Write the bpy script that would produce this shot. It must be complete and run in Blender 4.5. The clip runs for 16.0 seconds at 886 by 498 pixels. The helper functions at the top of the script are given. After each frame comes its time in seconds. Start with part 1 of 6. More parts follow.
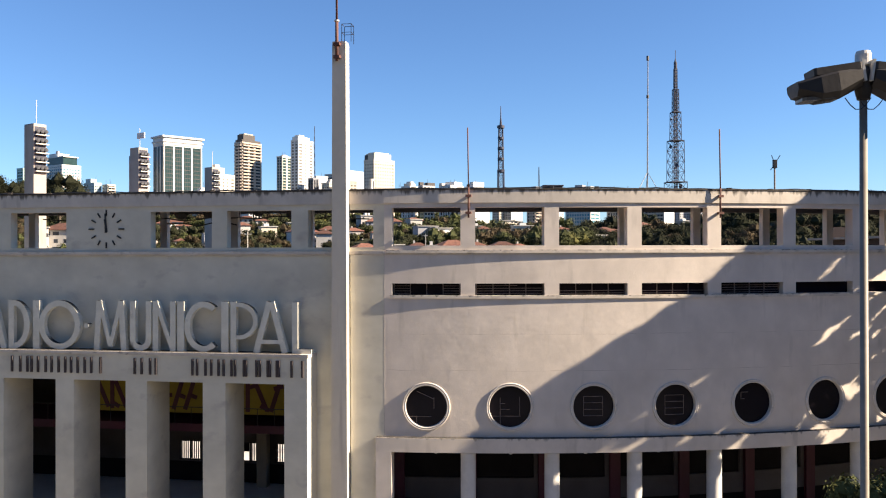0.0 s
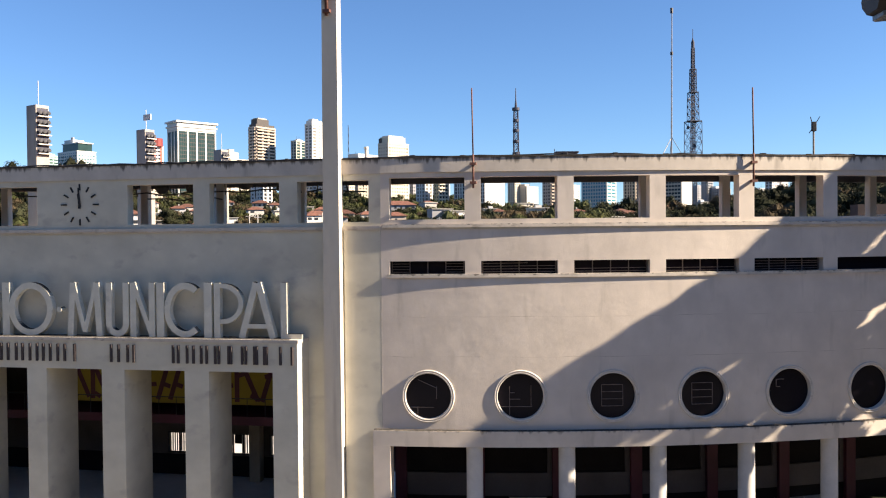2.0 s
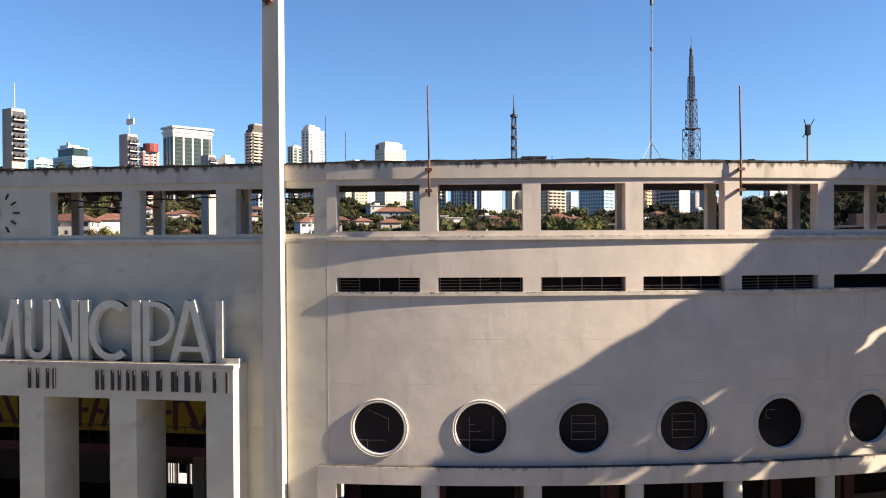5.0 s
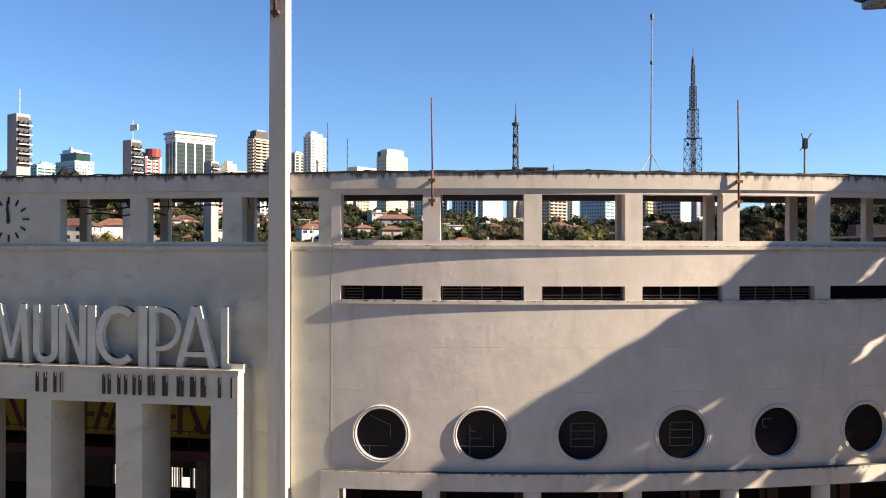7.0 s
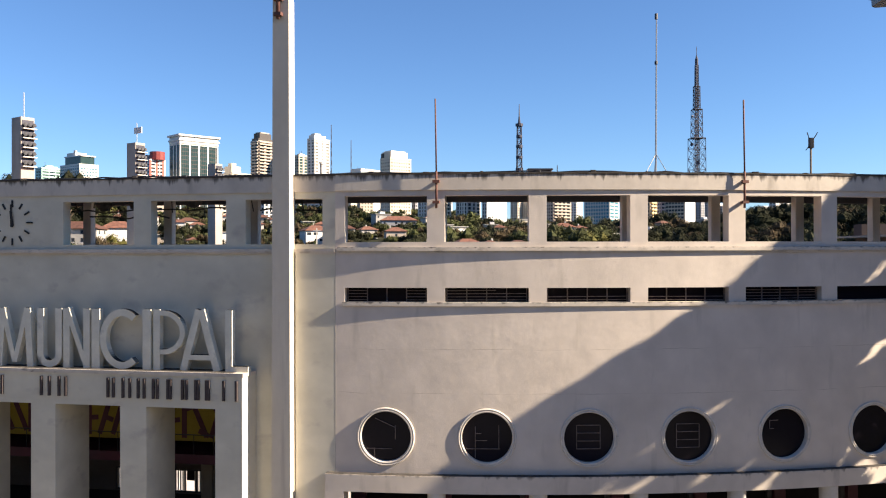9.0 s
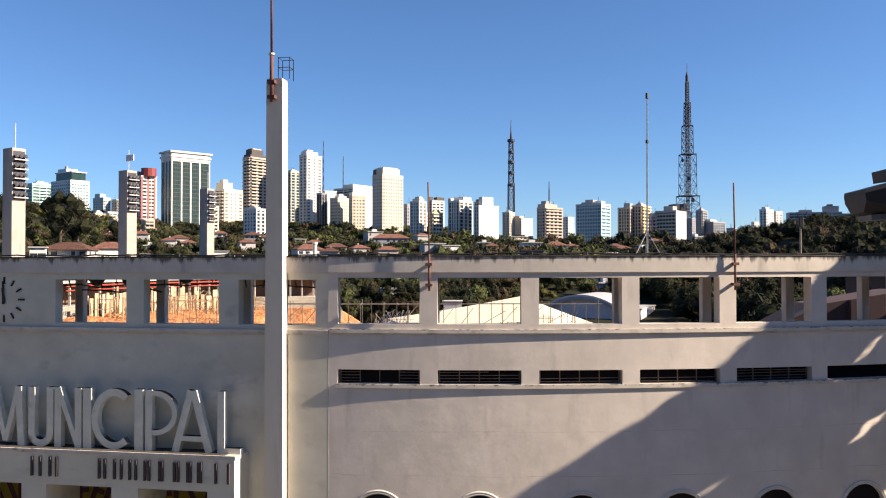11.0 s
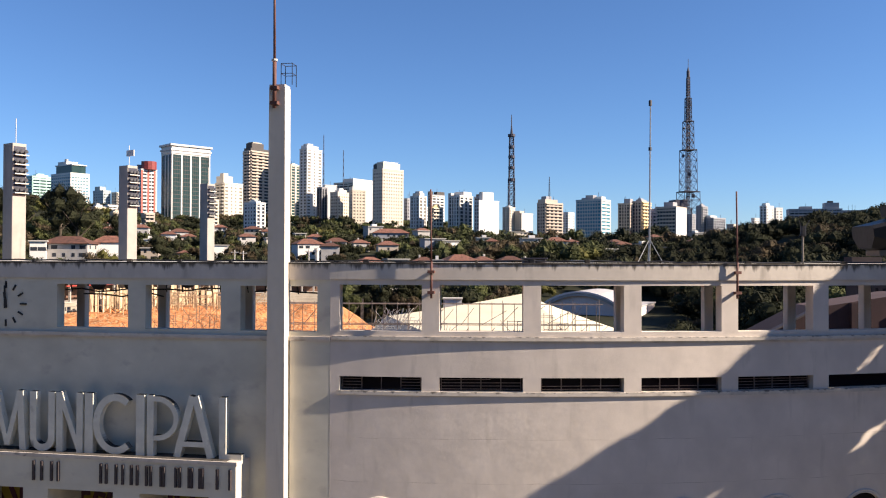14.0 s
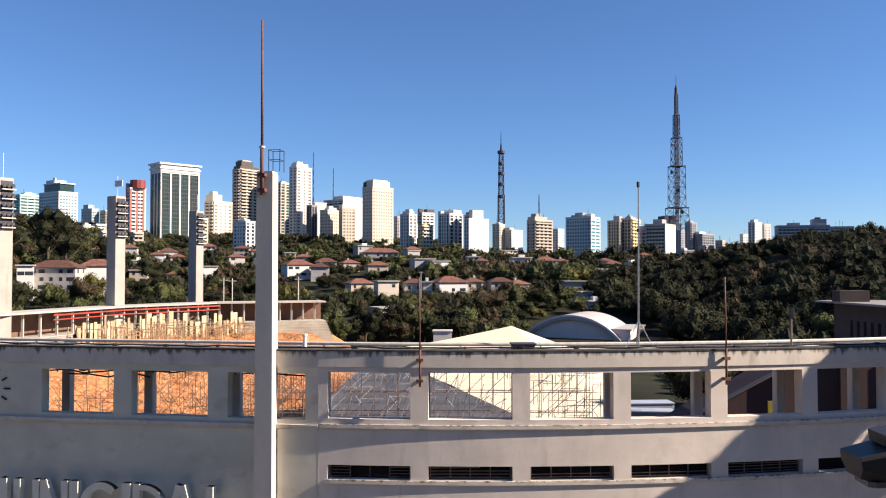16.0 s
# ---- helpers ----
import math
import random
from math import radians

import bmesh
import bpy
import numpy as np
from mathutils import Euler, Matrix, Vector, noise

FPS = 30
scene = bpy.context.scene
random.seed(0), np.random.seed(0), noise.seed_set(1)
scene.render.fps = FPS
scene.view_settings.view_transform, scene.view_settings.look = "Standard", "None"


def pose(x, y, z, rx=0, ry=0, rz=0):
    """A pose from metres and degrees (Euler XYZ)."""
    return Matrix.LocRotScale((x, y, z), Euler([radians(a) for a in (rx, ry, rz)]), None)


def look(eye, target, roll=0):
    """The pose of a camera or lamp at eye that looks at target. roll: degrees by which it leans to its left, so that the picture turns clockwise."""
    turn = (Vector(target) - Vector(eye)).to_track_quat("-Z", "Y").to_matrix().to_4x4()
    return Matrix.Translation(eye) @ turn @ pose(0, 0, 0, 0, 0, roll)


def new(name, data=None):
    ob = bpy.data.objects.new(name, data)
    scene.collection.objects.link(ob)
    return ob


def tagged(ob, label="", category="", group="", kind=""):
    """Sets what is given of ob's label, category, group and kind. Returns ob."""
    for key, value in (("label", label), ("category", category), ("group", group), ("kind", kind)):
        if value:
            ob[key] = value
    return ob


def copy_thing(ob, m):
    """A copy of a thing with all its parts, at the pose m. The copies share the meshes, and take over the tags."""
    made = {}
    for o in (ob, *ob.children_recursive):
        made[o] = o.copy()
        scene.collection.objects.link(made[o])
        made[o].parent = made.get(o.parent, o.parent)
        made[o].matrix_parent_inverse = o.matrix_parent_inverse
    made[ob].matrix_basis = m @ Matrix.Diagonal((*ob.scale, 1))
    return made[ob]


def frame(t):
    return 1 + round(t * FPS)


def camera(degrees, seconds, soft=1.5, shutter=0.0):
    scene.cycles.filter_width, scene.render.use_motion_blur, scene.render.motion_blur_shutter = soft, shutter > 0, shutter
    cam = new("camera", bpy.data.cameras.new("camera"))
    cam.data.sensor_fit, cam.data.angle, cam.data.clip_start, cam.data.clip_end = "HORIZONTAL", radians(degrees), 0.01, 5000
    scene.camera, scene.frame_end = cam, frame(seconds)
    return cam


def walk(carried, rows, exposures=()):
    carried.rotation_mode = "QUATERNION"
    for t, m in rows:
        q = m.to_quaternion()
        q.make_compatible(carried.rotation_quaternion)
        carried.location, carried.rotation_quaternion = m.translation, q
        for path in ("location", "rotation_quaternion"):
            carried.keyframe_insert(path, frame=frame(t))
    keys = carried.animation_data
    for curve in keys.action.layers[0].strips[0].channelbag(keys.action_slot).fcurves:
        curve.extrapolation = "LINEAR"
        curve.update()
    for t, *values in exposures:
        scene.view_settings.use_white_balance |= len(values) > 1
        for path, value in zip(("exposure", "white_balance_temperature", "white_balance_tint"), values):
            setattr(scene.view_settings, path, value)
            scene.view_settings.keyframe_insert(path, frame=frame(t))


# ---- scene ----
import collections

cam = camera(56.8, 16.0, soft=1.1)
PATH = [
    (0, (0.13, 0.684, 14.858), (0.123, 2.684, 14.865), -0.1),
    (0.5, (0.189, 1.36, 14.775), (0.169, 3.36, 14.761), -0.1),
    (1, (0.279, 2.291, 14.648), (0.252, 4.291, 14.619), -0.2),
    (1.5, (0.493, 3.467, 14.522), (0.459, 5.467, 14.488), -0.3),
    (2, (0.739, 4.636, 14.408), (0.693, 6.636, 14.376), -0.5),
    (2.5, (0.985, 5.497, 14.409), (0.928, 7.497, 14.388), -0.6),
    (3, (1.355, 5.987, 14.408), (1.31, 7.987, 14.387), -0.6),
    (3.5, (1.733, 6.748, 14.47), (1.692, 8.748, 14.442), -0.5),
    (4, (2.01, 7.794, 14.545), (1.939, 9.793, 14.513), -0.3),
    (4.5, (2.263, 8.419, 14.651), (2.188, 10.418, 14.628), -0.3),
    (5, (2.587, 8.51, 14.7), (2.544, 10.509, 14.684), -0.3),
    (7.5, (2.491, 7.859, 14.773), (2.444, 9.858, 14.776), 0.2),
    (8, (2.456, 7.89, 14.738), (2.401, 9.889, 14.739), -0.0),
    (8.5, (2.47, 7.972, 14.722), (2.414, 9.971, 14.721), -0.1),
    (9, (2.514, 8.07, 14.792), (2.459, 10.069, 14.797), -0.1),
    (9.5, (2.546, 8.091, 15.289), (2.494, 10.09, 15.304), -0.0),
    (10, (2.479, 8.06, 16.156), (2.444, 10.059, 16.182), -0.1),
    (10.2, (2.49, 8.03, 16.55), (2.455, 10.03, 16.58), -0.1),
    (12.5, (2.483, 7.735, 18.422), (2.438, 9.734, 18.462), -0.0),
    (13, (2.454, 7.697, 18.247), (2.402, 9.696, 18.281), 0.0),
    (13.5, (2.461, 7.8, 18.123), (2.414, 9.799, 18.149), -0.0),
    (14, (2.385, 7.924, 18.284), (2.35, 9.923, 18.307), 0.2),
    (14.5, (2.301, 8.04, 18.881), (2.275, 10.039, 18.911), -0.0),
    (15, (2.368, 8.086, 19.859), (2.342, 10.086, 19.897), -0.1),
    (15.5, (2.399, 8.07, 20.855), (2.387, 10.069, 20.906), -0.1),
    (16, (2.447, 7.987, 21.38), (2.436, 9.986, 21.438), -0.0),
]
walk(cam, [(t, look(eye, target, roll)) for t, eye, target, roll in PATH], [(0, 1.03, 6550, 11), (9, 1.03, 6550, 11), (10, 0.86, 6450, 12), (12.5, 0.74, 6300, 13), (16, 0.66, 6200, 15)])

# ---- light ----
SUN_AZ, SUN_EL = 98.4, 31.0
sky_world = bpy.data.worlds.new("sky_world")
scene.world = sky_world
sky_world.use_nodes = True
wn = sky_world.node_tree.nodes
sky = wn.new("ShaderNodeTexSky")
sky.sky_type = "NISHITA"
sky.sun_disc = False
sky.sun_elevation = radians(SUN_EL)
sky.sun_rotation = radians(SUN_AZ)
sky.altitude = 800
sky.air_density = 1.0
sky.dust_density = 0.2
sky.ozone_density = 8.0
wn["Background"].inputs[1].default_value = 0.086
sky_world.node_tree.links.new(sky.outputs[0], wn["Background"].inputs[0])
sun_data = bpy.data.lights.new("sun", "SUN")
sun_data.energy = 7.2
sun_data.angle = radians(0.5)
sun_data.color = (1.0, 0.84, 0.64)
sun = new("sun", sun_data)
to_sun = Vector((math.sin(radians(SUN_AZ)) * math.cos(radians(SUN_EL)), math.cos(radians(SUN_AZ)) * math.cos(radians(SUN_EL)), math.sin(radians(SUN_EL))))
sun.matrix_basis = look(to_sun * 200, (0, 0, 0))


# ---- materials ----
def material(name, base, rough=0.8, metal=0.0, vary=0.15, scale=0.6, fine=9.0, bump=0.15, stretch=(1, 1, 1), dirt=None, dirt_at=0.6, island=0.0, each=0.0, grit_bump=0.0, depth=0.02, gloss=0.5, dirt_size=(1.6, 1.6, 0.35), drips=None, coats=(), top=None):
    m = bpy.data.materials.new(name)
    m.use_nodes = True
    nt = m.node_tree
    b = nt.nodes["Principled BSDF"]
    link = nt.links.new
    coord = nt.nodes.new("ShaderNodeTexCoord")
    geo = nt.nodes.new("ShaderNodeNewGeometry")
    mapping = nt.nodes.new("ShaderNodeMapping")
    mapping.inputs["Scale"].default_value = stretch
    link(geo.outputs["Position"], mapping.inputs[0])
    big = nt.nodes.new("ShaderNodeTexNoise")
    big.inputs["Scale"].default_value, big.inputs["Detail"].default_value = scale, 5
    link(mapping.outputs[0], big.inputs["Vector"])
    small = nt.nodes.new("ShaderNodeTexNoise")
    small.inputs["Scale"].default_value, small.inputs["Detail"].default_value = fine, 3
    link(geo.outputs["Position"], small.inputs["Vector"])
    ramp = nt.nodes.new("ShaderNodeValToRGB")
    lo, hi = [c * (1 - vary) for c in base], [min(1, c * (1 + vary)) for c in base]
    ramp.color_ramp.elements[0].position, ramp.color_ramp.elements[1].position = 0.3, 0.7
    ramp.color_ramp.elements[0].color, ramp.color_ramp.elements[1].color = (*lo, 1), (*hi, 1)
    link(big.outputs[0], ramp.inputs[0])
    out = ramp.outputs[0]

    def mix(kind, fac, a, c):
        n = nt.nodes.new("ShaderNodeMix")
        n.data_type, n.blend_type = "RGBA", kind
        if isinstance(fac, float):
            n.inputs[0].default_value = fac
        else:
            link(fac, n.inputs[0])
        for sock, v in ((n.inputs[6], a), (n.inputs[7], c)):
            if isinstance(v, tuple):
                sock.default_value = v
            else:
                link(v, sock)
        return n.outputs[2]

    grain = nt.nodes.new("ShaderNodeMapRange")
    grain.inputs[3].default_value, grain.inputs[4].default_value = 1 - vary * 0.7, 1 + vary * 0.7
    link(small.outputs[0], grain.inputs[0])
    out = mix("MULTIPLY", 1.0, out, grain.outputs[0])
    if dirt:
        st = nt.nodes.new("ShaderNodeTexNoise")
        st.inputs["Scale"].default_value, st.inputs["Detail"].default_value = 1.1, 6
        mp = nt.nodes.new("ShaderNodeMapping")
        mp.inputs["Scale"].default_value = dirt_size
        link(geo.outputs["Position"], mp.inputs[0])
        link(mp.outputs[0], st.inputs["Vector"])
        mr = nt.nodes.new("ShaderNodeMapRange")
        mr.inputs[1].default_value, mr.inputs[2].default_value = dirt_at, dirt_at + 0.2
        link(st.outputs[0], mr.inputs[0])
        out = mix("MIX", mr.outputs[0], out, (*dirt, 1))
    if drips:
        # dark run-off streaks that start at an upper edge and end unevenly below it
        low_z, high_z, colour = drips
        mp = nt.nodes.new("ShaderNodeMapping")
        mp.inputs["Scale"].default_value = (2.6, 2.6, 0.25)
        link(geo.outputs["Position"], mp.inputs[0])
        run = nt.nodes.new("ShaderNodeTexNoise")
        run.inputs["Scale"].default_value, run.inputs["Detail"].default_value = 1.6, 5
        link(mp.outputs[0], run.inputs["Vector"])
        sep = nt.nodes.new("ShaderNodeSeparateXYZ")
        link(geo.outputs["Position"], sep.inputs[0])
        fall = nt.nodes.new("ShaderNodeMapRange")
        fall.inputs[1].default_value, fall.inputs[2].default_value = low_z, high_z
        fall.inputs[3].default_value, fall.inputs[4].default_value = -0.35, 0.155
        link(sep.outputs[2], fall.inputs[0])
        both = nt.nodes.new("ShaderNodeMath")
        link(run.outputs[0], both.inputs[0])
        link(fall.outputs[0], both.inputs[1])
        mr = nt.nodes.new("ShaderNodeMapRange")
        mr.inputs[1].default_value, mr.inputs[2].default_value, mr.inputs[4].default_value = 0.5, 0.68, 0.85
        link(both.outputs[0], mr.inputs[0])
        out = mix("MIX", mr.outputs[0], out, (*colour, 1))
    if top:
        # black mould on the faces that look up
        sep = nt.nodes.new("ShaderNodeSeparateXYZ")
        link(geo.outputs["True Normal"], sep.inputs[0])
        mr = nt.nodes.new("ShaderNodeMapRange")
        mr.inputs[1].default_value, mr.inputs[2].default_value = 0.35, 0.75
        link(sep.outputs[2], mr.inputs[0])
        out = mix("MIX", mr.outputs[0], out, (*top, 1))
    for level in coats:
        # a hairline where two coats of plaster meet, wavering and broken
        sep = nt.nodes.new("ShaderNodeSeparateXYZ")
        link(geo.outputs["Position"], sep.inputs[0])
        waver = nt.nodes.new("ShaderNodeTexNoise")
        waver.inputs["Scale"].default_value, waver.inputs["Detail"].default_value = 0.9, 4
        link(geo.outputs["Position"], waver.inputs["Vector"])
        off = nt.nodes.new("ShaderNodeMath")
        off.operation = "MULTIPLY_ADD"
        off.inputs[1].default_value = 0.16
        link(waver.outputs[0], off.inputs[0])
        link(sep.outputs[2], off.inputs[2])
        near = nt.nodes.new("ShaderNodeMath")
        near.operation = "COMPARE"
        near.inputs[1].default_value, near.inputs[2].default_value = level + 0.08, 0.011
        link(off.outputs[0], near.inputs[0])
        gaps = nt.nodes.new("ShaderNodeMapRange")
        gaps.inputs[1].default_value, gaps.inputs[2].default_value, gaps.inputs[4].default_value = 0.42, 0.58, 0.75
        link(big.outputs[0], gaps.inputs[0])
        show = nt.nodes.new("ShaderNodeMath")
        show.operation = "MULTIPLY"
        link(near.outputs[0], show.inputs[0])
        link(gaps.outputs[0], show.inputs[1])
        out = mix("MULTIPLY", show.outputs[0], out, (0.62, 0.58, 0.55, 1))
    if island or each:
        src = geo.outputs["Random Per Island"]
        if each:
            src = nt.nodes.new("ShaderNodeObjectInfo").outputs["Random"]
        mr = nt.nodes.new("ShaderNodeMapRange")
        amount = max(island, each)
        mr.inputs[3].default_value, mr.inputs[4].default_value = 1 - amount, 1 + amount
        link(src, mr.inputs[0])
        out = mix("MULTIPLY", 1.0, out, mr.outputs[0])
    link(out, b.inputs["Base Color"])
    b.inputs["Roughness"].default_value = rough
    b.inputs["Metallic"].default_value = metal
    b.inputs["Specular IOR Level"].default_value = gloss
    if bump:
        bp = nt.nodes.new("ShaderNodeBump")
        bp.inputs["Strength"].default_value, bp.inputs["Distance"].default_value = bump, depth
        link(small.outputs[0], bp.inputs["Height"])
        link(bp.outputs[0], b.inputs["Normal"])
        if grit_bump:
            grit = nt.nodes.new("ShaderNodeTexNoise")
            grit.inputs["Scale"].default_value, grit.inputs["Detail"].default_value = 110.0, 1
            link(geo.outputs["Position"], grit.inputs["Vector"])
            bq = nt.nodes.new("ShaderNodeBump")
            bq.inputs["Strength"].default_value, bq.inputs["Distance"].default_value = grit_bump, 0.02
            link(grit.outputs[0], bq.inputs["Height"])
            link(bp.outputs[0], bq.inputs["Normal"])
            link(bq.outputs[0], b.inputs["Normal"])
    return m


M = {}
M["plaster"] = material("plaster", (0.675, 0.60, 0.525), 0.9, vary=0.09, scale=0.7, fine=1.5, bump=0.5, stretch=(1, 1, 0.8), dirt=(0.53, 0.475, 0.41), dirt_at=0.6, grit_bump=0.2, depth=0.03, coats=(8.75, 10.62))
# smoother plaster; its yellow-green tint imitates the light's cast on the centre
M["plaster_centre_tint"] = material("plaster_centre_tint", (0.635, 0.60, 0.495), 0.9, vary=0.10, scale=0.5, fine=1.8, bump=0.2, stretch=(1, 1, 1.6), dirt=(0.45, 0.41, 0.36), dirt_at=0.6, dirt_size=(0.7, 0.7, 1.1))
M["pylon_plaster"] = material("pylon_plaster", (0.62, 0.565, 0.475), 0.9, vary=0.08, scale=0.9, fine=3, bump=0.15, stretch=(1, 1, 0.25), dirt=(0.46, 0.41, 0.35), dirt_at=0.56, dirt_size=(2.2, 2.2, 0.15))
M["trim"] = material("trim", (0.61, 0.55, 0.475), 0.9, vary=0.12, scale=1.2, fine=8, bump=0.15, stretch=(1, 1, 0.4), dirt=(0.10, 0.085, 0.075), dirt_at=0.6, dirt_size=(1.7, 1.7, 5.0))
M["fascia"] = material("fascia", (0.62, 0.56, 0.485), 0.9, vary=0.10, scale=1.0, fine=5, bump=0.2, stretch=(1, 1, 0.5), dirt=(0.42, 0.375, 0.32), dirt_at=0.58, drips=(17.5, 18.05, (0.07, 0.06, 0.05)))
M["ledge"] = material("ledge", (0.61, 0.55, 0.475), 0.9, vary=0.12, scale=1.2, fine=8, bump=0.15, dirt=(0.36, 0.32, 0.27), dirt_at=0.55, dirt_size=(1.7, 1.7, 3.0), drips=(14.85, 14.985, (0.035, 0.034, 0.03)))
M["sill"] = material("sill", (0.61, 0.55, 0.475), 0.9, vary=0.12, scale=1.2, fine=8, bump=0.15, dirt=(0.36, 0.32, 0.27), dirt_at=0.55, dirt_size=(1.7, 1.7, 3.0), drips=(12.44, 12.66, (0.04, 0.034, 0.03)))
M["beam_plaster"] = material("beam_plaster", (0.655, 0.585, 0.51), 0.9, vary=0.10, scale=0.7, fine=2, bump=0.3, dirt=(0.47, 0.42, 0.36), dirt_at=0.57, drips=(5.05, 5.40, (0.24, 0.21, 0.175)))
M["rim"] = material("rim", (0.66, 0.60, 0.53), 0.85, vary=0.10, scale=2, bump=0.1, dirt=(0.30, 0.26, 0.22), dirt_at=0.62, dirt_size=(2.5, 2.5, 2.5))
M["column"] = material("column", (0.58, 0.56, 0.53), 0.85, vary=0.08, scale=1.5, bump=0.1)
# interior tones kept near black: indoor shade is partly put into these colours
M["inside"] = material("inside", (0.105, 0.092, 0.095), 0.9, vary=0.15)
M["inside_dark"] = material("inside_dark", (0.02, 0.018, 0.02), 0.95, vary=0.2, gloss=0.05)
M["floor_grey"] = material("floor_grey", (0.22, 0.21, 0.20), 0.85, vary=0.2)
M["maroon"] = material("maroon", (0.075, 0.013, 0.028), 0.6, vary=0.2)
M["rust"] = material("rust", (0.13, 0.055, 0.042), 0.75, vary=0.3, scale=5, fine=30)
M["bar_dark"] = material("bar_dark", (0.055, 0.042, 0.042), 0.75, vary=0.25, scale=5, fine=30)
M["joint"] = material("joint", (0.50, 0.45, 0.39), 0.95, vary=0.2, scale=2)
# letter colour carries the same yellow-green shift for the light on the centre
M["letter"] = material("letter", (0.73, 0.70, 0.59), 0.85, vary=0.08, scale=2, bump=0.1, dirt=(0.16, 0.145, 0.125), dirt_at=0.65, dirt_size=(2.2, 2.2, 1.2), top=(0.03, 0.026, 0.022))
M["dark_metal"] = material("dark_metal", (0.045, 0.045, 0.05), 0.5, 0.6, vary=0.25, scale=4)
M["steel"] = material("steel", (0.42, 0.42, 0.42), 0.45, 0.7, vary=0.2, scale=4)
M["steel_dark"] = material("steel_dark", (0.045, 0.045, 0.065), 0.6, 0.3, vary=0.2)
M["louvre"] = material("louvre", (0.17, 0.135, 0.125), 0.65, 0.2, vary=0.3, scale=4)
M["lamp_body"] = material("lamp_body", (0.038, 0.034, 0.032), 0.5, 0.4, vary=0.15, scale=3)
M["lamp_glass"] = material("lamp_glass", (0.11, 0.105, 0.10), 0.25, 0.0, vary=0.1, scale=3)
M["post_paint"] = material("post_paint", (0.24, 0.205, 0.165), 0.6, 0.1, vary=0.15, scale=2, dirt=(0.2, 0.16, 0.12), dirt_at=0.62)
M["roofing"] = material("roofing", (0.12, 0.115, 0.11), 0.9, vary=0.3, scale=1.2)
M["pipe"] = material("pipe", (0.55, 0.53, 0.48), 0.6, vary=0.15, scale=3)
M["coping"] = material("coping", (0.06, 0.052, 0.045), 0.95, vary=0.5, scale=2.5, fine=9, bump=0.3)
# forecourt tone raised to bounce light onto the shaded centre wall
M["paving"] = material("paving", (0.185, 0.178, 0.17), 0.85, vary=0.2, scale=0.4)
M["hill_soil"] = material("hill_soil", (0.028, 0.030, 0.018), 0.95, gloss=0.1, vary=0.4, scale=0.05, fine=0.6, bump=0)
M["earth"] = material("earth", (0.40, 0.16, 0.062), 0.95, gloss=0.1, vary=0.5, scale=0.3, fine=1.2, bump=1.0, dirt=(0.43, 0.29, 0.16), dirt_at=0.48, depth=0.5)
M["tarp_cream"] = material("tarp_cream", (0.64, 0.56, 0.41), 0.7, vary=0.06, scale=0.3, fine=1.5, bump=0.1)
# second slope of the cream cover: its shade is put into this grey
M["tarp_shade_grey"] = material("tarp_shade_grey", (0.085, 0.088, 0.10), 0.75, vary=0.2, scale=0.3, fine=2)
M["scaffold"] = material("scaffold", (0.15, 0.115, 0.095), 0.7, 0.2, vary=0.2, island=0.35)
M["scaffold_tube"] = material("scaffold_tube", (0.26, 0.21, 0.18), 0.65, 0.2, vary=0.3, scale=2, island=0.4)
M["scaffold_wood"] = material("scaffold_wood", (0.52, 0.39, 0.24), 0.8, vary=0.2, island=0.4)
M["red_paint"] = material("red_paint", (0.42, 0.05, 0.035), 0.6, vary=0.15)
M["concrete"] = material("concrete", (0.44, 0.41, 0.36), 0.9, vary=0.15, scale=0.3, fine=2)
# dark stand and backing colour: the shade is put into the base tone
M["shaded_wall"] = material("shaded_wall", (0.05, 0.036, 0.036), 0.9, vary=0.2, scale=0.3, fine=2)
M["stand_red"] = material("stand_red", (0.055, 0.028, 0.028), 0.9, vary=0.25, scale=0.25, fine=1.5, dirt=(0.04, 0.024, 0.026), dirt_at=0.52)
M["pale_concrete"] = material("pale_concrete", (0.55, 0.52, 0.47), 0.9, vary=0.12, scale=0.3, fine=2)
M["white_paint"] = material("white_paint", (0.68, 0.66, 0.62), 0.8, vary=0.06, scale=0.3, fine=2, bump=0.05)
M["roof_tile"] = material("roof_tile", (0.125, 0.054, 0.036), 0.9, vary=0.45, scale=0.8, fine=6, each=0.4)
M["column_concrete"] = material("column_concrete", (0.37, 0.34, 0.30), 0.9, vary=0.12, scale=0.3, fine=2, dirt=(0.26, 0.24, 0.21), dirt_at=0.58, dirt_size=(0.6, 0.6, 0.1))
# back wall coloured dark brown to imitate the shade under the roof
M["stand_back_shade"] = material("stand_back_shade", (0.15, 0.085, 0.058), 0.9, vary=0.3, scale=0.3, fine=2)
M["house_wall"] = material("house_wall", (0.40, 0.38, 0.355), 0.9, vary=0.1, scale=0.5, each=0.2)
M["leaf"] = material("leaf", (0.054, 0.060, 0.021), 0.8, gloss=0.15, vary=0.3, scale=0.12, fine=1.5, bump=0, each=0.38)
M["leaf_bright"] = material("leaf_bright", (0.085, 0.08, 0.022), 0.8, gloss=0.15, vary=0.3, scale=0.12, fine=1.5, bump=0, each=0.3)
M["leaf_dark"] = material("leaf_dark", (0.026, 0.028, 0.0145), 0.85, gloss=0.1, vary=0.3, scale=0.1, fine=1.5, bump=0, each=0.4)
M["leaf_brown"] = material("leaf_brown", (0.05, 0.038, 0.022), 0.85, gloss=0.1, vary=0.3, scale=0.1, fine=1.5, bump=0, each=0.35)
M["bark"] = material("bark", (0.09, 0.07, 0.05), 0.95, vary=0.3)
M["tank_red"] = material("tank_red", (0.22, 0.035, 0.03), 0.6, vary=0.15)
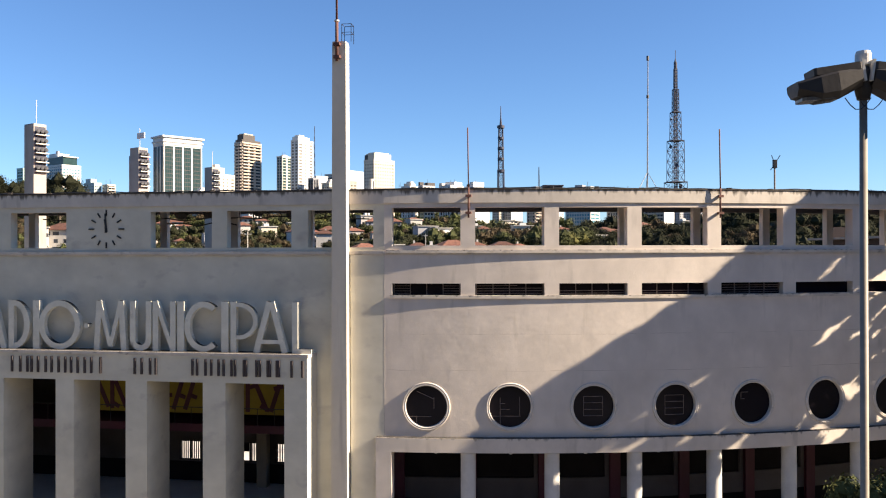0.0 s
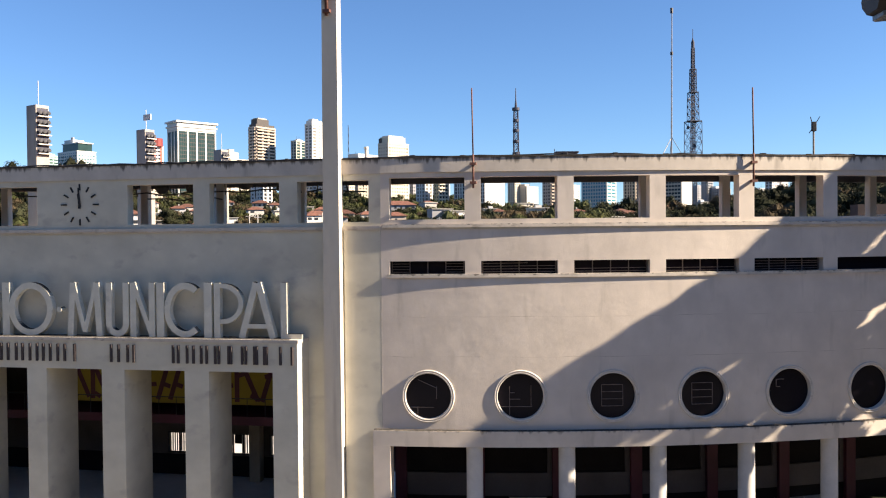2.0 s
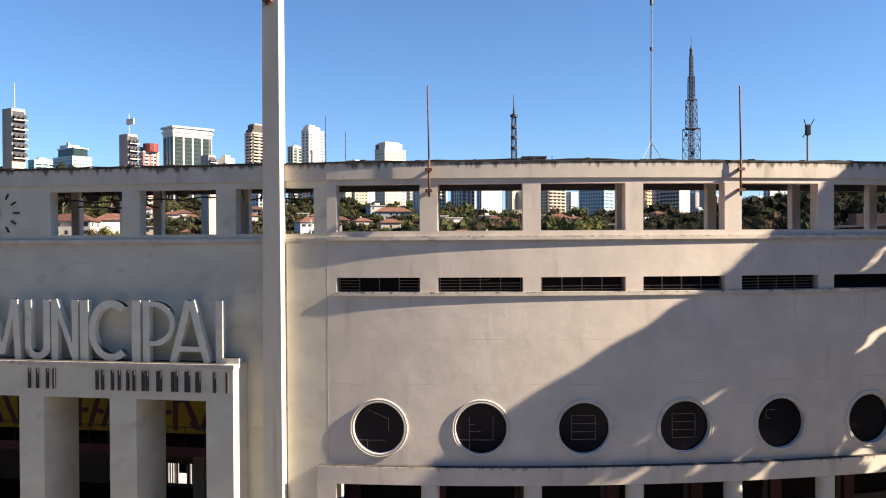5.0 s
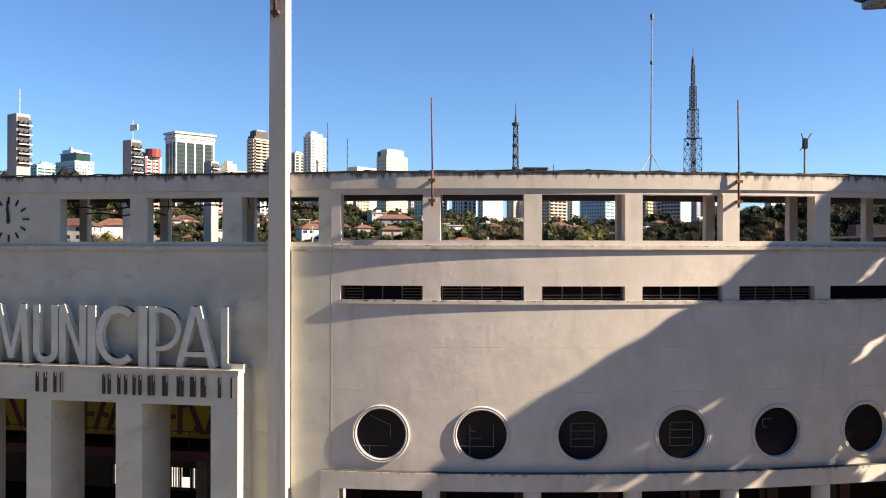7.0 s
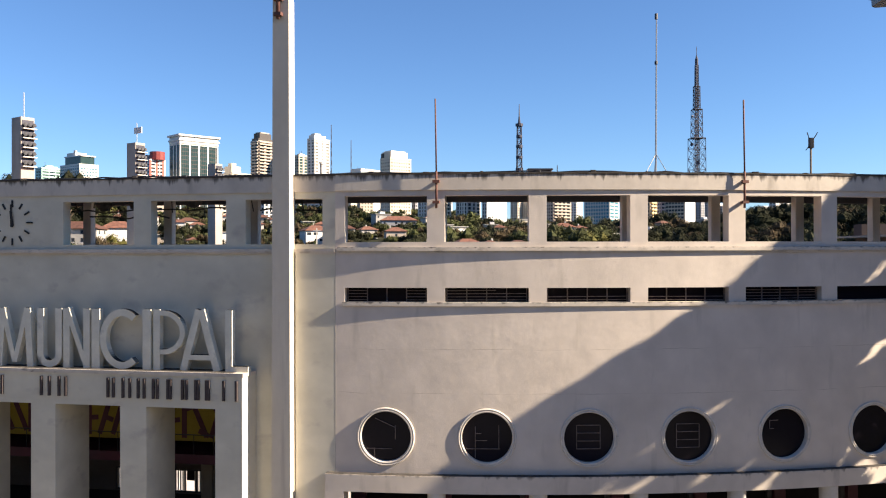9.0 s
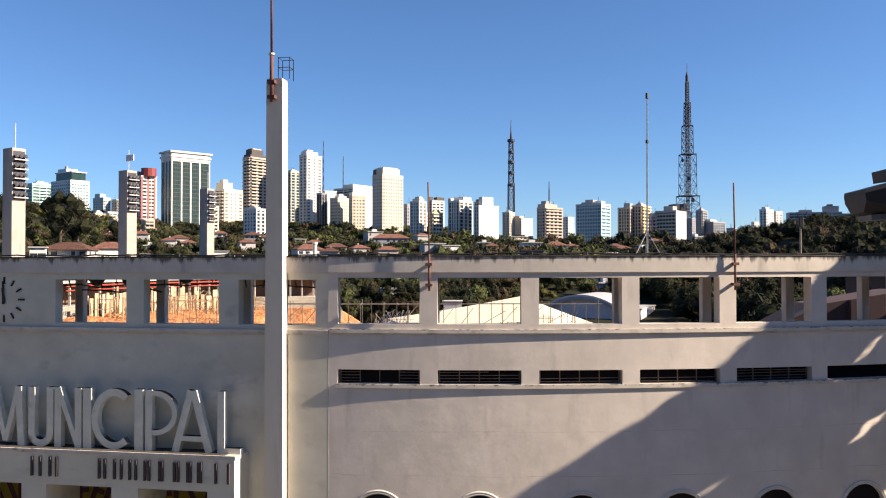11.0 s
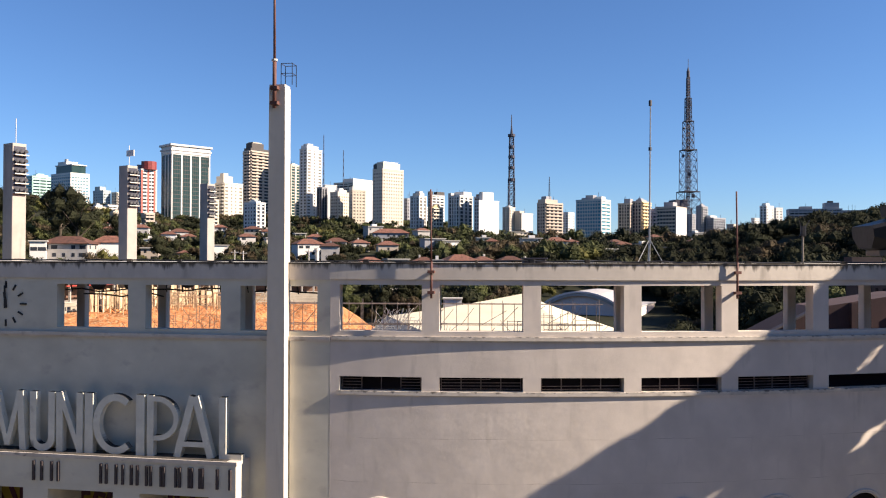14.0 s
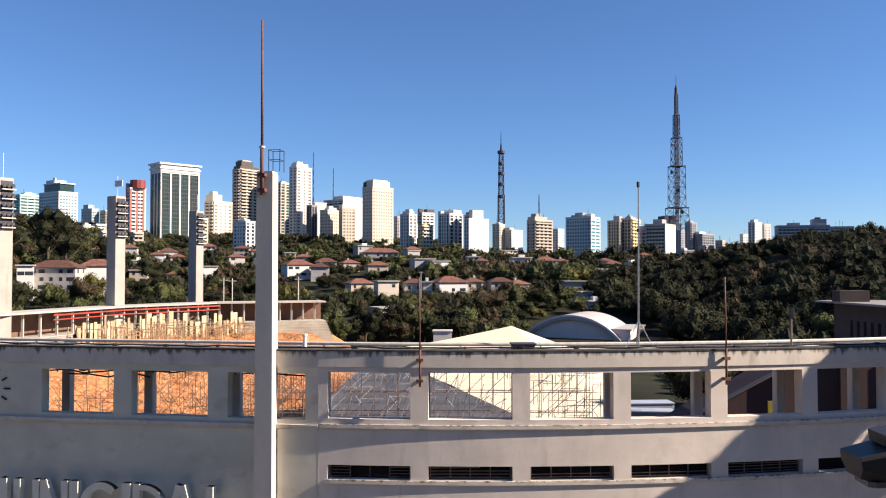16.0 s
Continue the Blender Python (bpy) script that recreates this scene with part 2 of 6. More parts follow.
M["step_concrete"] = material("step_concrete", (0.33, 0.29, 0.23), 0.9, vary=0.2, scale=0.3, fine=2)
M["hall_roof"] = material("hall_roof", (0.43, 0.41, 0.40), 0.7, vary=0.12, scale=0.3, fine=2)
M["hall_wall"] = material("hall_wall", (0.78, 0.67, 0.63), 0.9, vary=0.08, scale=0.2)
# hall walls darkened in colour for the shade indoors
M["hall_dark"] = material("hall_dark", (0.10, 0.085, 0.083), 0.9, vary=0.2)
M["yellow_cloth"] = material("yellow_cloth", (0.30, 0.225, 0.025), 0.8, vary=0.1)
M["container_white"] = material("container_white", (0.36, 0.40, 0.47), 0.5, vary=0.1)
for key, colour in (("white_wall", (0.63, 0.61, 0.575)), ("cream_wall", (0.58, 0.515, 0.42)), ("tan_wall", (0.46, 0.385, 0.315)), ("grey_wall", (0.30, 0.30, 0.315)), ("teal_wall", (0.38, 0.55, 0.50)), ("red_wall", (0.50, 0.13, 0.10)), ("yellow_wall", (0.68, 0.52, 0.28)), ("blue_wall", (0.40, 0.455, 0.455)), ("pink_wall", (0.62, 0.45, 0.40))):
    M[key] = material(key, colour, 0.85, vary=0.06, scale=0.05, fine=0.5, bump=0)


def glass(name, tint, rough=0.05):
    m = material(name, tint, rough, vary=0.2, scale=0.3, bump=0)
    m.node_tree.nodes["Principled BSDF"].inputs["Specular IOR Level"].default_value = 0.14
    return m


M["window_dark"] = glass("window_dark", (0.012, 0.010, 0.015), 0.12)
M["city_glass"] = glass("city_glass", (0.035, 0.04, 0.05), 0.15)
M["green_glass"] = glass("green_glass", (0.028, 0.056, 0.058), 0.12)
# panes of sunlit blocks, with the sun's glare put into a paler colour
M["glare_glass"] = glass("glare_glass", (0.17, 0.155, 0.135), 0.2)
M["crown_dark"] = material("crown_dark", (0.08, 0.07, 0.065), 0.8, vary=0.1)
M["blue_glass"] = glass("blue_glass", (0.06, 0.22, 0.30), 0.12)


# ---- building helpers ----
def part(name, bm, mat, parent=None, label="", smooth=False):
    me = bpy.data.meshes.new(name)
    bm.normal_update()
    bm.to_mesh(me)
    bm.free()
    me.materials.append(M[mat])
    if smooth:
        me.polygons.foreach_set("use_smooth", [True] * len(me.polygons))
    ob = new(name, me)
    if parent:
        ob.parent = parent
    return tagged(ob, label)


def thing(name, m, label, category, group="", kind=""):
    ob = new(name)
    ob.empty_display_size = 0.2
    ob.matrix_basis = m
    return tagged(ob, label, category, group, kind)


def prism(bm, low, high):
    """A solid between two rings of points."""
    a = [bm.verts.new(p) for p in low]
    b = [bm.verts.new(p) for p in high]
    n = len(a)
    bm.faces.new(a[::-1])
    bm.faces.new(b)
    for i in range(n):
        bm.faces.new((a[i], a[(i + 1) % n], b[(i + 1) % n], b[i]))


def box(bm, x0, x1, y0, y1, z0, z1, m=None, bevel=0.0):
    ring = [(x0, y0), (x1, y0), (x1, y1), (x0, y1)]
    if bevel:
        c = bevel
        ring = [(x0 + c, y0), (x1 - c, y0), (x1, y0 + c), (x1, y1 - c), (x1 - c, y1), (x0 + c, y1), (x0, y1 - c), (x0, y0 + c)]
    lo = [Vector((x, y, z0)) for x, y in ring]
    hi = [Vector((x, y, z1)) for x, y in ring]
    if m is not None:
        lo, hi = [m @ p for p in lo], [m @ p for p in hi]
    prism(bm, lo, hi)


def bar(bm, p, q, r, sides=4, r2=None):
    """A straight rod from p to q."""
    p, q = Vector(p), Vector(q)
    d = q - p
    if d.length < 1e-6:
        return
    turn = d.to_track_quat("Z", "Y").to_matrix()
    r2 = r if r2 is None else r2
    off = [turn @ Vector((math.cos(2 * math.pi * (k + 0.5) / sides), math.sin(2 * math.pi * (k + 0.5) / sides), 0)) for k in range(sides)]
    prism(bm, [p + o * r for o in off], [q + o * r2 for o in off])


def lathe(bm, profile, n=32, m=None, axis="Z"):
    """A turned solid from (radius, height) pairs."""
    rings = []
    for r, h in profile:
        ring = []
        for k in range(n):
            c, s = math.cos(2 * math.pi * k / n) * r, math.sin(2 * math.pi * k / n) * r
            p = Vector((c, s, h)) if axis == "Z" else Vector((c, h, s))
            ring.append(bm.verts.new(m @ p if m is not None else p))
        rings.append(ring)
    for a, b in zip(rings, rings[1:]):
        for k in range(n):
            bm.faces.new((a[k], a[(k + 1) % n], b[(k + 1) % n], b[k]))
    return rings


# ---- plan of the facade: a flat centre, turned eight degrees, and a curved wing ----
CX, CY, RAD = 4.0, 42.7, 68.0
TURN = radians(8.5)
ORG = Vector((-5.0, 43.36, 0.0))


def W(s, off, z):
    a = s / RAD
    r = RAD + off
    return Vector((CX + r * math.sin(a), CY + RAD - r * math.cos(a), z))


def WM(s, off=0.0, z=0.0):
    return Matrix.Translation(W(s, off, z)) @ pose(0, 0, 0, 0, 0, math.degrees(s / RAD))


def C(a, off, z):
    return ORG + Vector((math.cos(TURN) * a - math.sin(TURN) * off, -math.sin(TURN) * a - math.cos(TURN) * off, z))


def CM(a, off=0.0, z=0.0):
    return Matrix.Translation(C(a, off, z)) @ pose(0, 0, 0, 0, 0, -math.degrees(TURN))


S0, S1 = -7.08, 30.0
A0, A1 = -31.0, (S0 + 7.08) + 1.97
BAY, EDGE, OPEN = 4.305, -3.12, 3.55
BAYS = range(0, 8)


def wblock(bm, s0, s1, z0, z1, off0, off1, step=0.3):
    """A curved piece of the wing, from off0 (inner) to off1 (outer)."""
    n = max(1, math.ceil((s1 - s0) / step))
    rows = []
    for i in range(n + 1):
        s = s0 + (s1 - s0) * i / n
        rows.append([bm.verts.new(W(s, o, z)) for o, z in ((off1, z0), (off1, z1), (off0, z1), (off0, z0))])
    for p, q in zip(rows, rows[1:]):
        for k in range(4):
            bm.faces.new((p[k], q[k], q[(k + 1) % 4], p[(k + 1) % 4]))
    bm.faces.new(rows[0])
    bm.faces.new(rows[-1][::-1])


def cblock(bm, a0, a1, z0, z1, off0, off1):
    lo = [C(a, o, z0) for a, o in ((a0, off1), (a1, off1), (a1, off0), (a0, off0))]
    hi = [C(a, o, z1) for a, o in ((a0, off1), (a1, off1), (a1, off0), (a0, off0))]
    prism(bm, lo, hi)


def holed_panel(bm, s0, s1, z0, z1, sc, zc, r, off0, off1, n=64):
    """A curved panel with a round hole through it."""
    def edge(t):
        dx, dz = math.cos(t), math.sin(t)
        k = min(((s1 - sc) / dx if dx > 1e-9 else (s0 - sc) / dx if dx < -1e-9 else 1e9), ((z1 - zc) / dz if dz > 1e-9 else (z0 - zc) / dz if dz < -1e-9 else 1e9))
        return sc + dx * k, zc + dz * k
    angles = sorted([2 * math.pi * i / n for i in range(n)] + [math.atan2(z - zc, s - sc) % (2 * math.pi) for s in (s0, s1) for z in (z0, z1)])
    for off, flip in ((off1, False), (off0, True)):
        rings = []
        for f in (0.0, 0.33, 0.66, 1.0):
            ring = []
            for t in angles:
                es, ez = edge(t)
                cs, cz = sc + r * math.cos(t), zc + r * math.sin(t)
                ring.append(bm.verts.new(W(cs + (es - cs) * f, off, cz + (ez - cz) * f)))
            rings.append(ring)
        for p, q in zip(rings, rings[1:]):
            for k in range(len(angles)):
                j = (k + 1) % len(angles)
                bm.faces.new((p[k], p[j], q[j], q[k]) if flip else (p[k], q[k], q[j], p[j]))
        if off == off1:
            outer = rings[0]
        else:
            for k in range(len(angles)):
                j = (k + 1) % len(angles)
                bm.faces.new((outer[k], outer[j], rings[0][j], rings[0][k]))


# ---- ground and terrain ----
def smooth(lo, hi, v):
    t = min(1.0, max(0.0, (v - lo) / (hi - lo)))
    return t * t * (3 - 2 * t)


def terrain(x, y):
    d = math.hypot(x * 0.75, y)
    # unseen banks behind and beside the forecourt, added to block low skylight
    z = 80 * smooth(25, 160, -y) + 60 * smooth(48, 170, abs(x)) * (1 - smooth(20, 60, y)) * (1 - smooth(25, 160, -y))
    if y > 60:
        side = x / max(y, 1)
        rise = 0.052 + 0.041 * (1 - smooth(-0.12, 0.15, side))
        z = 0.100 * max(0.0, d - 265) if d < 400 else 13.5 + rise * (min(d, 800) - 400) + 0.02 * max(0.0, d - 800)
        z += 15 * smooth(78, 165, x) * smooth(60, 130, y) * (1 - smooth(330, 560, y))
        z += 12 * smooth(0.24, 0.5, side) * smooth(330, 480, y) * (1 - smooth(620, 800, y))
        z += 16 * smooth(0.28, 0.55, -side) * smooth(180, 420, y)
        z += 3.5 * noise.noise(Vector((x * 0.008, y * 0.008, 1.7))) * smooth(260, 420, d)
    return z


def ground_sheet():
    xs = sorted(set([-3000, -2000, -1400, -1000] + list(range(-760, 800, 24)) + [1000, 1400, 2000, 3000]))
    ys = sorted(set([-2000, -900, -400, -300, -240, -180, -130, -90, -40, 0, 30, 60] + list(range(80, 1240, 24)) + [1500, 2000, 3000, 4200]))
    bm = bmesh.new()
    grid = [[bm.verts.new((x, y, terrain(x, y) - 0.02)) for x in xs] for y in ys]
    for j in range(len(ys) - 1):
        for i in range(len(xs) - 1):
            bm.faces.new((grid[j][i], grid[j][i + 1], grid[j + 1][i + 1], grid[j + 1][i]))
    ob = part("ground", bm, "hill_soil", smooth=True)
    return tagged(ob, "wooded valley floor and rising hillside, with unseen banks added against skylight", "ground", kind="structure")


ground_sheet()
bm = bmesh.new()
box(bm, -60, 70, -60, 44.5, 0.0, 0.06)
tagged(part("pavement", bm, "paving"), "unseen forecourt, its grey tone raised to bounce light on the facade", "pavement", kind="structure")

bm = bmesh.new()
box(bm, -34, 20, 48.2, 72, 0.0, 0.3)
tagged(part("pavement", bm, "pale_concrete"), "pale concrete yard behind the facade", "pavement", kind="structure")

# ---- the wing's wall ----
TH = 0.55
bm = bmesh.new()
for i in BAYS:
    r_edge = EDGE + BAY * i
    sl, sr = r_edge - OPEN - (BAY - OPEN) / 2, r_edge + (BAY - OPEN) / 2
    lo = S0 if i == 0 else sl
    holed_panel(bm, lo, sr, 5.0, 9.2, r_edge - OPEN / 2, 6.9, 1.08, -TH, 0)
    wblock(bm, lo, r_edge - OPEN, 12.62, 13.23, -TH, 0)
    wblock(bm, r_edge, sr, 12.62, 13.23, -TH, 0)
    wblock(bm, lo if i else S0, r_edge - OPEN, 15.18, 17.15, -TH, 0)
    wblock(bm, r_edge, sr, 15.18, 17.15, -TH, 0)
END = EDGE + BAY * 7 + (BAY - OPEN) / 2
wblock(bm, S0, END, 9.2, 12.62, -TH, 0)
wblock(bm, S0, END, 13.23, 15.18, -TH, 0)
wblock(bm, S0, END, 17.15, 17.38, -TH, 0)
tagged(part("wall_east", bm, "plaster"), "curved cream plaster wall with round windows and top openings", "wall", kind="structure")

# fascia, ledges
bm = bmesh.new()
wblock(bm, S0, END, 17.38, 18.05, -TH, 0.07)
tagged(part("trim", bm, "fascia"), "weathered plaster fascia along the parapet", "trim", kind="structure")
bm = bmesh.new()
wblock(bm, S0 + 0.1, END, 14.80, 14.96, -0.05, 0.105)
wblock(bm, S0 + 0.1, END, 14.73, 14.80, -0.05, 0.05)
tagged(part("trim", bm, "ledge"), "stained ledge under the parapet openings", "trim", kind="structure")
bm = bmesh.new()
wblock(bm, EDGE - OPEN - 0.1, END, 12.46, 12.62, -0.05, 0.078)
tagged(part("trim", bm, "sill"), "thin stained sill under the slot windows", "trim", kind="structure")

bm = bmesh.new()
wblock(bm, S0, END, 18.05, 18.11, -TH - 0.05, 0.1)
cblock(bm, A0, A1, 18.03, 18.09, -TH - 0.05, 0.1)
tagged(part("trim", bm, "coping"), "dark weathered coping along the top of the parapet", "trim", kind="structure")
bm = bmesh.new()
wblock(bm, S0 - 0.012, S0 + 0.012, 5.33, 15.0, -0.02, 0.004)
tagged(part("trim", bm, "joint"), "fine darker joint lines in the plaster", "trim", kind="structure")

# ---- the centre's wall ----
COPEN = [(-28.2, -24.6), (-23.7, -20.2), (-19.3, -15.94), (-10.97, -7.46), (-6.62, -3.04), (-2.13, 1.38)]
bm = bmesh.new()
edges = [A0] + [v for o in COPEN for v in o] + [A1]
for a, b in zip(edges[::2], edges[1::2]):
    cblock(bm, a, b, 15.10, 17.06, -TH, 0)
cblock(bm, A0, A1, 17.06, 17.34, -TH, 0)
cblock(bm, A0, A1, 9.4, 15.10, -TH, 0)
cblock(bm, -1.95, A1, 0, 9.4, -TH, 0)
ring = ((0.2, 0.10), (A1, 0.003), (A1, -0.3), (0.2, -0.3))
prism(bm, [C(a, o, 0) for a, o in ring], [C(a, o, 14.7) for a, o in ring])
cblock(bm, A0, -25.3, 0, 9.4, -TH, 0)
tagged(part("wall_centre", bm, "plaster_centre_tint"), "flat cream plaster wall over the entrance portico", "wall", kind="structure")
bm = bmesh.new()
cblock(bm, A0, A1, 17.34, 18.03, -TH, 0.07)
tagged(part("trim", bm, "fascia"), "plaster fascia along the parapet of the centre", "trim", kind="structure")
bm = bmesh.new()
cblock(bm, A0, A1 - 0.02, 14.74, 14.90, -0.05, 0.11)
cblock(bm, A0, A1 - 0.02, 14.67, 14.74, -0.05, 0.06)
tagged(part("trim", bm, "ledge"), "plain ledge under the openings of the centre", "trim", kind="structure")

# ---- gallery behind the top openings: floor, roof, inner posts ----
bm = bmesh.new()
wblock(bm, S0, END, 14.0, 14.3, -4.6, -TH)
cblock(bm, A0, A1, 14.0, 14.3, -4.6, -TH)
tagged(part("floor", bm, "floor_grey"), "bare concrete floor of the roof gallery", "floor", kind="structure")
bm = bmesh.new()
wblock(bm, S0, END, 17.45, 17.85, -4.4, -TH)
cblock(bm, A0, A1, 17.45, 17.85, -4.4, -TH)
tagged(part("ceiling", bm, "roofing"), "flat roof slab over the gallery", "ceiling", kind="structure")
bm = bmesh.new()
box(bm, -0.22, 0.22, -0.2, 0.2, 14.3, 17.45, bevel=0.03)
post = thing("gallery_post", CM(-11.9, -3.4), "square plaster post at the back of the roof gallery", "post", "gallery posts")
part("shaft", bm, "plaster", post)
for a in (-29.0, -24.6, -20.3, -16.2, -7.56, -3.12, 1.2):
    copy_thing(post, CM(a, -3.4))
for k in range(-2, 5):
    copy_thing(post, WM(6.28 + 4.5 * k, -3.4))
bm = bmesh.new()
wblock(bm, S0, END, 17.08, 17.45, -3.9, -3.62)
cblock(bm, A0, A1, 17.08, 17.45, -3.9, -3.62)
tagged(part("trim", bm, "inside"), "dark concrete beam along the back of the roof gallery", "beam", kind="structure")
# near-black backing: the arcade's dark openings and unlit rooms are put in as colour
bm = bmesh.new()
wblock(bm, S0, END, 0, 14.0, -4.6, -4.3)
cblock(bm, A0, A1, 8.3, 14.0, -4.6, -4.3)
tagged(part("wall_back", bm, "inside_dark"), "near-black inner wall that keeps the facade rooms dark", "wall", kind="structure")

run = thing("service_pipe", Matrix.Identity(4), "crooked rusty service pipes and boxes under the gallery roof", "pipe")
bm = bmesh.new()
pg = random.Random(12)
for a0, a1, off, z in ((-12.0, -3.0, -2.1, 16.72), (-11.4, -7.2, -2.7, 16.5), (-2.4, 0.6, -2.3, 16.7), (-19.0, -14.2, -2.4, 16.8)):
    n = int((a1 - a0) / 0.9)
    last = C(a0, off, z)
    for k in range(1, n + 1):
        nxt = C(a0 + (a1 - a0) * k / n, off + pg.uniform(-0.08, 0.08), z + pg.uniform(-0.12, 0.16))
        bm = bmesh.new()
        bar(bm, last, nxt, 0.038, 8)
        part("tube", bm, "coping", run)
        last = nxt
for k in range(16):
    a = -11.8 + 0.82 * k
    bm = bmesh.new()
    low = 16.62 + pg.uniform(-0.2, 0.3)
    bar(bm, C(a, -2.4, low), C(a + pg.uniform(-0.2, 0.2), -2.3, 17.45), pg.uniform(0.02, 0.05))
    part("hanger", bm, "coping", run)
for a, wide, z in ((-10.3, 0.55, 16.7), (-8.7, 0.4, 16.78), (-5.7, 0.6, 16.84), (-3.8, 0.35, 16.74)):
    bm = bmesh.new()
    lathe(bm, [(0, z), (0.2, z + 0.04), (0.28 * wide / 0.4, z + 0.3), (0.22, 17.45), (0, 17.45)], 12, Matrix.Translation(C(a, -2.2, 0)))
    part("junction_box", bm, "coping", run, "rusted junction box")

# ---- arcade under the wing ----
bm = bmesh.new()
wblock(bm, -7.47, END, 4.6, 5.33, -TH, 0.3)
tagged(part("trim", bm, "beam_plaster"), "projecting plaster beam over the arcade", "trim", kind="structure")
bm = bmesh.new()
wblock(bm, -7.44, END, 5.33, 5.35, 0.004, 0.27)
tagged(part("trim", bm, "coping"), "dark grimy top of the arcade beam", "trim", kind="structure")
bm = bmesh.new()
wblock(bm, -7.47, -6.66, 0, 4.6, -TH, 0.3)
tagged(part("wall_pier", bm, "plaster"), "plaster end pier of the arcade", "wall", kind="structure")
bm = bmesh.new()
lathe(bm, [(0.0, 0.06), (0.44, 0.06), (0.44, 0.3), (0.39, 0.34), (0.385, 4.55), (0.40, 4.6), (0.0, 4.6)], 28)
col = thing("column", WM(EDGE + (BAY - OPEN) / 2, -0.11), "round pale plaster column of the arcade", "column", "arcade columns")
part("shaft", bm, "column", col, smooth=True)
for i in range(1, 7):
    copy_thing(col, WM(EDGE + (BAY - OPEN) / 2 + BAY * i, -0.11))
# wall added out of view, stopping sunlight at the arcade's far end
bm = bmesh.new()
wblock(bm, END - 0.3, END, 0, 14.0, -4.3, -TH)
tagged(part("wall_end", bm, "plaster"), "unseen cross wall added to keep sun out of the arcade", "wall", kind="structure")
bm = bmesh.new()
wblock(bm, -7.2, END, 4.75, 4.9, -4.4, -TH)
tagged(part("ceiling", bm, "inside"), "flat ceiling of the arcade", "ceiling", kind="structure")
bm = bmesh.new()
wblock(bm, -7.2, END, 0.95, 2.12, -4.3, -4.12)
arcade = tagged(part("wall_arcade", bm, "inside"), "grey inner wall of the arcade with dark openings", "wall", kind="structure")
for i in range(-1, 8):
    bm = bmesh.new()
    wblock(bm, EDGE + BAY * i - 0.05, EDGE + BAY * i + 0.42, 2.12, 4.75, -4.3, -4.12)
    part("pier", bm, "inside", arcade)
bm = bmesh.new()
box(bm, -0.3, 0.3, -0.12, 0.12, 0.06, 4.72, bevel=0.02)
pier = thing("arcade_pilaster", WM(EDGE + 0.5, -4.0), "dark red painted pilaster at the back of the arcade", "pilaster", "arcade pilasters")
part("shaft", bm, "maroon", pier)
for i in range(-1, 7):
    if i:
        copy_thing(pier, WM(EDGE + 0.5 + BAY * i, -4.0))
globe = thing("globe_lamp", WM(EDGE - OPEN / 2 + 0.25, -3.0, 4.75), "small white globe lamp hanging from the arcade ceiling", "lamp", "arcade lamps")
bm = bmesh.new()
bar(bm, (0, 0, 0), (0, 0, -0.75), 0.012)
part("rod", bm, "dark_metal", globe)
bm = bmesh.new()
bmesh.ops.create_icosphere(bm, subdivisions=2, radius=0.14, matrix=Matrix.Translation((0, 0, -0.88)))
part("shade", bm, "white_paint", globe, smooth=True)
for i in range(1, 7):
    copy_thing(globe, WM(EDGE - OPEN / 2 + 0.25 + BAY * i, -3.0, 4.75))


def text_mesh(body, size, depth=0.01):
    cu = bpy.data.curves.new("text", "FONT")
    cu.body, cu.size, cu.extrude, cu.align_x = body, size, depth, "CENTER"
    ob = new("text", cu)
    dg = bpy.context.evaluated_depsgraph_get()
    me = bpy.data.meshes.new_from_object(ob.evaluated_get(dg))
    bpy.data.objects.remove(ob)
    bm = bmesh.new()
    bm.from_mesh(me)
    bmesh.ops.rotate(bm, verts=bm.verts, cent=(0, 0, 0), matrix=Matrix.Rotation(radians(90), 3, "X"))
    return bm


sign = thing("wall_sign", Matrix.Translation((4.05, 46.85, 0.55)) @ pose(0, 0, 0, 0, 0, 0.5), "white framed sign with the word FUTEBOL in the arcade", "sign")
bm = bmesh.new()
box(bm, -0.95, 0.95, 0, 0.05, -0.4, 0.32)
part("panel", bm, "white_paint", sign)
bm = bmesh.new()
for x0, x1, z0, z1 in ((-1.0, 1.0, 0.32, 0.37), (-1.0, 1.0, -0.45, -0.4), (-1.0, -0.95, -0.4, 0.32), (0.95, 1.0, -0.4, 0.32)):
    box(bm, x0, x1, -0.03, 0.05, z0, z1)
part("frame", bm, "dark_metal", sign)
bm = text_mesh("FUTEBOL", 0.42)
bmesh.ops.translate(bm, verts=bm.verts, vec=(0, -0.012, -0.05))
part("lettering", bm, "dark_metal", sign, "dark capital letters")

# ---- round windows of the wing ----
rng = random.Random(5)


def round_window(s, bars):
    win = thing("round_window", WM(s, 0, 6.9), "round window with moulded plaster rim and dark barred pane", "window", "round windows")
    bm = bmesh.new()
    lathe(bm, [(1.065, 0.3), (1.065, -0.01), (1.075, -0.04), (1.10, -0.052), (1.135, -0.052), (1.145, -0.03), (1.16, -0.03), (1.17, -0.056), (1.215, -0.056), (1.235, -0.035), (1.24, -0.01), (1.24, 0.02)], 64, axis="Y")
    part("rim", bm, "rim", win, smooth=True)
    bm = bmesh.new()
    lathe(bm, [(0.0, 0.2), (1.08, 0.2), (1.08, 0.215), (0.0, 0.215)], 48, axis="Y")
    pane = part("pane", bm, "window_dark", win)
    for x0, z0, x1, z1 in bars:
        bm = bmesh.new()
        bar(bm, (x0, 0.17, z0), (x1, 0.17, z1), 0.02)
        part("bar", bm, "louvre", pane, "thin dull metal bar")
    return win


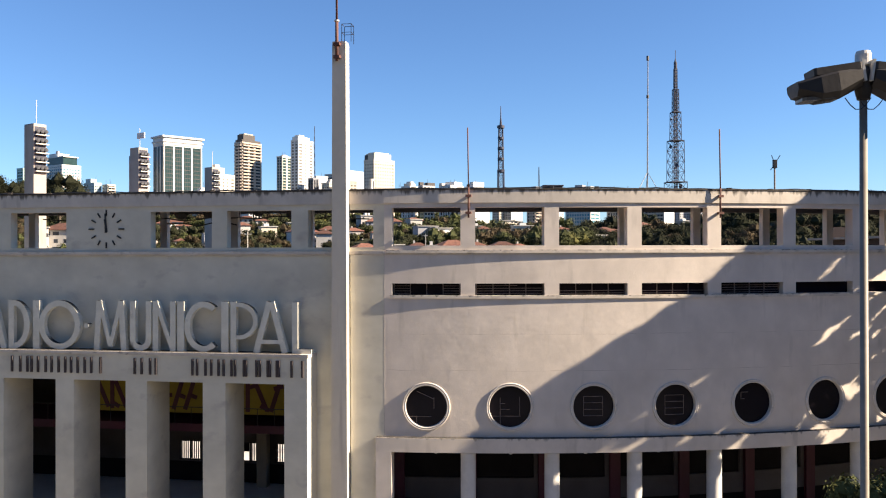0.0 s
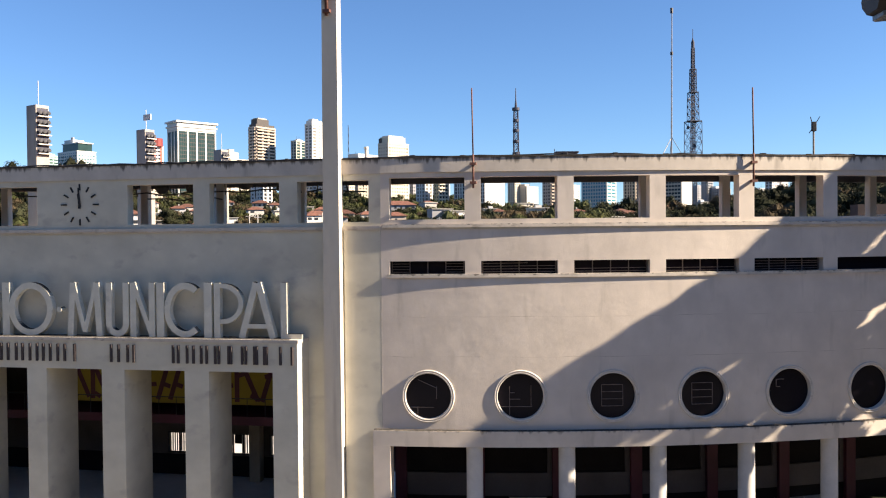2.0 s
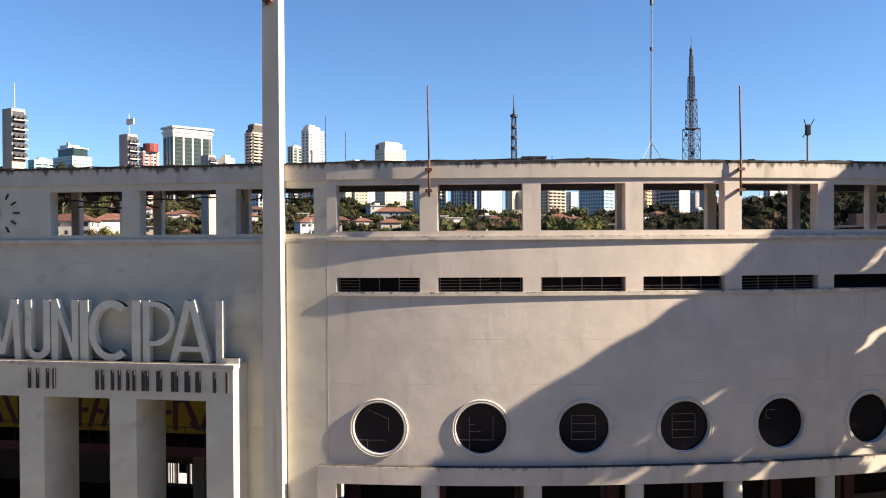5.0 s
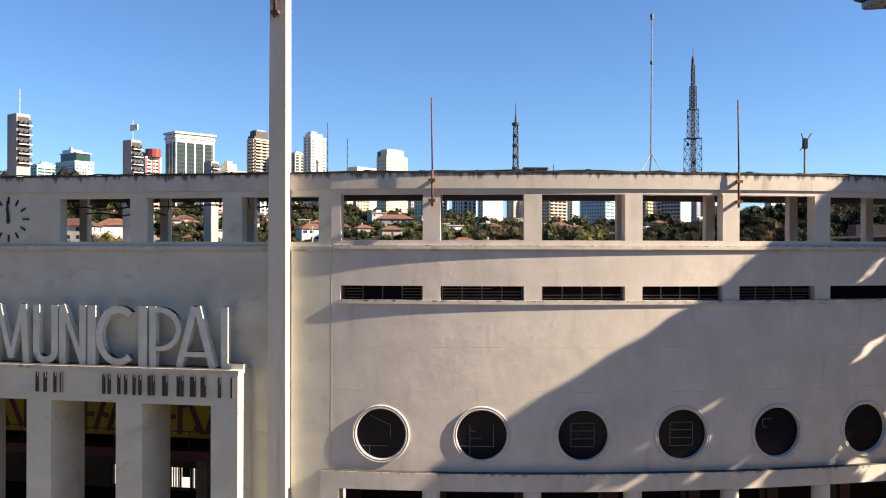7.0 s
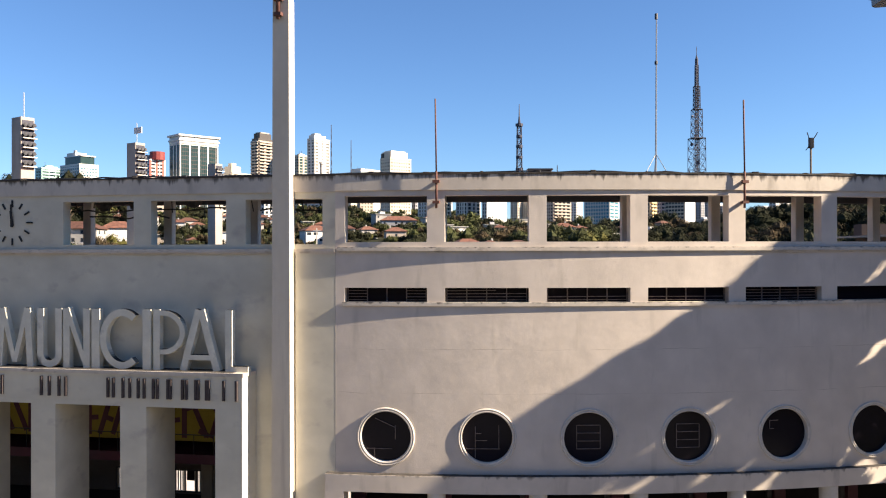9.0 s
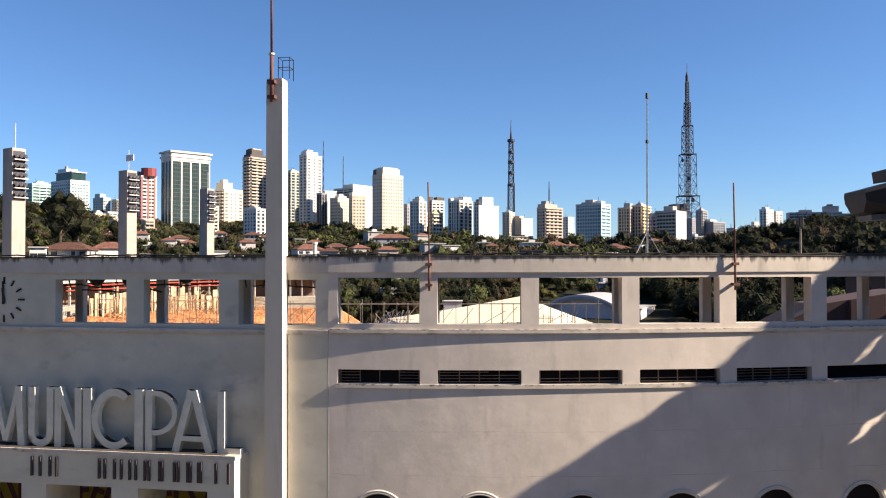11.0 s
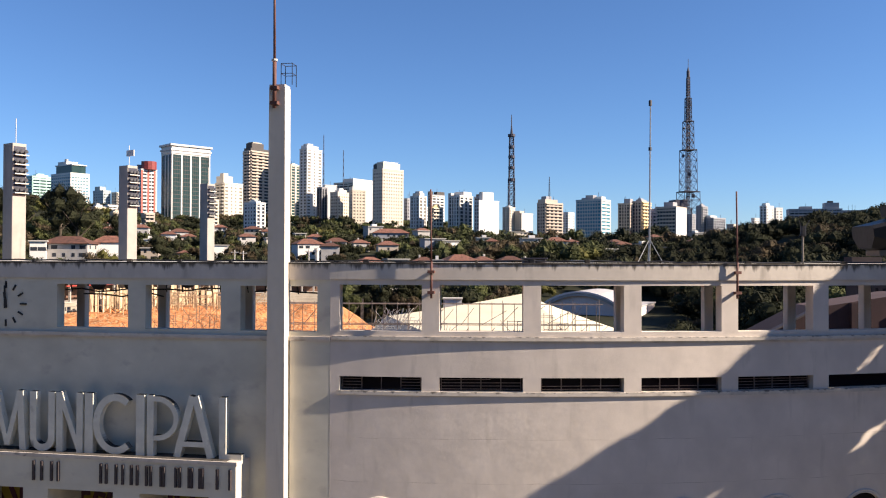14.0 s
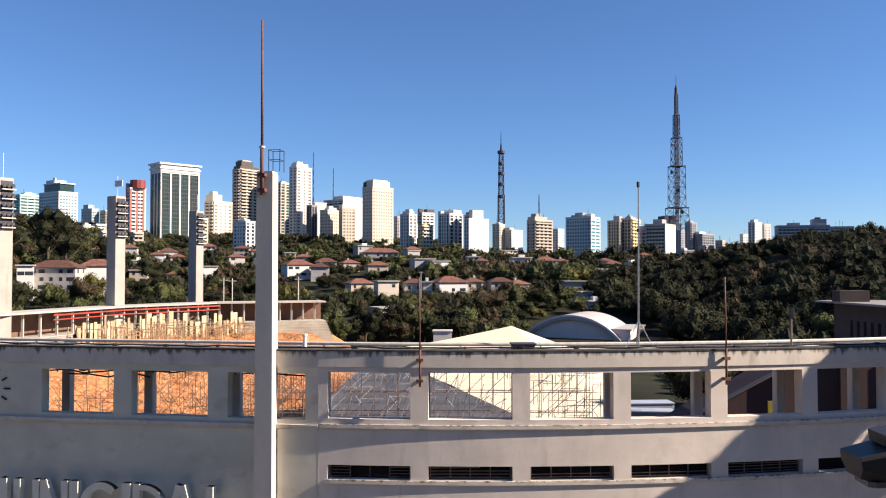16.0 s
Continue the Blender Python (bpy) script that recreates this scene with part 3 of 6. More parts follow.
frame_bars = [(-0.5, -0.5, -0.5, 0.5), (0.5, -0.5, 0.5, 0.5), (-0.5, 0.5, 0.5, 0.5), (-0.5, -0.5, 0.5, -0.5), (-0.5, -0.17, 0.5, -0.17), (-0.5, 0.17, 0.5, 0.17)]
for i in BAYS:
    bars = frame_bars
    if i == 0:
        bars = [(-0.92, -0.55, 0.25, -0.55), (-0.52, -0.95, -0.52, -0.5), (-0.5, 0.75, 0.4, 0.35), (0.38, -0.15, 0.38, 0.45)]
    elif i == 1:
        bars = [(-0.5, -0.9, -0.5, 0.45), (-0.9, -0.5, 0.55, -0.5), (-0.5, -0.15, 0.0, -0.15), (-0.5, 0.15, -0.25, 0.15), (0.5, -0.5, 0.5, 0.5)]
    elif i == 4:
        bars = [(-0.6, 0.2, -0.6, 0.55), (-0.6, 0.55, -0.2, 0.55), (-0.6, 0.2, -0.4, 0.2)]
    elif i > 4:
        bars = []
    round_window(EDGE + BAY * i - OPEN / 2, bars)


# ---- slot windows ----
def slot_window(s, kind):
    win = thing("slot_window", WM(s, -0.32, 12.925), "low dark slot window with bent metal louvres", "window", "slot windows")
    bm = bmesh.new()
    box(bm, -1.79, 1.79, 0.12, 0.14, -0.31, 0.31)
    part("pane", bm, "window_dark", win)
    if kind < 5:
        for k in range(5):
            x = -1.7 + 0.85 * k
            bm = bmesh.new()
            box(bm, x - 0.02, x + 0.02, 0, 0.05, -0.3, 0.3)
            part("mullion", bm, "louvre", win)
        for k in range(4):
            z = -0.22 + 0.13 * k
            x0, x1 = (-1.72, 1.72)
            if kind == 0:
                for a, b in ((-1.72, -0.85), (0.85, 1.72)):
                    bm = bmesh.new()
                    box(bm, a, b, -0.03, 0.05, z - 0.012, z + 0.012)
                    part("louvre", bm, "louvre", win)
                continue
            if kind in (2, 3) and k > 1:
                continue
            if kind == 1 and k == 3:
                x1 = 0.4
            bm = bmesh.new()
            tilt = rng.uniform(-0.025, 0.025)
            bar(bm, (x0, 0, z), (x1, 0, z + tilt), 0.02)
            part("louvre", bm, "louvre", win)
    return win


for i in BAYS:
    slot_window(EDGE + BAY * i - OPEN / 2, i)

# ---- pylon with flagpole ----
pyl = thing("pylon", CM(-0.23, 0) @ pose(0, 0, 0, 0, 0, 0.9), "tall tapering plaster pylon on the facade", "pylon")
bm = bmesh.new()
lo = [(-0.50, -0.60), (0.36, -0.60), (0.38, 0.08), (-0.54, 0.08)]
hi = [(-0.42, -0.56), (0.29, -0.56), (0.31, 0.08), (-0.46, 0.08)]
prism(bm, [Vector((x, y, 0)) for x, y in lo], [Vector((x, y, 25.62)) for x, y in hi])
part("shaft", bm, "pylon_plaster", pyl)
bm = bmesh.new()
box(bm, -0.42, 0.30, -0.56, 0.09, 25.62, 25.72, bevel=0.03)
part("cap", bm, "trim", pyl)
pole = thing("flagpole", CM(-0.36, 0.68, 24.7), "rusty steel flagpole bracketed to the pylon", "flagpole")
bm = bmesh.new()
bar(bm, (0, 0, 0), (0, 0, 2.1), 0.085, 12)
bar(bm, (0, 0, 2.1), (-0.03, 0, 7.5), 0.06, 10, 0.045)
part("shaft", bm, "rust", pole, smooth=True)
for z in (0.2, 0.85):
    bm = bmesh.new()
    box(bm, -0.18, 0.18, -0.1, 0.14, z - 0.07, z + 0.07, bevel=0.03)
    part("bracket", bm, "rust", pole)
bm = bmesh.new()
bar(bm, (0, 0, 2.0), (0, 0, 2.08), 0.13, 12)
part("collar", bm, "pipe", pole)
cage = thing("roof_railing", CM(-0.2, -0.1, 25.74), "small dark steel railing on top of the pylon", "railing")
corners = [(0.0, -0.42), (0.5, -0.42), (0.5, 0.1), (0.0, 0.1)]
for k in range(4):
    bm = bmesh.new()
    bar(bm, (*corners[k], 0), (*corners[k], 0.95), 0.018)
    part("upright", bm, "dark_metal", cage)
    for z in (0.5, 0.93):
        bm = bmesh.new()
        bar(bm, (*corners[k], z), (*corners[(k + 1) % 4], z), 0.016)
        part("rail", bm, "dark_metal", cage)

# ---- flagpoles on the wing ----
for s in (EDGE + 0.42, EDGE + BAY * 3 + 0.59):
    fp = thing("flagpole", WM(s, 0.25, 16.6), "thin rusty flagpole fixed to the parapet", "flagpole", "wing flagpoles")
    bm = bmesh.new()
    bar(bm, (0, 0, 0), (0, 0, 1.55), 0.05, 10)
    bar(bm, (0, 0, 1.55), (-0.04, 0, 4.6), 0.035, 8)
    part("shaft", bm, "rust", fp, smooth=True)
    for z in (0.25, 1.12):
        bm = bmesh.new()
        box(bm, -0.07, 0.07, -0.08, 0.26, z - 0.05, z + 0.05, bevel=0.02)
        box(bm, -0.16, 0.16, -0.1, 0.02, z - 0.06, z + 0.06, bevel=0.03)
        part("bracket", bm, "rust", fp)

# ---- roof things ----
mast = thing("roof_mast", Matrix.Translation((11.15, 45.5, 17.85)), "tall guyed lattice antenna mast on the roof", "mast")
bm = bmesh.new()
bar(bm, (0, 0, 0), (0.05, 0, 7.7), 0.045, 6, 0.03)
part("pole", bm, "steel", mast)
for x, y in ((-0.75, -0.4), (0.68, -0.4), (0.05, 0.7)):
    bm = bmesh.new()
    bar(bm, (x, y, 0), (0.01, 0, 1.35), 0.018)
    part("strut", bm, "steel", mast)
bm = bmesh.new()
bar(bm, (0.03, 0, 5.4), (0.03, 0, 5.55), 0.075, 6)
part("clamp", bm, "dark_metal", mast)
bm = bmesh.new()
bar(bm, (0.04, 0, 7.45), (0.04, 0, 7.7), 0.075, 6)
part("clamp", bm, "dark_metal", mast)
ant = thing("camera_mast", Matrix.Translation((17.9, 45.0, 17.85)), "short steel mast with small antennas on the roof", "mast")
bm = bmesh.new()
bar(bm, (0, 0, 0), (0, 0, 1.75), 0.045, 8)
part("pole", bm, "post_paint", ant)
bm = bmesh.new()
box(bm, -0.09, 0.12, -0.1, 0.1, 1.5, 1.95, bevel=0.03)
part("box", bm, "dark_metal", ant)
for x, z in ((-0.16, 2.2), (0.3, 2.2), (-0.22, 1.4)):
    bm = bmesh.new()
    bar(bm, (0, 0, 1.7), (x, 0, z), 0.022)
    part("arm", bm, "dark_metal", ant)
hatch = thing("roof_hatch", WM(1.75, -1.0, 17.85), "grey boxy roof hatch", "hatch")
bm = bmesh.new()
box(bm, -0.48, 0.48, -0.4, 0.4, 0, 0.42, bevel=0.03)
part("body", bm, "inside", hatch)
bm = bmesh.new()
box(bm, -0.54, 0.54, -0.46, 0.46, 0.42, 0.48, bevel=0.03)
part("lid", bm, "steel_dark", hatch)
stub = thing("vent_pipe", CM(2.0 - 0.9, -0.75, 17.85), "short white vent pipe standing on the roof", "pipe")
bm = bmesh.new()
lathe(bm, [(0, 0), (0.09, 0), (0.09, 0.75), (0.12, 0.76), (0.12, 0.86), (0, 0.86)], 14)
part("tube", bm, "white_paint", stub)
for off, z, r, mt in ((-0.75, 17.98, 0.05, "pipe"), (-1.5, 17.97, 0.08, "pipe"), (-3.9, 18.02, 0.09, "pipe")):
    run = thing("roof_pipe", Matrix.Identity(4), "long pale pipe lying along the flat roof", "pipe", "roof pipes")
    bm = bmesh.new()
    pts = [C(a, off, z) for a in (-22, -18, -14, -10, -6, -2, 1.0)] + [W(s, off, z) for s in range(-6, 24, 1)]
    for p, q in zip(pts, pts[1:]):
        bar(bm, p, q, r, 8)
    part("tube", bm, mt, run)
    for p in pts[::2]:
        bm = bmesh.new()
        bar(bm, (p.x, p.y, 17.85), (p.x, p.y, z), 0.05)
        part("support", bm, "concrete", run)

cable = thing("roof_cable", Matrix.Identity(4), "sagging black cable run along the roof edge", "cable")
cr = random.Random(4)
pts = [C(-22 + 0.8 * k, -0.4 + cr.uniform(-0.06, 0.06), 18.12 + cr.uniform(0, 0.07)) for k in range(29)] + [W(-6.4 + 0.8 * k, -0.42 + cr.uniform(-0.06, 0.06), 18.13 + cr.uniform(0, 0.07)) for k in range(40)]
for p, q in zip(pts, pts[1:]):
    bm = bmesh.new()
    bar(bm, p, q, 0.032, 6)
    part("length", bm, "dark_metal", cable)
for p in pts[::3]:
    bm = bmesh.new()
    w2 = cr.uniform(0.05, 0.14)
    box(bm, p.x - w2, p.x + w2, p.y - 0.07, p.y + 0.07, 17.86, p.z + 0.05, bevel=0.02)
    part("clamp", bm, cr.choice(("coping", "dark_metal")), cable)

# ---- clock ----
clock = thing("wall_clock", CM(-13.55, 0.0, 16.13), "clock of dark bars and two pointers on the plaster wall", "clock")
for k in range(12):
    bm = bmesh.new()
    t = math.pi * k / 6
    m4 = Matrix.Rotation(t, 4, "Y")
    box(bm, -0.035, 0.035, -0.05, 0.02, 0.72, 1.0 if k % 3 else 1.04, m4)
    part("hour_mark", bm, "dark_metal", clock)
bm = bmesh.new()
m4 = Matrix.Rotation(radians(-3), 4, "Y")
prism(bm, [m4 @ Vector(p) for p in ((-0.07, -0.09, -0.2), (0.07, -0.09, -0.2), (0.07, -0.06, -0.2), (-0.07, -0.06, -0.2))], [m4 @ Vector(p) for p in ((-0.03, -0.09, 0.85), (0.03, -0.09, 0.85), (0.03, -0.06, 0.85), (-0.03, -0.06, 0.85))])
part("minute_pointer", bm, "dark_metal", clock)
bm = bmesh.new()
m4 = Matrix.Rotation(radians(-8), 4, "Y")
box(bm, -0.06, 0.06, -0.055, -0.03, -0.15, 0.55, m4)
part("hour_pointer", bm, "dark_metal", clock)

# ---- portico ----
bm = bmesh.new()
PIERS = [(-3.08, -1.86), (-7.52, -6.28), (-11.86, -10.66), (-15.91, -14.85), (-20.2, -19.0), (-24.6, -23.4)]
prism(bm, [C(a, o, 8.05) for a, o in ((-25.3, 1.0), (-1.86, 1.0), (-1.66, 0.0), (-1.66, -0.2), (-25.3, -0.2))], [C(a, o, 9.44) for a, o in ((-25.3, 1.0), (-1.86, 1.0), (-1.66, 0.0), (-1.66, -0.2), (-25.3, -0.2))])
portico = tagged(part("wall_portico", bm, "plaster_centre_tint"), "tall plaster piers and lintel of the entrance portico", "portico", kind="structure")
for a, b in PIERS:
    bm = bmesh.new()
    wide = 0.2 if b == -1.86 else 0.0
    ring = ((a, 1.0), (b, 1.0), (b + wide, 0.0), (b + wide, -1.5), (a, -1.5))
    prism(bm, [C(p, o, 0) for p, o in ring], [C(p, o, 8.05) for p, o in ring])
    part("pier", bm, "plaster_centre_tint", portico)
bm = bmesh.new()
ring = ((-25.3, 1.06), (-1.80, 1.06), (-1.64, 0.0), (-25.3, 0.0))
prism(bm, [C(a, o, 9.44) for a, o in ring], [C(a, o, 9.60) for a, o in ring])
tagged(part("trim", bm, "trim"), "projecting slab on the portico that carries the letters", "trim", kind="structure")
bm = bmesh.new()
ring = ((-25.2, 0.98), (-2.3, 0.98), (-2.2, 0.03), (-25.2, 0.03))
prism(bm, [C(a, o, 9.58) for a, o in ring], [C(a, o, 9.612) for a, o in ring])
tagged(part("trim", bm, "coping"), "black weathered top of the slab under the letters", "trim", kind="structure")
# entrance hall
# floor slab coloured black for the deep shade of the hall
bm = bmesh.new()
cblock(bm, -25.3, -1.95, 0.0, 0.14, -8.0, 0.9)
tagged(part("floor_hall", bm, "inside_dark"), "entrance hall floor, blackened in colour for the shade inside", "floor", kind="structure")
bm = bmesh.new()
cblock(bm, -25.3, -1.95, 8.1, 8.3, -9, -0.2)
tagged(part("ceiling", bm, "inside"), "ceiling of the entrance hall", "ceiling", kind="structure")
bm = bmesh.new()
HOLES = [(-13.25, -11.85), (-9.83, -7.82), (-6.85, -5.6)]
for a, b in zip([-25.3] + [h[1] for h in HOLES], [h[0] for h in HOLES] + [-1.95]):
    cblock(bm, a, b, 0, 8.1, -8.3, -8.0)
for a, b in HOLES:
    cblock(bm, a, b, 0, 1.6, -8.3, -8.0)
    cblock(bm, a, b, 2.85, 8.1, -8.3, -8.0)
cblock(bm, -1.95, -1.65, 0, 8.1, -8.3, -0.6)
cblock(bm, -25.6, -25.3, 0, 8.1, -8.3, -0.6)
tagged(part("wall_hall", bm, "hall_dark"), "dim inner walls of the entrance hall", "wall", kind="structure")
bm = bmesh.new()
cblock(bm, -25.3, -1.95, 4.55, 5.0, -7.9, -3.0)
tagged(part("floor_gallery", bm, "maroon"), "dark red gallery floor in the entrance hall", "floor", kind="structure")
# plain black strip covering the wall below the windows
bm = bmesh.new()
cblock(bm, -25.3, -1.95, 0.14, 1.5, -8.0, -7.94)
tagged(part("trim", bm, "inside_dark"), "black strip low along the back wall of the hall", "trim", kind="structure")
for a, b in HOLES:
    wide = b - a
    win = thing("hall_window", CM((a + b) / 2, -8.0, 1.6), "bright hall window with dark frame and white upright bars", "window", "hall windows")
    bays = 3 if wide > 1.6 else 2
    for k in range(bays + 1):
        x = wide * (k / bays - 0.5)
        bm = bmesh.new()
        box(bm, x - 0.045, x + 0.045, -0.04, 0.06, 0.07, 1.18)
        part("frame_upright", bm, "dark_metal", win)
    for z0, z1 in ((0, 0.07), (1.18, 1.25)):
        bm = bmesh.new()
        box(bm, -wide / 2 - 0.045, wide / 2 + 0.045, -0.04, 0.06, z0, z1)
        part("frame_rail", bm, "dark_metal", win)
    n = int(wide / 0.14)
    for k in range(n):
        x = wide * ((k + 0.5) / n - 0.5)
        if bays == 3 and -0.3 < x < 0.1:
            continue
        bm = bmesh.new()
        box(bm, x - 0.042, x + 0.042, 0.08, 0.1, 0.07, 1.18)
        part("bar", bm, "white_paint", win)
    if bays == 3:
        # panel stands in for a dark thing beyond the window
        bm = bmesh.new()
        box(bm, -0.28, 0.3, 0.1, 0.14, 0.62, 1.18)
        part("shutter", bm, "inside_dark", win, "dark panel for something dark behind the window")
pier = thing("hall_pillar", CM(-7.42, -7.3, 0.14), "plain square grey-brown pillar in the entrance hall", "pillar")
bm = bmesh.new()
box(bm, -0.33, 0.33, -0.3, 0.3, 0, 4.41, bevel=0.03)
part("shaft", bm, "step_concrete", pier)
for a0, a1 in ((-18.6, -14.3), (-14.2, -9.5), (-9.4, -4.3)):
    banner = thing("banner", CM((a0 + a1) / 2, -3.8, 5.45), "yellow banner with dark red marks hanging in the hall", "banner", "hall banners")
    w2 = (a1 - a0) / 2
    bm = bmesh.new()
    box(bm, -w2, w2, 0, 0.03, 0, 1.95)
    part("cloth", bm, "yellow_cloth", banner)
    x = -w2 + 0.45
    while x < w2 - 0.5:
        bm = bmesh.new()
        box(bm, -0.13, 0.13, -0.02, -0.004, -0.85, 0.85, Matrix.Translation((x, 0, 1.0)) @ Matrix.Rotation(radians(rng.choice((0, -24, 18, 0))), 4, "Y"))
        part("mark", bm, "maroon", banner)
        if rng.random() < 0.6:
            bm = bmesh.new()
            box(bm, -0.3, 0.3, -0.026, -0.01, -0.12, 0.12, Matrix.Translation((x + 0.2, 0, rng.choice((0.4, 1.0, 1.6)))) @ Matrix.Rotation(radians(rng.uniform(-30, 30)), 4, "Y"))
            part("mark", bm, "maroon", banner)
        x += rng.uniform(0.55, 0.85)
rail = thing("gallery_railing", CM(-13.5, -3.0, 5.0), "dark metal railing along the hall gallery", "railing")
bm = bmesh.new()
bar(bm, (-11.7, 0, 0.95), (11.4, 0, 0.95), 0.03)
part("handrail", bm, "dark_metal", rail)
for k in range(24):
    bm = bmesh.new()
    bar(bm, (-11.6 + k, 0, 0), (-11.6 + k, 0, 0.95), 0.02)
    part("upright", bm, "dark_metal", rail)


# ---- raised letters ----
def stroke(bm, pts, w, y0, y1):
    """A flat ribbon of width w along pts, thickened from y0 to y1."""
    pts = [Vector((x, 0, z)) for x, z in pts]
    closed = (pts[0] - pts[-1]).length < 1e-5
    if closed:
        pts = pts[:-1]
    n = len(pts)
    left, right = [], []
    for i in range(n):
        a = pts[(i - 1) % n] if closed or i else pts[i]
        b = pts[(i + 1) % n] if closed or i < n - 1 else pts[i]
        d = (b - a).normalized()
        nrm = Vector((-d.z, 0, d.x)) * (w / 2)
        left.append(pts[i] + nrm)
        right.append(pts[i] - nrm)
    rows = []
    for l, r in zip(left, right):
        rows.append([bm.verts.new((l.x, y0, l.z)), bm.verts.new((r.x, y0, r.z)), bm.verts.new((r.x, y1, r.z)), bm.verts.new((l.x, y1, l.z))])
    pairs = list(zip(rows, rows[1:])) + ([(rows[-1], rows[0])] if closed else [])
    for p, q in pairs:
        for k in range(4):
            bm.faces.new((p[k], p[(k + 1) % 4], q[(k + 1) % 4], q[k]))
    if not closed:
        bm.faces.new(rows[0][::-1])
        bm.faces.new(rows[-1])


def arc(cx, cz, rx, rz, t0, t1, n=28):
    return [(cx + rx * math.cos(radians(t0 + (t1 - t0) * i / n)), cz + rz * math.sin(radians(t0 + (t1 - t0) * i / n))) for i in range(n + 1)]


def letter_strokes(ch, w, h, k):
    """Centre lines of the thin geometric capitals, in a box w by h; k is the stroke's width."""
    c = k / 2
    if ch == "I":
        return [[(w / 2, 0), (w / 2, h)]]
    if ch == "L":
        return [[(c, 0), (c, h)], [(k, k * 0.36), (w, k * 0.36)]]
    if ch == "O":
        return [arc(w / 2, h / 2, w / 2 - c, h / 2 - c, 0, 360, 48)]
    if ch == "D":
        return [[(c, 0), (c, h)], [(k, h - c), (w * 0.25, h - c)] + arc(w * 0.25, h / 2, w * 0.75 - c, h / 2 - c, 88, -88) + [(w * 0.25, c), (k, c)]]
    if ch == "C":
        return [arc(w * 0.56, h / 2, w * 0.56 - c, h / 2 - c, 52, 308, 36)]
    if ch == "M":
        return [[(c, 0), (w * 0.17, h)], [(w * 0.17, h), (w / 2, h * 0.08)], [(w / 2, h * 0.08), (w * 0.83, h)], [(w * 0.83, h), (w - c, 0)]]
    if ch == "N":
        return [[(c, 0), (c, h)], [(c, h), (w - c, 0)], [(w - c, 0), (w - c, h)]]
    if ch == "U":
        return [[(c, h), (c, w / 2)] + arc(w / 2, w / 2, w / 2 - c, w / 2 - c, 180, 360, 18) + [(w - c, w / 2), (w - c, h)]]
    if ch == "P":
        return [[(c, 0), (c, h)], [(k, h - c), (w * 0.3, h - c)] + arc(w * 0.3, h * 0.62, w * 0.7 - c, h * 0.38 - c, 88, -88) + [(w * 0.3, h * 0.24 + c), (k, h * 0.24 + c)]]
    if ch == "A":
        return [[(c, 0), (w * 0.47, h)], [(w * 0.53, h), (w - c, 0)], [(w * 0.2, h * 0.22), (w * 0.8, h * 0.22)]]
    return []


words = thing("raised_sign", CM(-10.5, 0.48, 9.61), "large raised plaster letters DIO MUNICIPAL standing on the portico", "sign")
LETTERS = [("A", -20.95, -19.1), ("D", -18.98, -17.72), ("I", -17.56, -17.08), ("O", -17.15, -14.72), ("M", -13.92, -12.02), ("U", -11.82, -10.6), ("N", -10.52, -9.22), ("I", -9.18, -8.68), ("C", -8.72, -6.8), ("I", -6.7, -6.22), ("P", -6.14, -4.62), ("A", -4.9, -3.02), ("L", -2.78, -1.74)]
for n, (ch, a, b) in enumerate(LETTERS):
    bm = bmesh.new()
    k = 0.31 if ch != "I" else 0.39
    for i, st in enumerate(letter_strokes(ch, b - a, 2.65, k)):
        thin = 0.72 if (ch, i) in (("L", 1), ("A", 2), ("N", 1), ("M", 1), ("M", 2), ("P", 1)) else 1.0
        stroke(bm, [(x + a + 10.5, z) for x, z in st], k * thin, -0.14 - 0.004 * n - 0.001 * i, 0.14)
    part("letter", bm, "letter", words)
bm = bmesh.new()
lathe(bm, [(0, -0.18), (0.13, -0.18), (0.13, 0.2), (0, 0.2)], 20, Matrix.Translation((-14.34 + 10.5, 0, 1.3)), "Y")
part("dot", bm, "letter", words)
# the lower line, as plain upright bars
line = thing("lintel_lettering", CM(-10.5, 1.0, 8.38), "row of small dark rusty bars on the lintel", "sign")
SMALL = [(-18.58, -17.84), (-17.67, -17.17), (-17.04, -16.34), (-16.24, -15.58), (-15.44, -14.85), (-14.72, -14.06), (-13.93, -13.15), (-11.44, -10.8), (-10.57, -10.0), (-8.2, -7.69), (-7.48, -6.91), (-6.76, -6.23), (-6.05, -5.61), (-5.37, -5.0), (-4.69, -4.26), (-4.08, -3.71), (-3.59, -3.23), (-2.8, -1.98)]
for a, b in SMALL:
    for x in (a + 10.5 + 0.07, b + 10.5 - 0.18):
        bm = bmesh.new()
        box(bm, x, x + 0.11, -0.1, 0.0, 0.04, 0.9, bevel=0.01)
        part("bar", bm, "bar_dark", line)

# ---- street lamp before the facade ----
lamp = thing("street_lamp", Matrix.Translation((9.9, 19.87, 0.05)), "tall painted lamp post with a ring of grey floodlights", "street lamp")
bm = bmesh.new()
lathe(bm, [(0, 0.06), (0.17, 0.06), (0.16, 6), (0.10, 6.1), (0.085, 18.6), (0, 18.6)], 18)
part("pole", bm, "post_paint", lamp, smooth=True)
bm = bmesh.new()
lathe(bm, [(0, 18.3), (0.14, 18.35), (0.2, 18.6), (0.2, 19.0), (0.15, 19.1), (0, 19.1)], 20)
part("hub", bm, "lamp_body", lamp)
bm = bmesh.new()
lathe(bm, [(0, 19.5), (0.15, 19.48), (0.18, 19.4), (0.18, 19.15), (0, 19.1)], 20)
part("photocell", bm, "white_paint", lamp, "white rounded cap")


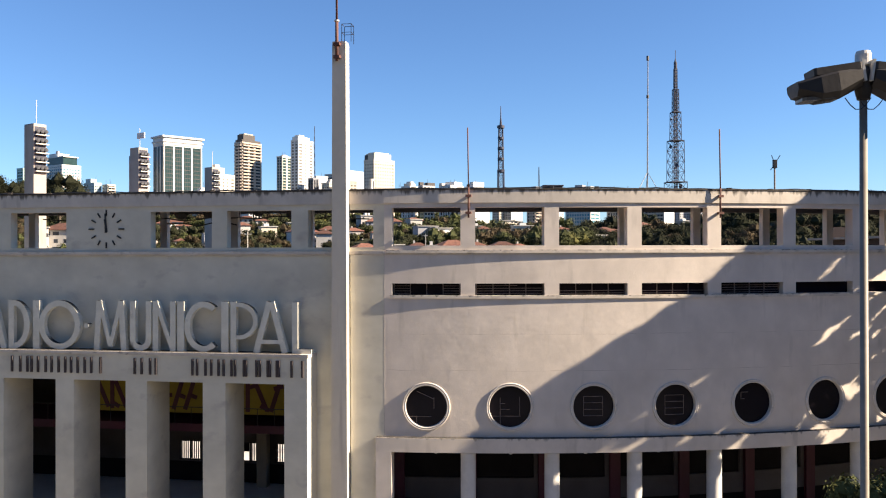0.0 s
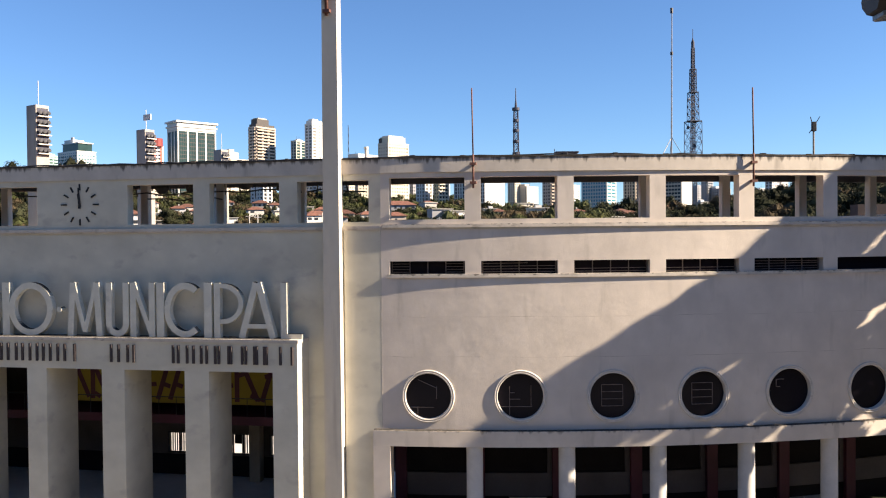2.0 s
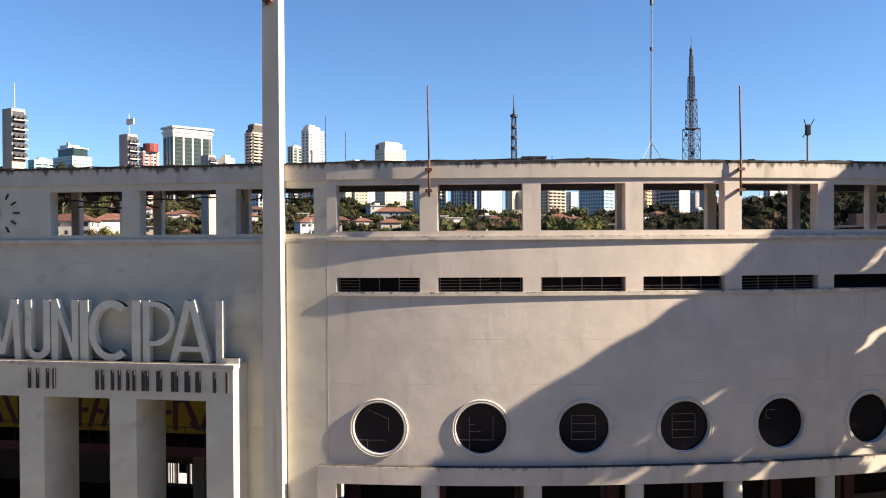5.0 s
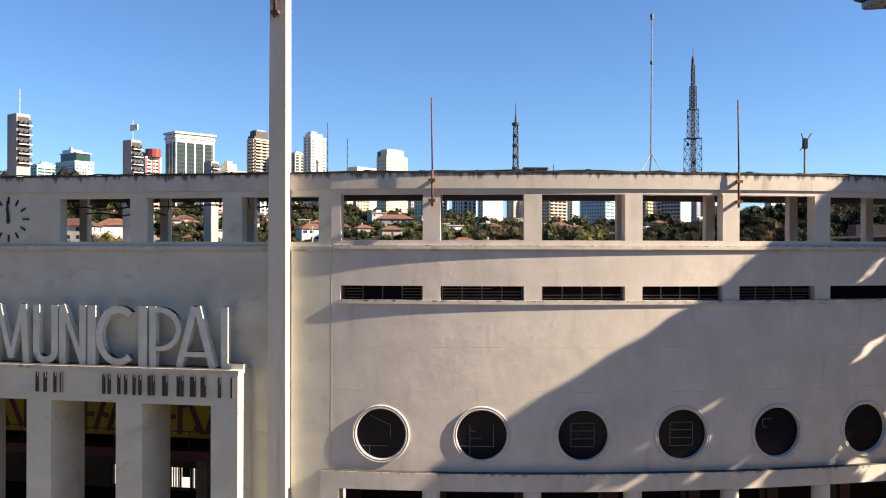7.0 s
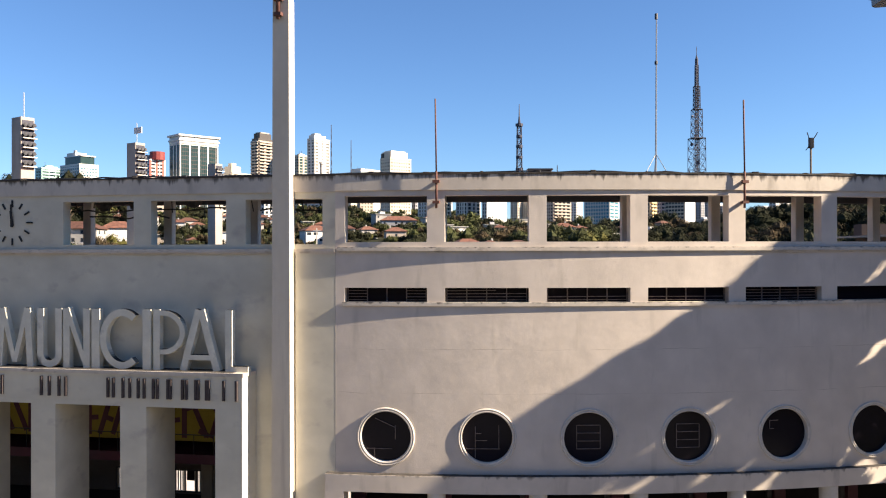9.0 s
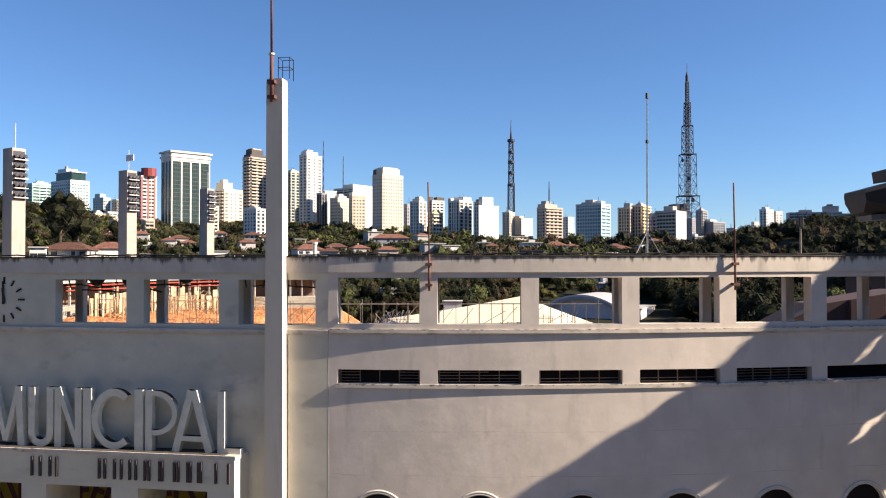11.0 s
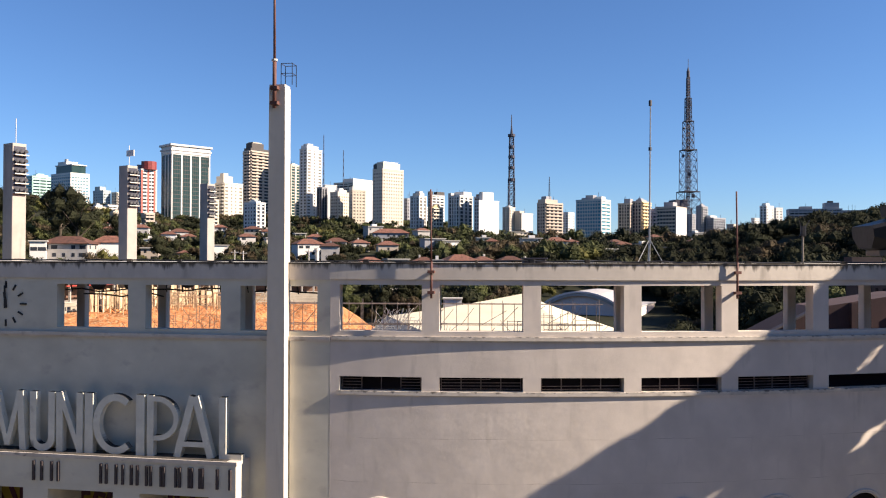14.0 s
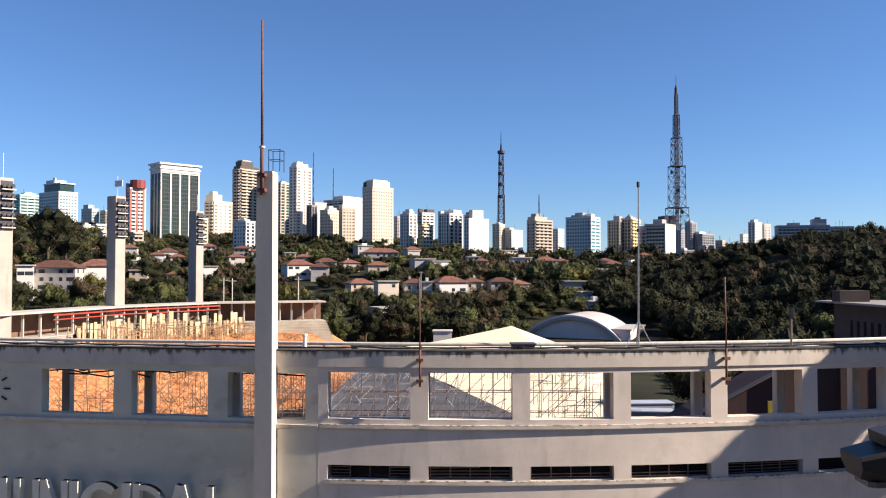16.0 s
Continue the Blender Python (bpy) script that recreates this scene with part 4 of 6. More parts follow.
def lamp_head(angle):
    m4 = Matrix.Translation((0, 0, 18.75)) @ Matrix.Rotation(radians(angle), 4, "Z") @ Matrix.Rotation(radians(8), 4, "Y")
    bm = bmesh.new()
    def ring(x, hw, z0, z1):
        return [m4 @ Vector((x, y, z)) for y, z in ((-hw, z0 + 0.16), (-hw * 0.6, z0), (hw * 0.6, z0), (hw, z0 + 0.16), (hw, z1 - 0.05), (hw * 0.9, z1), (-hw * 0.9, z1), (-hw, z1 - 0.05))]
    rows = [ring(0.12, 0.34, -0.1, 0.3), ring(0.7, 0.42, -0.32, 0.3), ring(1.1, 0.42, -0.32, 0.26), ring(1.62, 0.36, -0.12, 0.2)]
    vs = [[bm.verts.new(p) for p in r] for r in rows]
    for p, q in zip(vs, vs[1:]):
        for k in range(8):
            bm.faces.new((p[k], p[(k + 1) % 8], q[(k + 1) % 8], q[k]))
    bm.faces.new(vs[0][::-1])
    bm.faces.new(vs[-1])
    head = part("lamp_head", bm, "lamp_body", lamp)
    bm = bmesh.new()
    box(bm, 0.7, 1.5, -0.3, 0.3, -0.38, -0.3, m4 @ Matrix.Rotation(radians(-5), 4, "Y"), bevel=0.08)
    part("diffuser", bm, "lamp_glass", head)
    bm = bmesh.new()
    box(bm, 0.1, 1.2, -0.34, 0.34, 0.28, 0.45, m4, bevel=0.05)
    part("gear_box", bm, "lamp_body", head)
    bm = bmesh.new()
    box(bm, 0.04, 0.1, -0.3, 0.3, 0.0, 0.5, m4)
    part("end_plate", bm, "pipe", head)


for angle in (177, -3):
    lamp_head(angle)
for k in range(2):
    bm = bmesh.new()
    pts = [Vector((-0.25 - 0.3 * k + 0.12 * t, -0.25, 18.35 - 0.28 * math.sin(math.pi * t / 5))) for t in range(6)]
    for p, q in zip(pts, pts[1:]):
        bar(bm, p, q, 0.012)
    part("cable", bm, "dark_metal", lamp)


# ---- trees ----
def crown_arrays(rg, height, spread, tris, leaf, given=None):
    """Leaf triangles and dark cores of one crown, as points in threes."""
    lobes = []
    for k in range(rg.integers(8, 12)):
        t = rg.uniform(0, 2 * np.pi)
        rr = spread * 0.62 * np.sqrt(rg.uniform())
        z = height * rg.uniform(0.48, 0.84)
        lobes.append((rr * np.cos(t), rr * np.sin(t), z, spread * rg.uniform(0.26, 0.44)))
    lobes = np.array(lobes if given is None else given)
    pick = rg.integers(0, len(lobes), tris)
    d = rg.normal(size=(tris, 3))
    d /= np.linalg.norm(d, axis=1)[:, None]
    r = lobes[pick, 3] * rg.uniform(0.72, 1.12 if given is None else 1.04, tris)
    centre = lobes[pick, :3] + d * r[:, None] * np.array([1, 1, 0.8])
    u = rg.normal(size=(tris, 3))
    v = rg.normal(size=(tris, 3))
    u -= d * (u * d).sum(1)[:, None] * 0.9
    v -= d * (v * d).sum(1)[:, None] * 0.9
    u = u / np.linalg.norm(u, axis=1)[:, None] * leaf * rg.uniform(0.6, 1.3, tris)[:, None]
    v = v / np.linalg.norm(v, axis=1)[:, None] * leaf * rg.uniform(0.6, 1.3, tris)[:, None]
    tri = np.stack([centre, centre + u, centre + v], 1).reshape(-1, 3)
    octa = np.array([(1, 0, 0), (0, 1, 0), (-1, 0, 0), (0, -1, 0), (0, 0, 1), (0, 0, -1)], float)
    faces = [(0, 1, 4), (1, 2, 4), (2, 3, 4), (3, 0, 4), (1, 0, 5), (2, 1, 5), (3, 2, 5), (0, 3, 5)]
    if given is not None:
        fine = []
        for f in faces:
            a, b, c = (octa[i] for i in f)
            ab, bc, ca = (p / np.linalg.norm(p) for p in (a + b, b + c, c + a))
            fine += [(a, ab, ca), (ab, b, bc), (ca, bc, c), (ab, bc, ca)]
    core = []
    for x, y, z, q in lobes:
        if given is not None:
            for f in fine:
                core.extend(np.array(f) * q * 0.95 + (x, y, z))
            continue
        for f in faces:
            core.extend(octa[list(f)] * q * 0.72 + (x, y, z))
    return np.vstack([tri, np.array(core)])


def mesh_of_triangles(name, points, mat):
    me = bpy.data.meshes.new(name)
    n = len(points)
    me.vertices.add(n)
    me.vertices.foreach_set("co", np.asarray(points, dtype=np.float32).ravel())
    me.loops.add(n)
    me.loops.foreach_set("vertex_index", np.arange(n, dtype=np.int32))
    me.polygons.add(n // 3)
    me.polygons.foreach_set("loop_start", np.arange(0, n, 3, dtype=np.int32))
    me.update(calc_edges=True)
    me.validate()
    me.materials.append(M[mat])
    return me


rg = np.random.default_rng(11)


def make_tree(height, spread, tris, leaf, mat, label, m, group, given=None):
    ob = thing("tree", m, label, "tree", group)
    bm = bmesh.new()
    top = Vector((0.2, 0.1, height * 0.55))
    bar(bm, (0, 0, -0.6), top, height * 0.028, 8, height * 0.014)
    part("trunk", bm, "bark", ob)
    for k in range(5):
        t = 2 * math.pi * k / 5 + 0.4
        bm = bmesh.new()
        p = Vector((0.1, 0.05, height * (0.32 + 0.04 * k)))
        bar(bm, p, p + Vector((math.cos(t) * spread * 0.5, math.sin(t) * spread * 0.5, height * 0.24)), height * 0.012, 5, height * 0.004)
        part("limb", bm, "bark", ob)
    crown = new("crown", mesh_of_triangles("crown", crown_arrays(rg, height, spread, tris, leaf, given), mat))
    crown.parent = ob
    return ob


# the shade trees beside the wing
sg = random.Random(17)
for y0, gap, label in ((39.52, 0.28, "tall dense broadleaf tree beside the wing"), (43.76, 0.18, "tall dense broadleaf tree close to the wing")):
    lobes = []
    for row in range(14):
        top = row < 3
        for k in range(9):
            if row > 3 and sg.random() < (0.08 if row < 5 else gap):
                continue
            q = 1.0 if top else 0.64 * sg.uniform(0.72, 1.08)
            yy = -2.28 + 0.566 * k + sg.uniform(-0.1, 0.1)
            crest = 23.2 + 1.8 * smooth(37.18, 38.59, y0 + yy) + 1.3 * smooth(40.67, 42.84, y0 + yy)
            z = crest - 1.05 - 1.12 * row + (1.05 - q if row == 0 else sg.uniform(-0.25, 0.25))
            dx = sg.uniform(-1.4, 1.4)
            lobes.append((dx, yy, z + 0.6 * dx, q))
    make_tree(24.0, 4.0, 12000, 0.3, "leaf_dark", label, pose(33.0, y0, 0), "trees by the wing", lobes)
# four more trees out of view, added to hold skylight off the wing
for x, y, h in ((27.5, 27.0, 21), (25.5, 19.5, 19), (34.0, 26.0, 23), (31.0, 15.0, 20)):
    make_tree(h, 6.2, 5000, 0.55, "leaf_dark", "unseen broadleaf tree added to dim skylight on the wing", pose(x, y, 0), "trees by the wing")
make_tree(10.0, 2.0, 5000, 0.13, "leaf", "small bushy tree beside the lamp post", pose(11.4, 22.9, 0), "bush by the lamp")

# ---- places of the hillside houses: x, y, width, foot, eaves, roof ----
HOUSES = [
    (-141, 303, 16.8, 14.7, 23.2, "hip"), (-134, 322, 13.3, 19.4, 24.0, "hip"), (-148, 296, 5.2, 19.6, 23.8, "flat"), (-139, 380, 7.7, 16.5, 22.4, "flat"),
    (-166, 480, 8.5, 28.2, 31.8, "hip"), (-137, 420, 6.3, 17.7, 20.5, "hip"), (-158, 430, 6.4, 24.0, 27.5, "flat"), (-161, 500, 8.5, 27.9, 30.9, "hip"),
    (-76, 430, 14.0, 19.1, 25.5, "hip"), (-63, 425, 9.2, 19.1, 24.3, "hip"), (-66, 465, 11.7, 24.2, 27.4, "hip"), (-53, 465, 9.5, 23.6, 26.8, "hip"),
    (-37, 370, 10.5, 13.7, 16.7, "hip"), (-23, 345, 8.8, 11.2, 17.7, "flat"), (-12, 352, 8.1, 13.6, 17.1, "hip"), (-6, 350, 3.8, 10.3, 17.4, "flat"),
    (3, 350, 12.7, 12.7, 17.4, "hip"), (13, 358, 7.7, 14.2, 17.5, "hip"), (25, 358, 9.6, 14.4, 17.5, "hip"), (32, 356, 8.1, 14.0, 16.6, "hip"),
    (-35, 440, 10.7, 21.7, 25.3, "hip"), (-53, 540, 10.3, 32.4, 38.7, "flat"), (-40, 520, 21.9, 30.9, 34.1, "hip"), (-20, 510, 8.3, 30.8, 34.9, "flat"),
    (-11, 440, 11.3, 23.2, 28.5, "flat"), (-3, 436, 10.0, 22.9, 27.3, "flat"), (-18, 300, 12.5, 6.7, 8.7, "flat"), (-13, 296, 3.2, 4.5, 9.5, "flat"),
    (-19, 304, 5.7, 3.3, 6.5, "flat"), (67, 450, 11.0, 19.9, 22.6, "hip"), (79, 420, 9.1, 19.1, 23.1, "flat"), (89, 428, 8.7, 20.0, 22.6, "flat"),
    (63, 380, 14.8, 16.3, 17.3, "flat"), (63, 384, 12.4, 13.4, 16.2, "flat"), (60, 350, 6.6, 9.9, 13.2, "flat"), (60, 330, 6.2, 6.1, 10.1, "flat"),
    (58, 470, 12.1, 23.9, 28.1, "hip"), (45, 480, 11.4, 25.6, 29.9, "flat"), (114, 500, 8.5, 24.5, 27.2, "flat"), (126, 480, 8.1, 22.4, 25.0, "flat"),
    (149, 520, 8.1, 25.3, 28.8, "hip"), (181, 620, 9.7, 34.5, 37.8, "flat"), (135, 560, 7.6, 30.1, 33.2, "hip"), (177, 560, 8.3, 27.9, 30.9, "hip"),
    (45, 600, 13.1, 34.9, 37.3, "flat"), (22, 480, 7.2, 25.6, 28.2, "hip"), (-105, 560, 7.6, 32.1, 34.7, "flat"), (-84, 500, 9.5, 27.9, 30.9, "hip"),
    (120, 580, 7.9, 31.3, 33.6, "flat"), (101, 520, 8.5, 26.0, 28.8, "hip"), (71, 500, 6.4, 25.8, 28.5, "hip"), (159, 400, 4.6, 19.0, 25.4, "flat"),
    (-118, 470, 8.9, 27.5, 30.3, "hip"), (-118, 520, 7.8, 31.7, 34.8, "hip"),
]
hr = random.Random(33)
for k in range(24):
    y = hr.uniform(400, 640)
    x = hr.uniform(-0.42, 0.30) * y
    if all(abs(x - h[0]) > 14 or abs(y - h[1]) > 30 for h in HOUSES):
        z = terrain(x, y) + hr.uniform(0.5, 3.5)
        HOUSES.append((x, y, hr.uniform(7, 12), z, z + hr.choice((3.2, 4.5, 6)), hr.choice(("hip", "hip", "flat"))))

# ---- woods on the hillside ----
kinds = [crown_arrays(rg, 10.0, rg.uniform(4.8, 6.4), 1700, 0.47) for k in range(6)]
far_kinds = [crown_arrays(rg, 10.0, rg.uniform(5.0, 6.6), 420, 0.92) for k in range(5)]
chunks = collections.defaultdict(list)
pr = random.Random(21)


def plant(x, y, low=0.7, high=1.35, dark=0.45):
    """One tree of the woods, kept low or left out before a house."""
    sc = pr.uniform(low, high)
    ground = terrain(x, y)
    for hx, hy, hw, foot, eaves, roof in HOUSES:
        along = hy - y
        if -5 < along < 60 and abs(x - hx * y / hy) < hw / 2 + 3.0:
            if along < 4:
                return
            sc = min(sc, max(0.0, foot + pr.uniform(0.8, 4.0) - ground) / 7.4)
    if sc > 0.22:
        plant_at(x, y, sc, dark)


def plant_at(x, y, sc, dark):
    # trees left out round the sports hall and along the camera's view of it
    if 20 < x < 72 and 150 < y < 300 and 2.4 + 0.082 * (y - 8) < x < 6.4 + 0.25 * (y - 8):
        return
    pool = kinds if y < 430 else far_kinds
    t = pr.uniform(0, 6.28)
    c, s = math.cos(t) * sc, math.sin(t) * sc
    rot = np.array([[c, -s, 0], [s, c, 0], [0, 0, sc * pr.uniform(0.85, 1.15)]])
    pick = pr.random()
    # right slope pushed to dark leaves: its shade is put into the leaf colour
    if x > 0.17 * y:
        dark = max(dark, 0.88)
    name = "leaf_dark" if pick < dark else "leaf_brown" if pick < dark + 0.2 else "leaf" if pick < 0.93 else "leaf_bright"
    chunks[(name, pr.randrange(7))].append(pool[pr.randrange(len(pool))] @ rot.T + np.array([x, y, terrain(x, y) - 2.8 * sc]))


count = 0
while count < 2250:
    y = math.sqrt(pr.uniform(205 ** 2, 800 ** 2))
    x = pr.uniform(-0.6, 0.6) * y
    side = x / y
    if side < 0.3 and y < 228 and x > -90:
        continue
    if 24 < x < 70 and y < 315:
        continue
    plant(x, y)
    count += 1
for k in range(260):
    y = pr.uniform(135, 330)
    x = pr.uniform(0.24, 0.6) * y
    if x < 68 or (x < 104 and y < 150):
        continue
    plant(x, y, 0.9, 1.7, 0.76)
for k in range(90):
    y = pr.uniform(232, 300)
    x = pr.uniform(-30, 26)
    plant(x, y, 0.45, 0.8)
for k in range(60):
    plant(pr.uniform(-10, 36), pr.uniform(266, 322), 0.6, 0.95)
for k in range(46):
    plant(pr.uniform(-48, 40), pr.uniform(318, 345), 0.7, 1.15)
# low dark trees added so this ground reads as shaded
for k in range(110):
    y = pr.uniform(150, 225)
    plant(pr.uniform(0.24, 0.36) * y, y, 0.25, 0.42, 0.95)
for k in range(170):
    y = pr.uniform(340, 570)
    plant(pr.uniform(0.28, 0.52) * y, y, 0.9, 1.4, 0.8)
for hx, hy, hw, foot, eaves, roof in list(HOUSES):
    for k in range(max(2, int(hw / 3.5))):
        u = pr.uniform(-0.55, 0.55) * hw
        y = hy - pr.uniform(4.5, 8.5)
        plant_at(hx + u, y, max(0.3, min(1.5, (foot + pr.uniform(0.4, 3.0 if hy > 330 else 1.8) - terrain(hx + u, y)) / 7.4)), 0.5)
for k in range(22):
    plant(pr.uniform(-186, -118), pr.uniform(326, 356), 1.2, 1.9)
for x in (-31, -18.5, -5.2, 6.6, 16.8, 33):
    plant(x, 345, 1.1, 1.4)
for k in range(130):
    y = pr.uniform(318, 520)
    plant(pr.uniform(0.08, 0.36) * y, y, 0.7, 1.3)
for k in range(70):
    y = pr.uniform(400, 470)
    x = pr.uniform(-0.03, 0.24) * y
    plant_at(x, y, max(0.6, min(2.0, (14.7 + pr.uniform(0.022, 0.032) * y - terrain(x, y)) / 7.4)), 0.35)
for k in range(120):
    y = pr.uniform(540, 640)
    x = pr.uniform(-0.16, 0.26) * y
    plant_at(x, y, max(0.6, min(2.1, (14.7 + pr.choice((0.031, 0.035, 0.04, 0.049)) * y - terrain(x, y)) / 7.4)), 0.35)
for (mat, k), data in sorted(chunks.items()):
    tagged(new("far_woods", mesh_of_triangles("far_woods", np.vstack(data), mat)), "dense mixed green trees covering the hillside", "woods", kind="stuff")
# big old trees by the villas
for x, y, h in ((-152, 338, 31), (-140, 346, 27), (-165, 350, 32), (-178, 342, 29), (-126, 365, 19)):
    make_tree(h, h * 0.42, 3600, 0.6, "leaf_dark", "very large dark tree above the villas", pose(x, y, terrain(x, y) - 1), "old trees by the villas")
make_tree(14, 5.6, 3600, 0.5, "leaf_brown", "broad grey-brown tree before the villa", pose(-121, 285, terrain(-121, 285) - 0.5), "old trees by the villas")
# nearer single trees round the stadium
first = make_tree(11, 5.2, 2600, 0.55, "leaf", "broad green tree beyond the stadium", pose(-30, 240, 0), "trees round the stadium")
second = make_tree(13, 5.8, 2600, 0.55, "leaf_dark", "dark broad tree beyond the stadium", pose(-20, 232, 0), "trees round the stadium")
behind = make_tree(12, 5.2, 6000, 0.3, "leaf_dark", "dense dark tree behind the raked stand", pose(47, 99, 0), "trees behind the wing")
for k, (x, y) in enumerate(((52, 107), (43, 112), (57, 97), (38, 105), (60, 112), (34, 114))):
    copy_thing(behind, pose(x, y, 0, 0, 0, 61 * k))
SPOTS = [(-27, 226), (-14, 240), (-4, 236), (8, 246), (6, 238), (-36, 250), (-8, 262), (-82, 190), (-74, 196), (-90, 180), (-66, 222), (-50, 226), (72, 225), (80, 238), (86, 215), (94, 230), (70, 250), (104, 218), (112, 236), (78, 200), (90, 195), (100, 190), (112, 205)]
for k, (x, y) in enumerate(SPOTS):
    sc = pr.uniform(0.8, 1.3)
    copy_thing((first, second)[k % 2], pose(x, y, terrain(x, y) - 0.3, 0, 0, pr.uniform(0, 360)) @ Matrix.Diagonal((sc, sc, sc, 1)))


# ---- stadium beyond the facade ----
bm = bmesh.new()
xs = np.linspace(-62, 10, 96)
ys = np.linspace(72, 205, 150)
STAND = [Vector((-84, 84)), Vector((-70, 140)), Vector((-63, 171)), Vector((-50, 192)), Vector((-27, 201))]


def dist_to_stand(x, y):
    best = 1e9
    p = Vector((x, y))
    for a, b in zip(STAND, STAND[1:]):
        t = max(0.0, min(1.0, (p - a).dot(b - a) / (b - a).length_squared))
        best = min(best, (p - a - (b - a) * t).length)
    return best


def bank(x, y):
    d = dist_to_stand(x, y)
    z = 9.0 * (1 - smooth(4, 44, d)) * (1 - smooth(-30, -13, x)) * (1 - 0.12 * smooth(-54, -44, x) * smooth(160, 178, y)) + 0.15
    rough = noise.noise(Vector((x * 0.06, y * 0.06, 0))) * 1.2 + noise.noise(Vector((x * 0.22, y * 0.22, 3))) * 0.8 + noise.noise(Vector((x * 0.6, y * 0.6, 5))) * 0.4
    return z + max(-0.05, rough) * smooth(3, 10, d)


grid = [[bm.verts.new((x, y, bank(x, y))) for x in xs] for y in ys]
for j in range(len(ys) - 1):
    for i in range(len(xs) - 1):
        if xs[i] > STAND[0].x + 2:
            bm.faces.new((grid[j][i], grid[j][i + 1], grid[j + 1][i + 1], grid[j + 1][i]))
tagged(part("earth_bank", bm, "earth", smooth=True), "bare orange earth of the dug-up stadium", "earth", kind="stuff")


def stadium_stand():
    ob = thing("stadium_stand", Matrix.Identity(4), "long concrete stand with flat roof and open posts", "stand")
    bm = bmesh.new()
    bw = bmesh.new()
    for a, b in zip(STAND, STAND[1:]):
        d = (b - a).normalized()
        n = Vector((d.y, -d.x))
        a2, b2 = a - d * 0.5, b + d * 0.5
        lo = [Vector((*(a2 + n * 1.5), 14.45)), Vector((*(b2 + n * 1.5), 14.45)), Vector((*(b2 - n * 5), 14.45)), Vector((*(a2 - n * 5), 14.45))]
        prism(bm, lo, [p + Vector((0, 0, 0.34)) for p in lo])
        lo = [Vector((*(a2 - n * 4), 0)), Vector((*(b2 - n * 4), 0)), Vector((*(b2 - n * 4.4), 0)), Vector((*(a2 - n * 4.4), 0))]
        prism(bw, lo, [p + Vector((0, 0, 14.45)) for p in lo])
        for k in range(7):
            o = 1.0 + 1.1 * k
            z1 = 10.2 - 0.55 * k
            lo = [Vector((*(a2 + n * (o + 1.1)), z1 - 3.4)), Vector((*(b2 + n * (o + 1.1)), z1 - 3.4)), Vector((*(b2 + n * o), z1 - 3.4)), Vector((*(a2 + n * o), z1 - 3.4))]
            terr = bmesh.new()
            prism(terr, lo, [p + Vector((0, 0, 3.4)) for p in lo])
            part("terrace_step", terr, "step_concrete", ob)
        lo = [Vector((*(a2 + n * 1), 9.0)), Vector((*(b2 + n * 1), 9.0)), Vector((*(b2 - n * 4), 9.0)), Vector((*(a2 - n * 4), 9.0))]
        terr = bmesh.new()
        prism(terr, lo, [p + Vector((0, 0, 1.3)) for p in lo])
        part("gallery_floor", terr, "concrete", ob)
        length = (b - a).length
        pitch = 2.7 if a.y > 160 else 4.2
        for k in range(int(length / pitch)):
            p = a + d * (1.2 + pitch * k)
            pb = bmesh.new()
            box(pb, -0.18, 0.18, -0.18, 0.18, 10.2, 14.45, Matrix.Translation((p.x, p.y, 0)))
            part("post", pb, "concrete", ob)
    roof = part("roof", bm, "concrete", ob)
    part("back_wall", bw, "stand_back_shade", ob)
    bm = bmesh.new()
    pts = [STAND[1] + (STAND[2] - STAND[1]) * 0.35, STAND[2], STAND[3]]
    for a, b in zip(pts, pts[1:]):
        bar(bm, (a.x + 1.6, a.y - 0.8, 14.0), (b.x + 1.6, b.y - 0.8, 14.0), 0.17)
        bar(bm, (a.x + 1.6, a.y - 0.8, 13.2), (b.x + 1.6, b.y - 0.8, 13.2), 0.13)
    part("red_beam", bm, "red_paint", roof, "red painted beam under the roof edge")


stadium_stand()


def scaffolding(name, spots, height, mat, label, seed, lean=0.0, ledger=0.5, brace=0.2, thick=0.06):
    """Many thin poles with ledgers and braces."""
    r = random.Random(seed)
    bm = bmesh.new()
    for x, y, z in spots:
        h = height * r.uniform(0.8, 1.1)
        tip = lean * h + r.uniform(-0.08, 0.08)
        bar(bm, (x, y, z), (x + tip, y, z + h), thick)
        if r.random() < ledger:
            f = r.choice((0.35, 0.65, 0.95))
            bar(bm, (x + tip * f, y, z + h * f), (x + tip * f + r.uniform(2.0, 4.0), y + r.uniform(-0.2, 0.2), z + h * f + r.uniform(-0.1, 0.1)), thick * 0.8)
        if r.random() < brace:
            way = r.choice((0.9, 0.9, -0.7)) * height
            bar(bm, (x, y, z + 0.2), (x + way, y + 0.4, z + h), thick * 0.8)
    tagged(part(name, bm, mat), label, "scaffolding", kind="stuff")


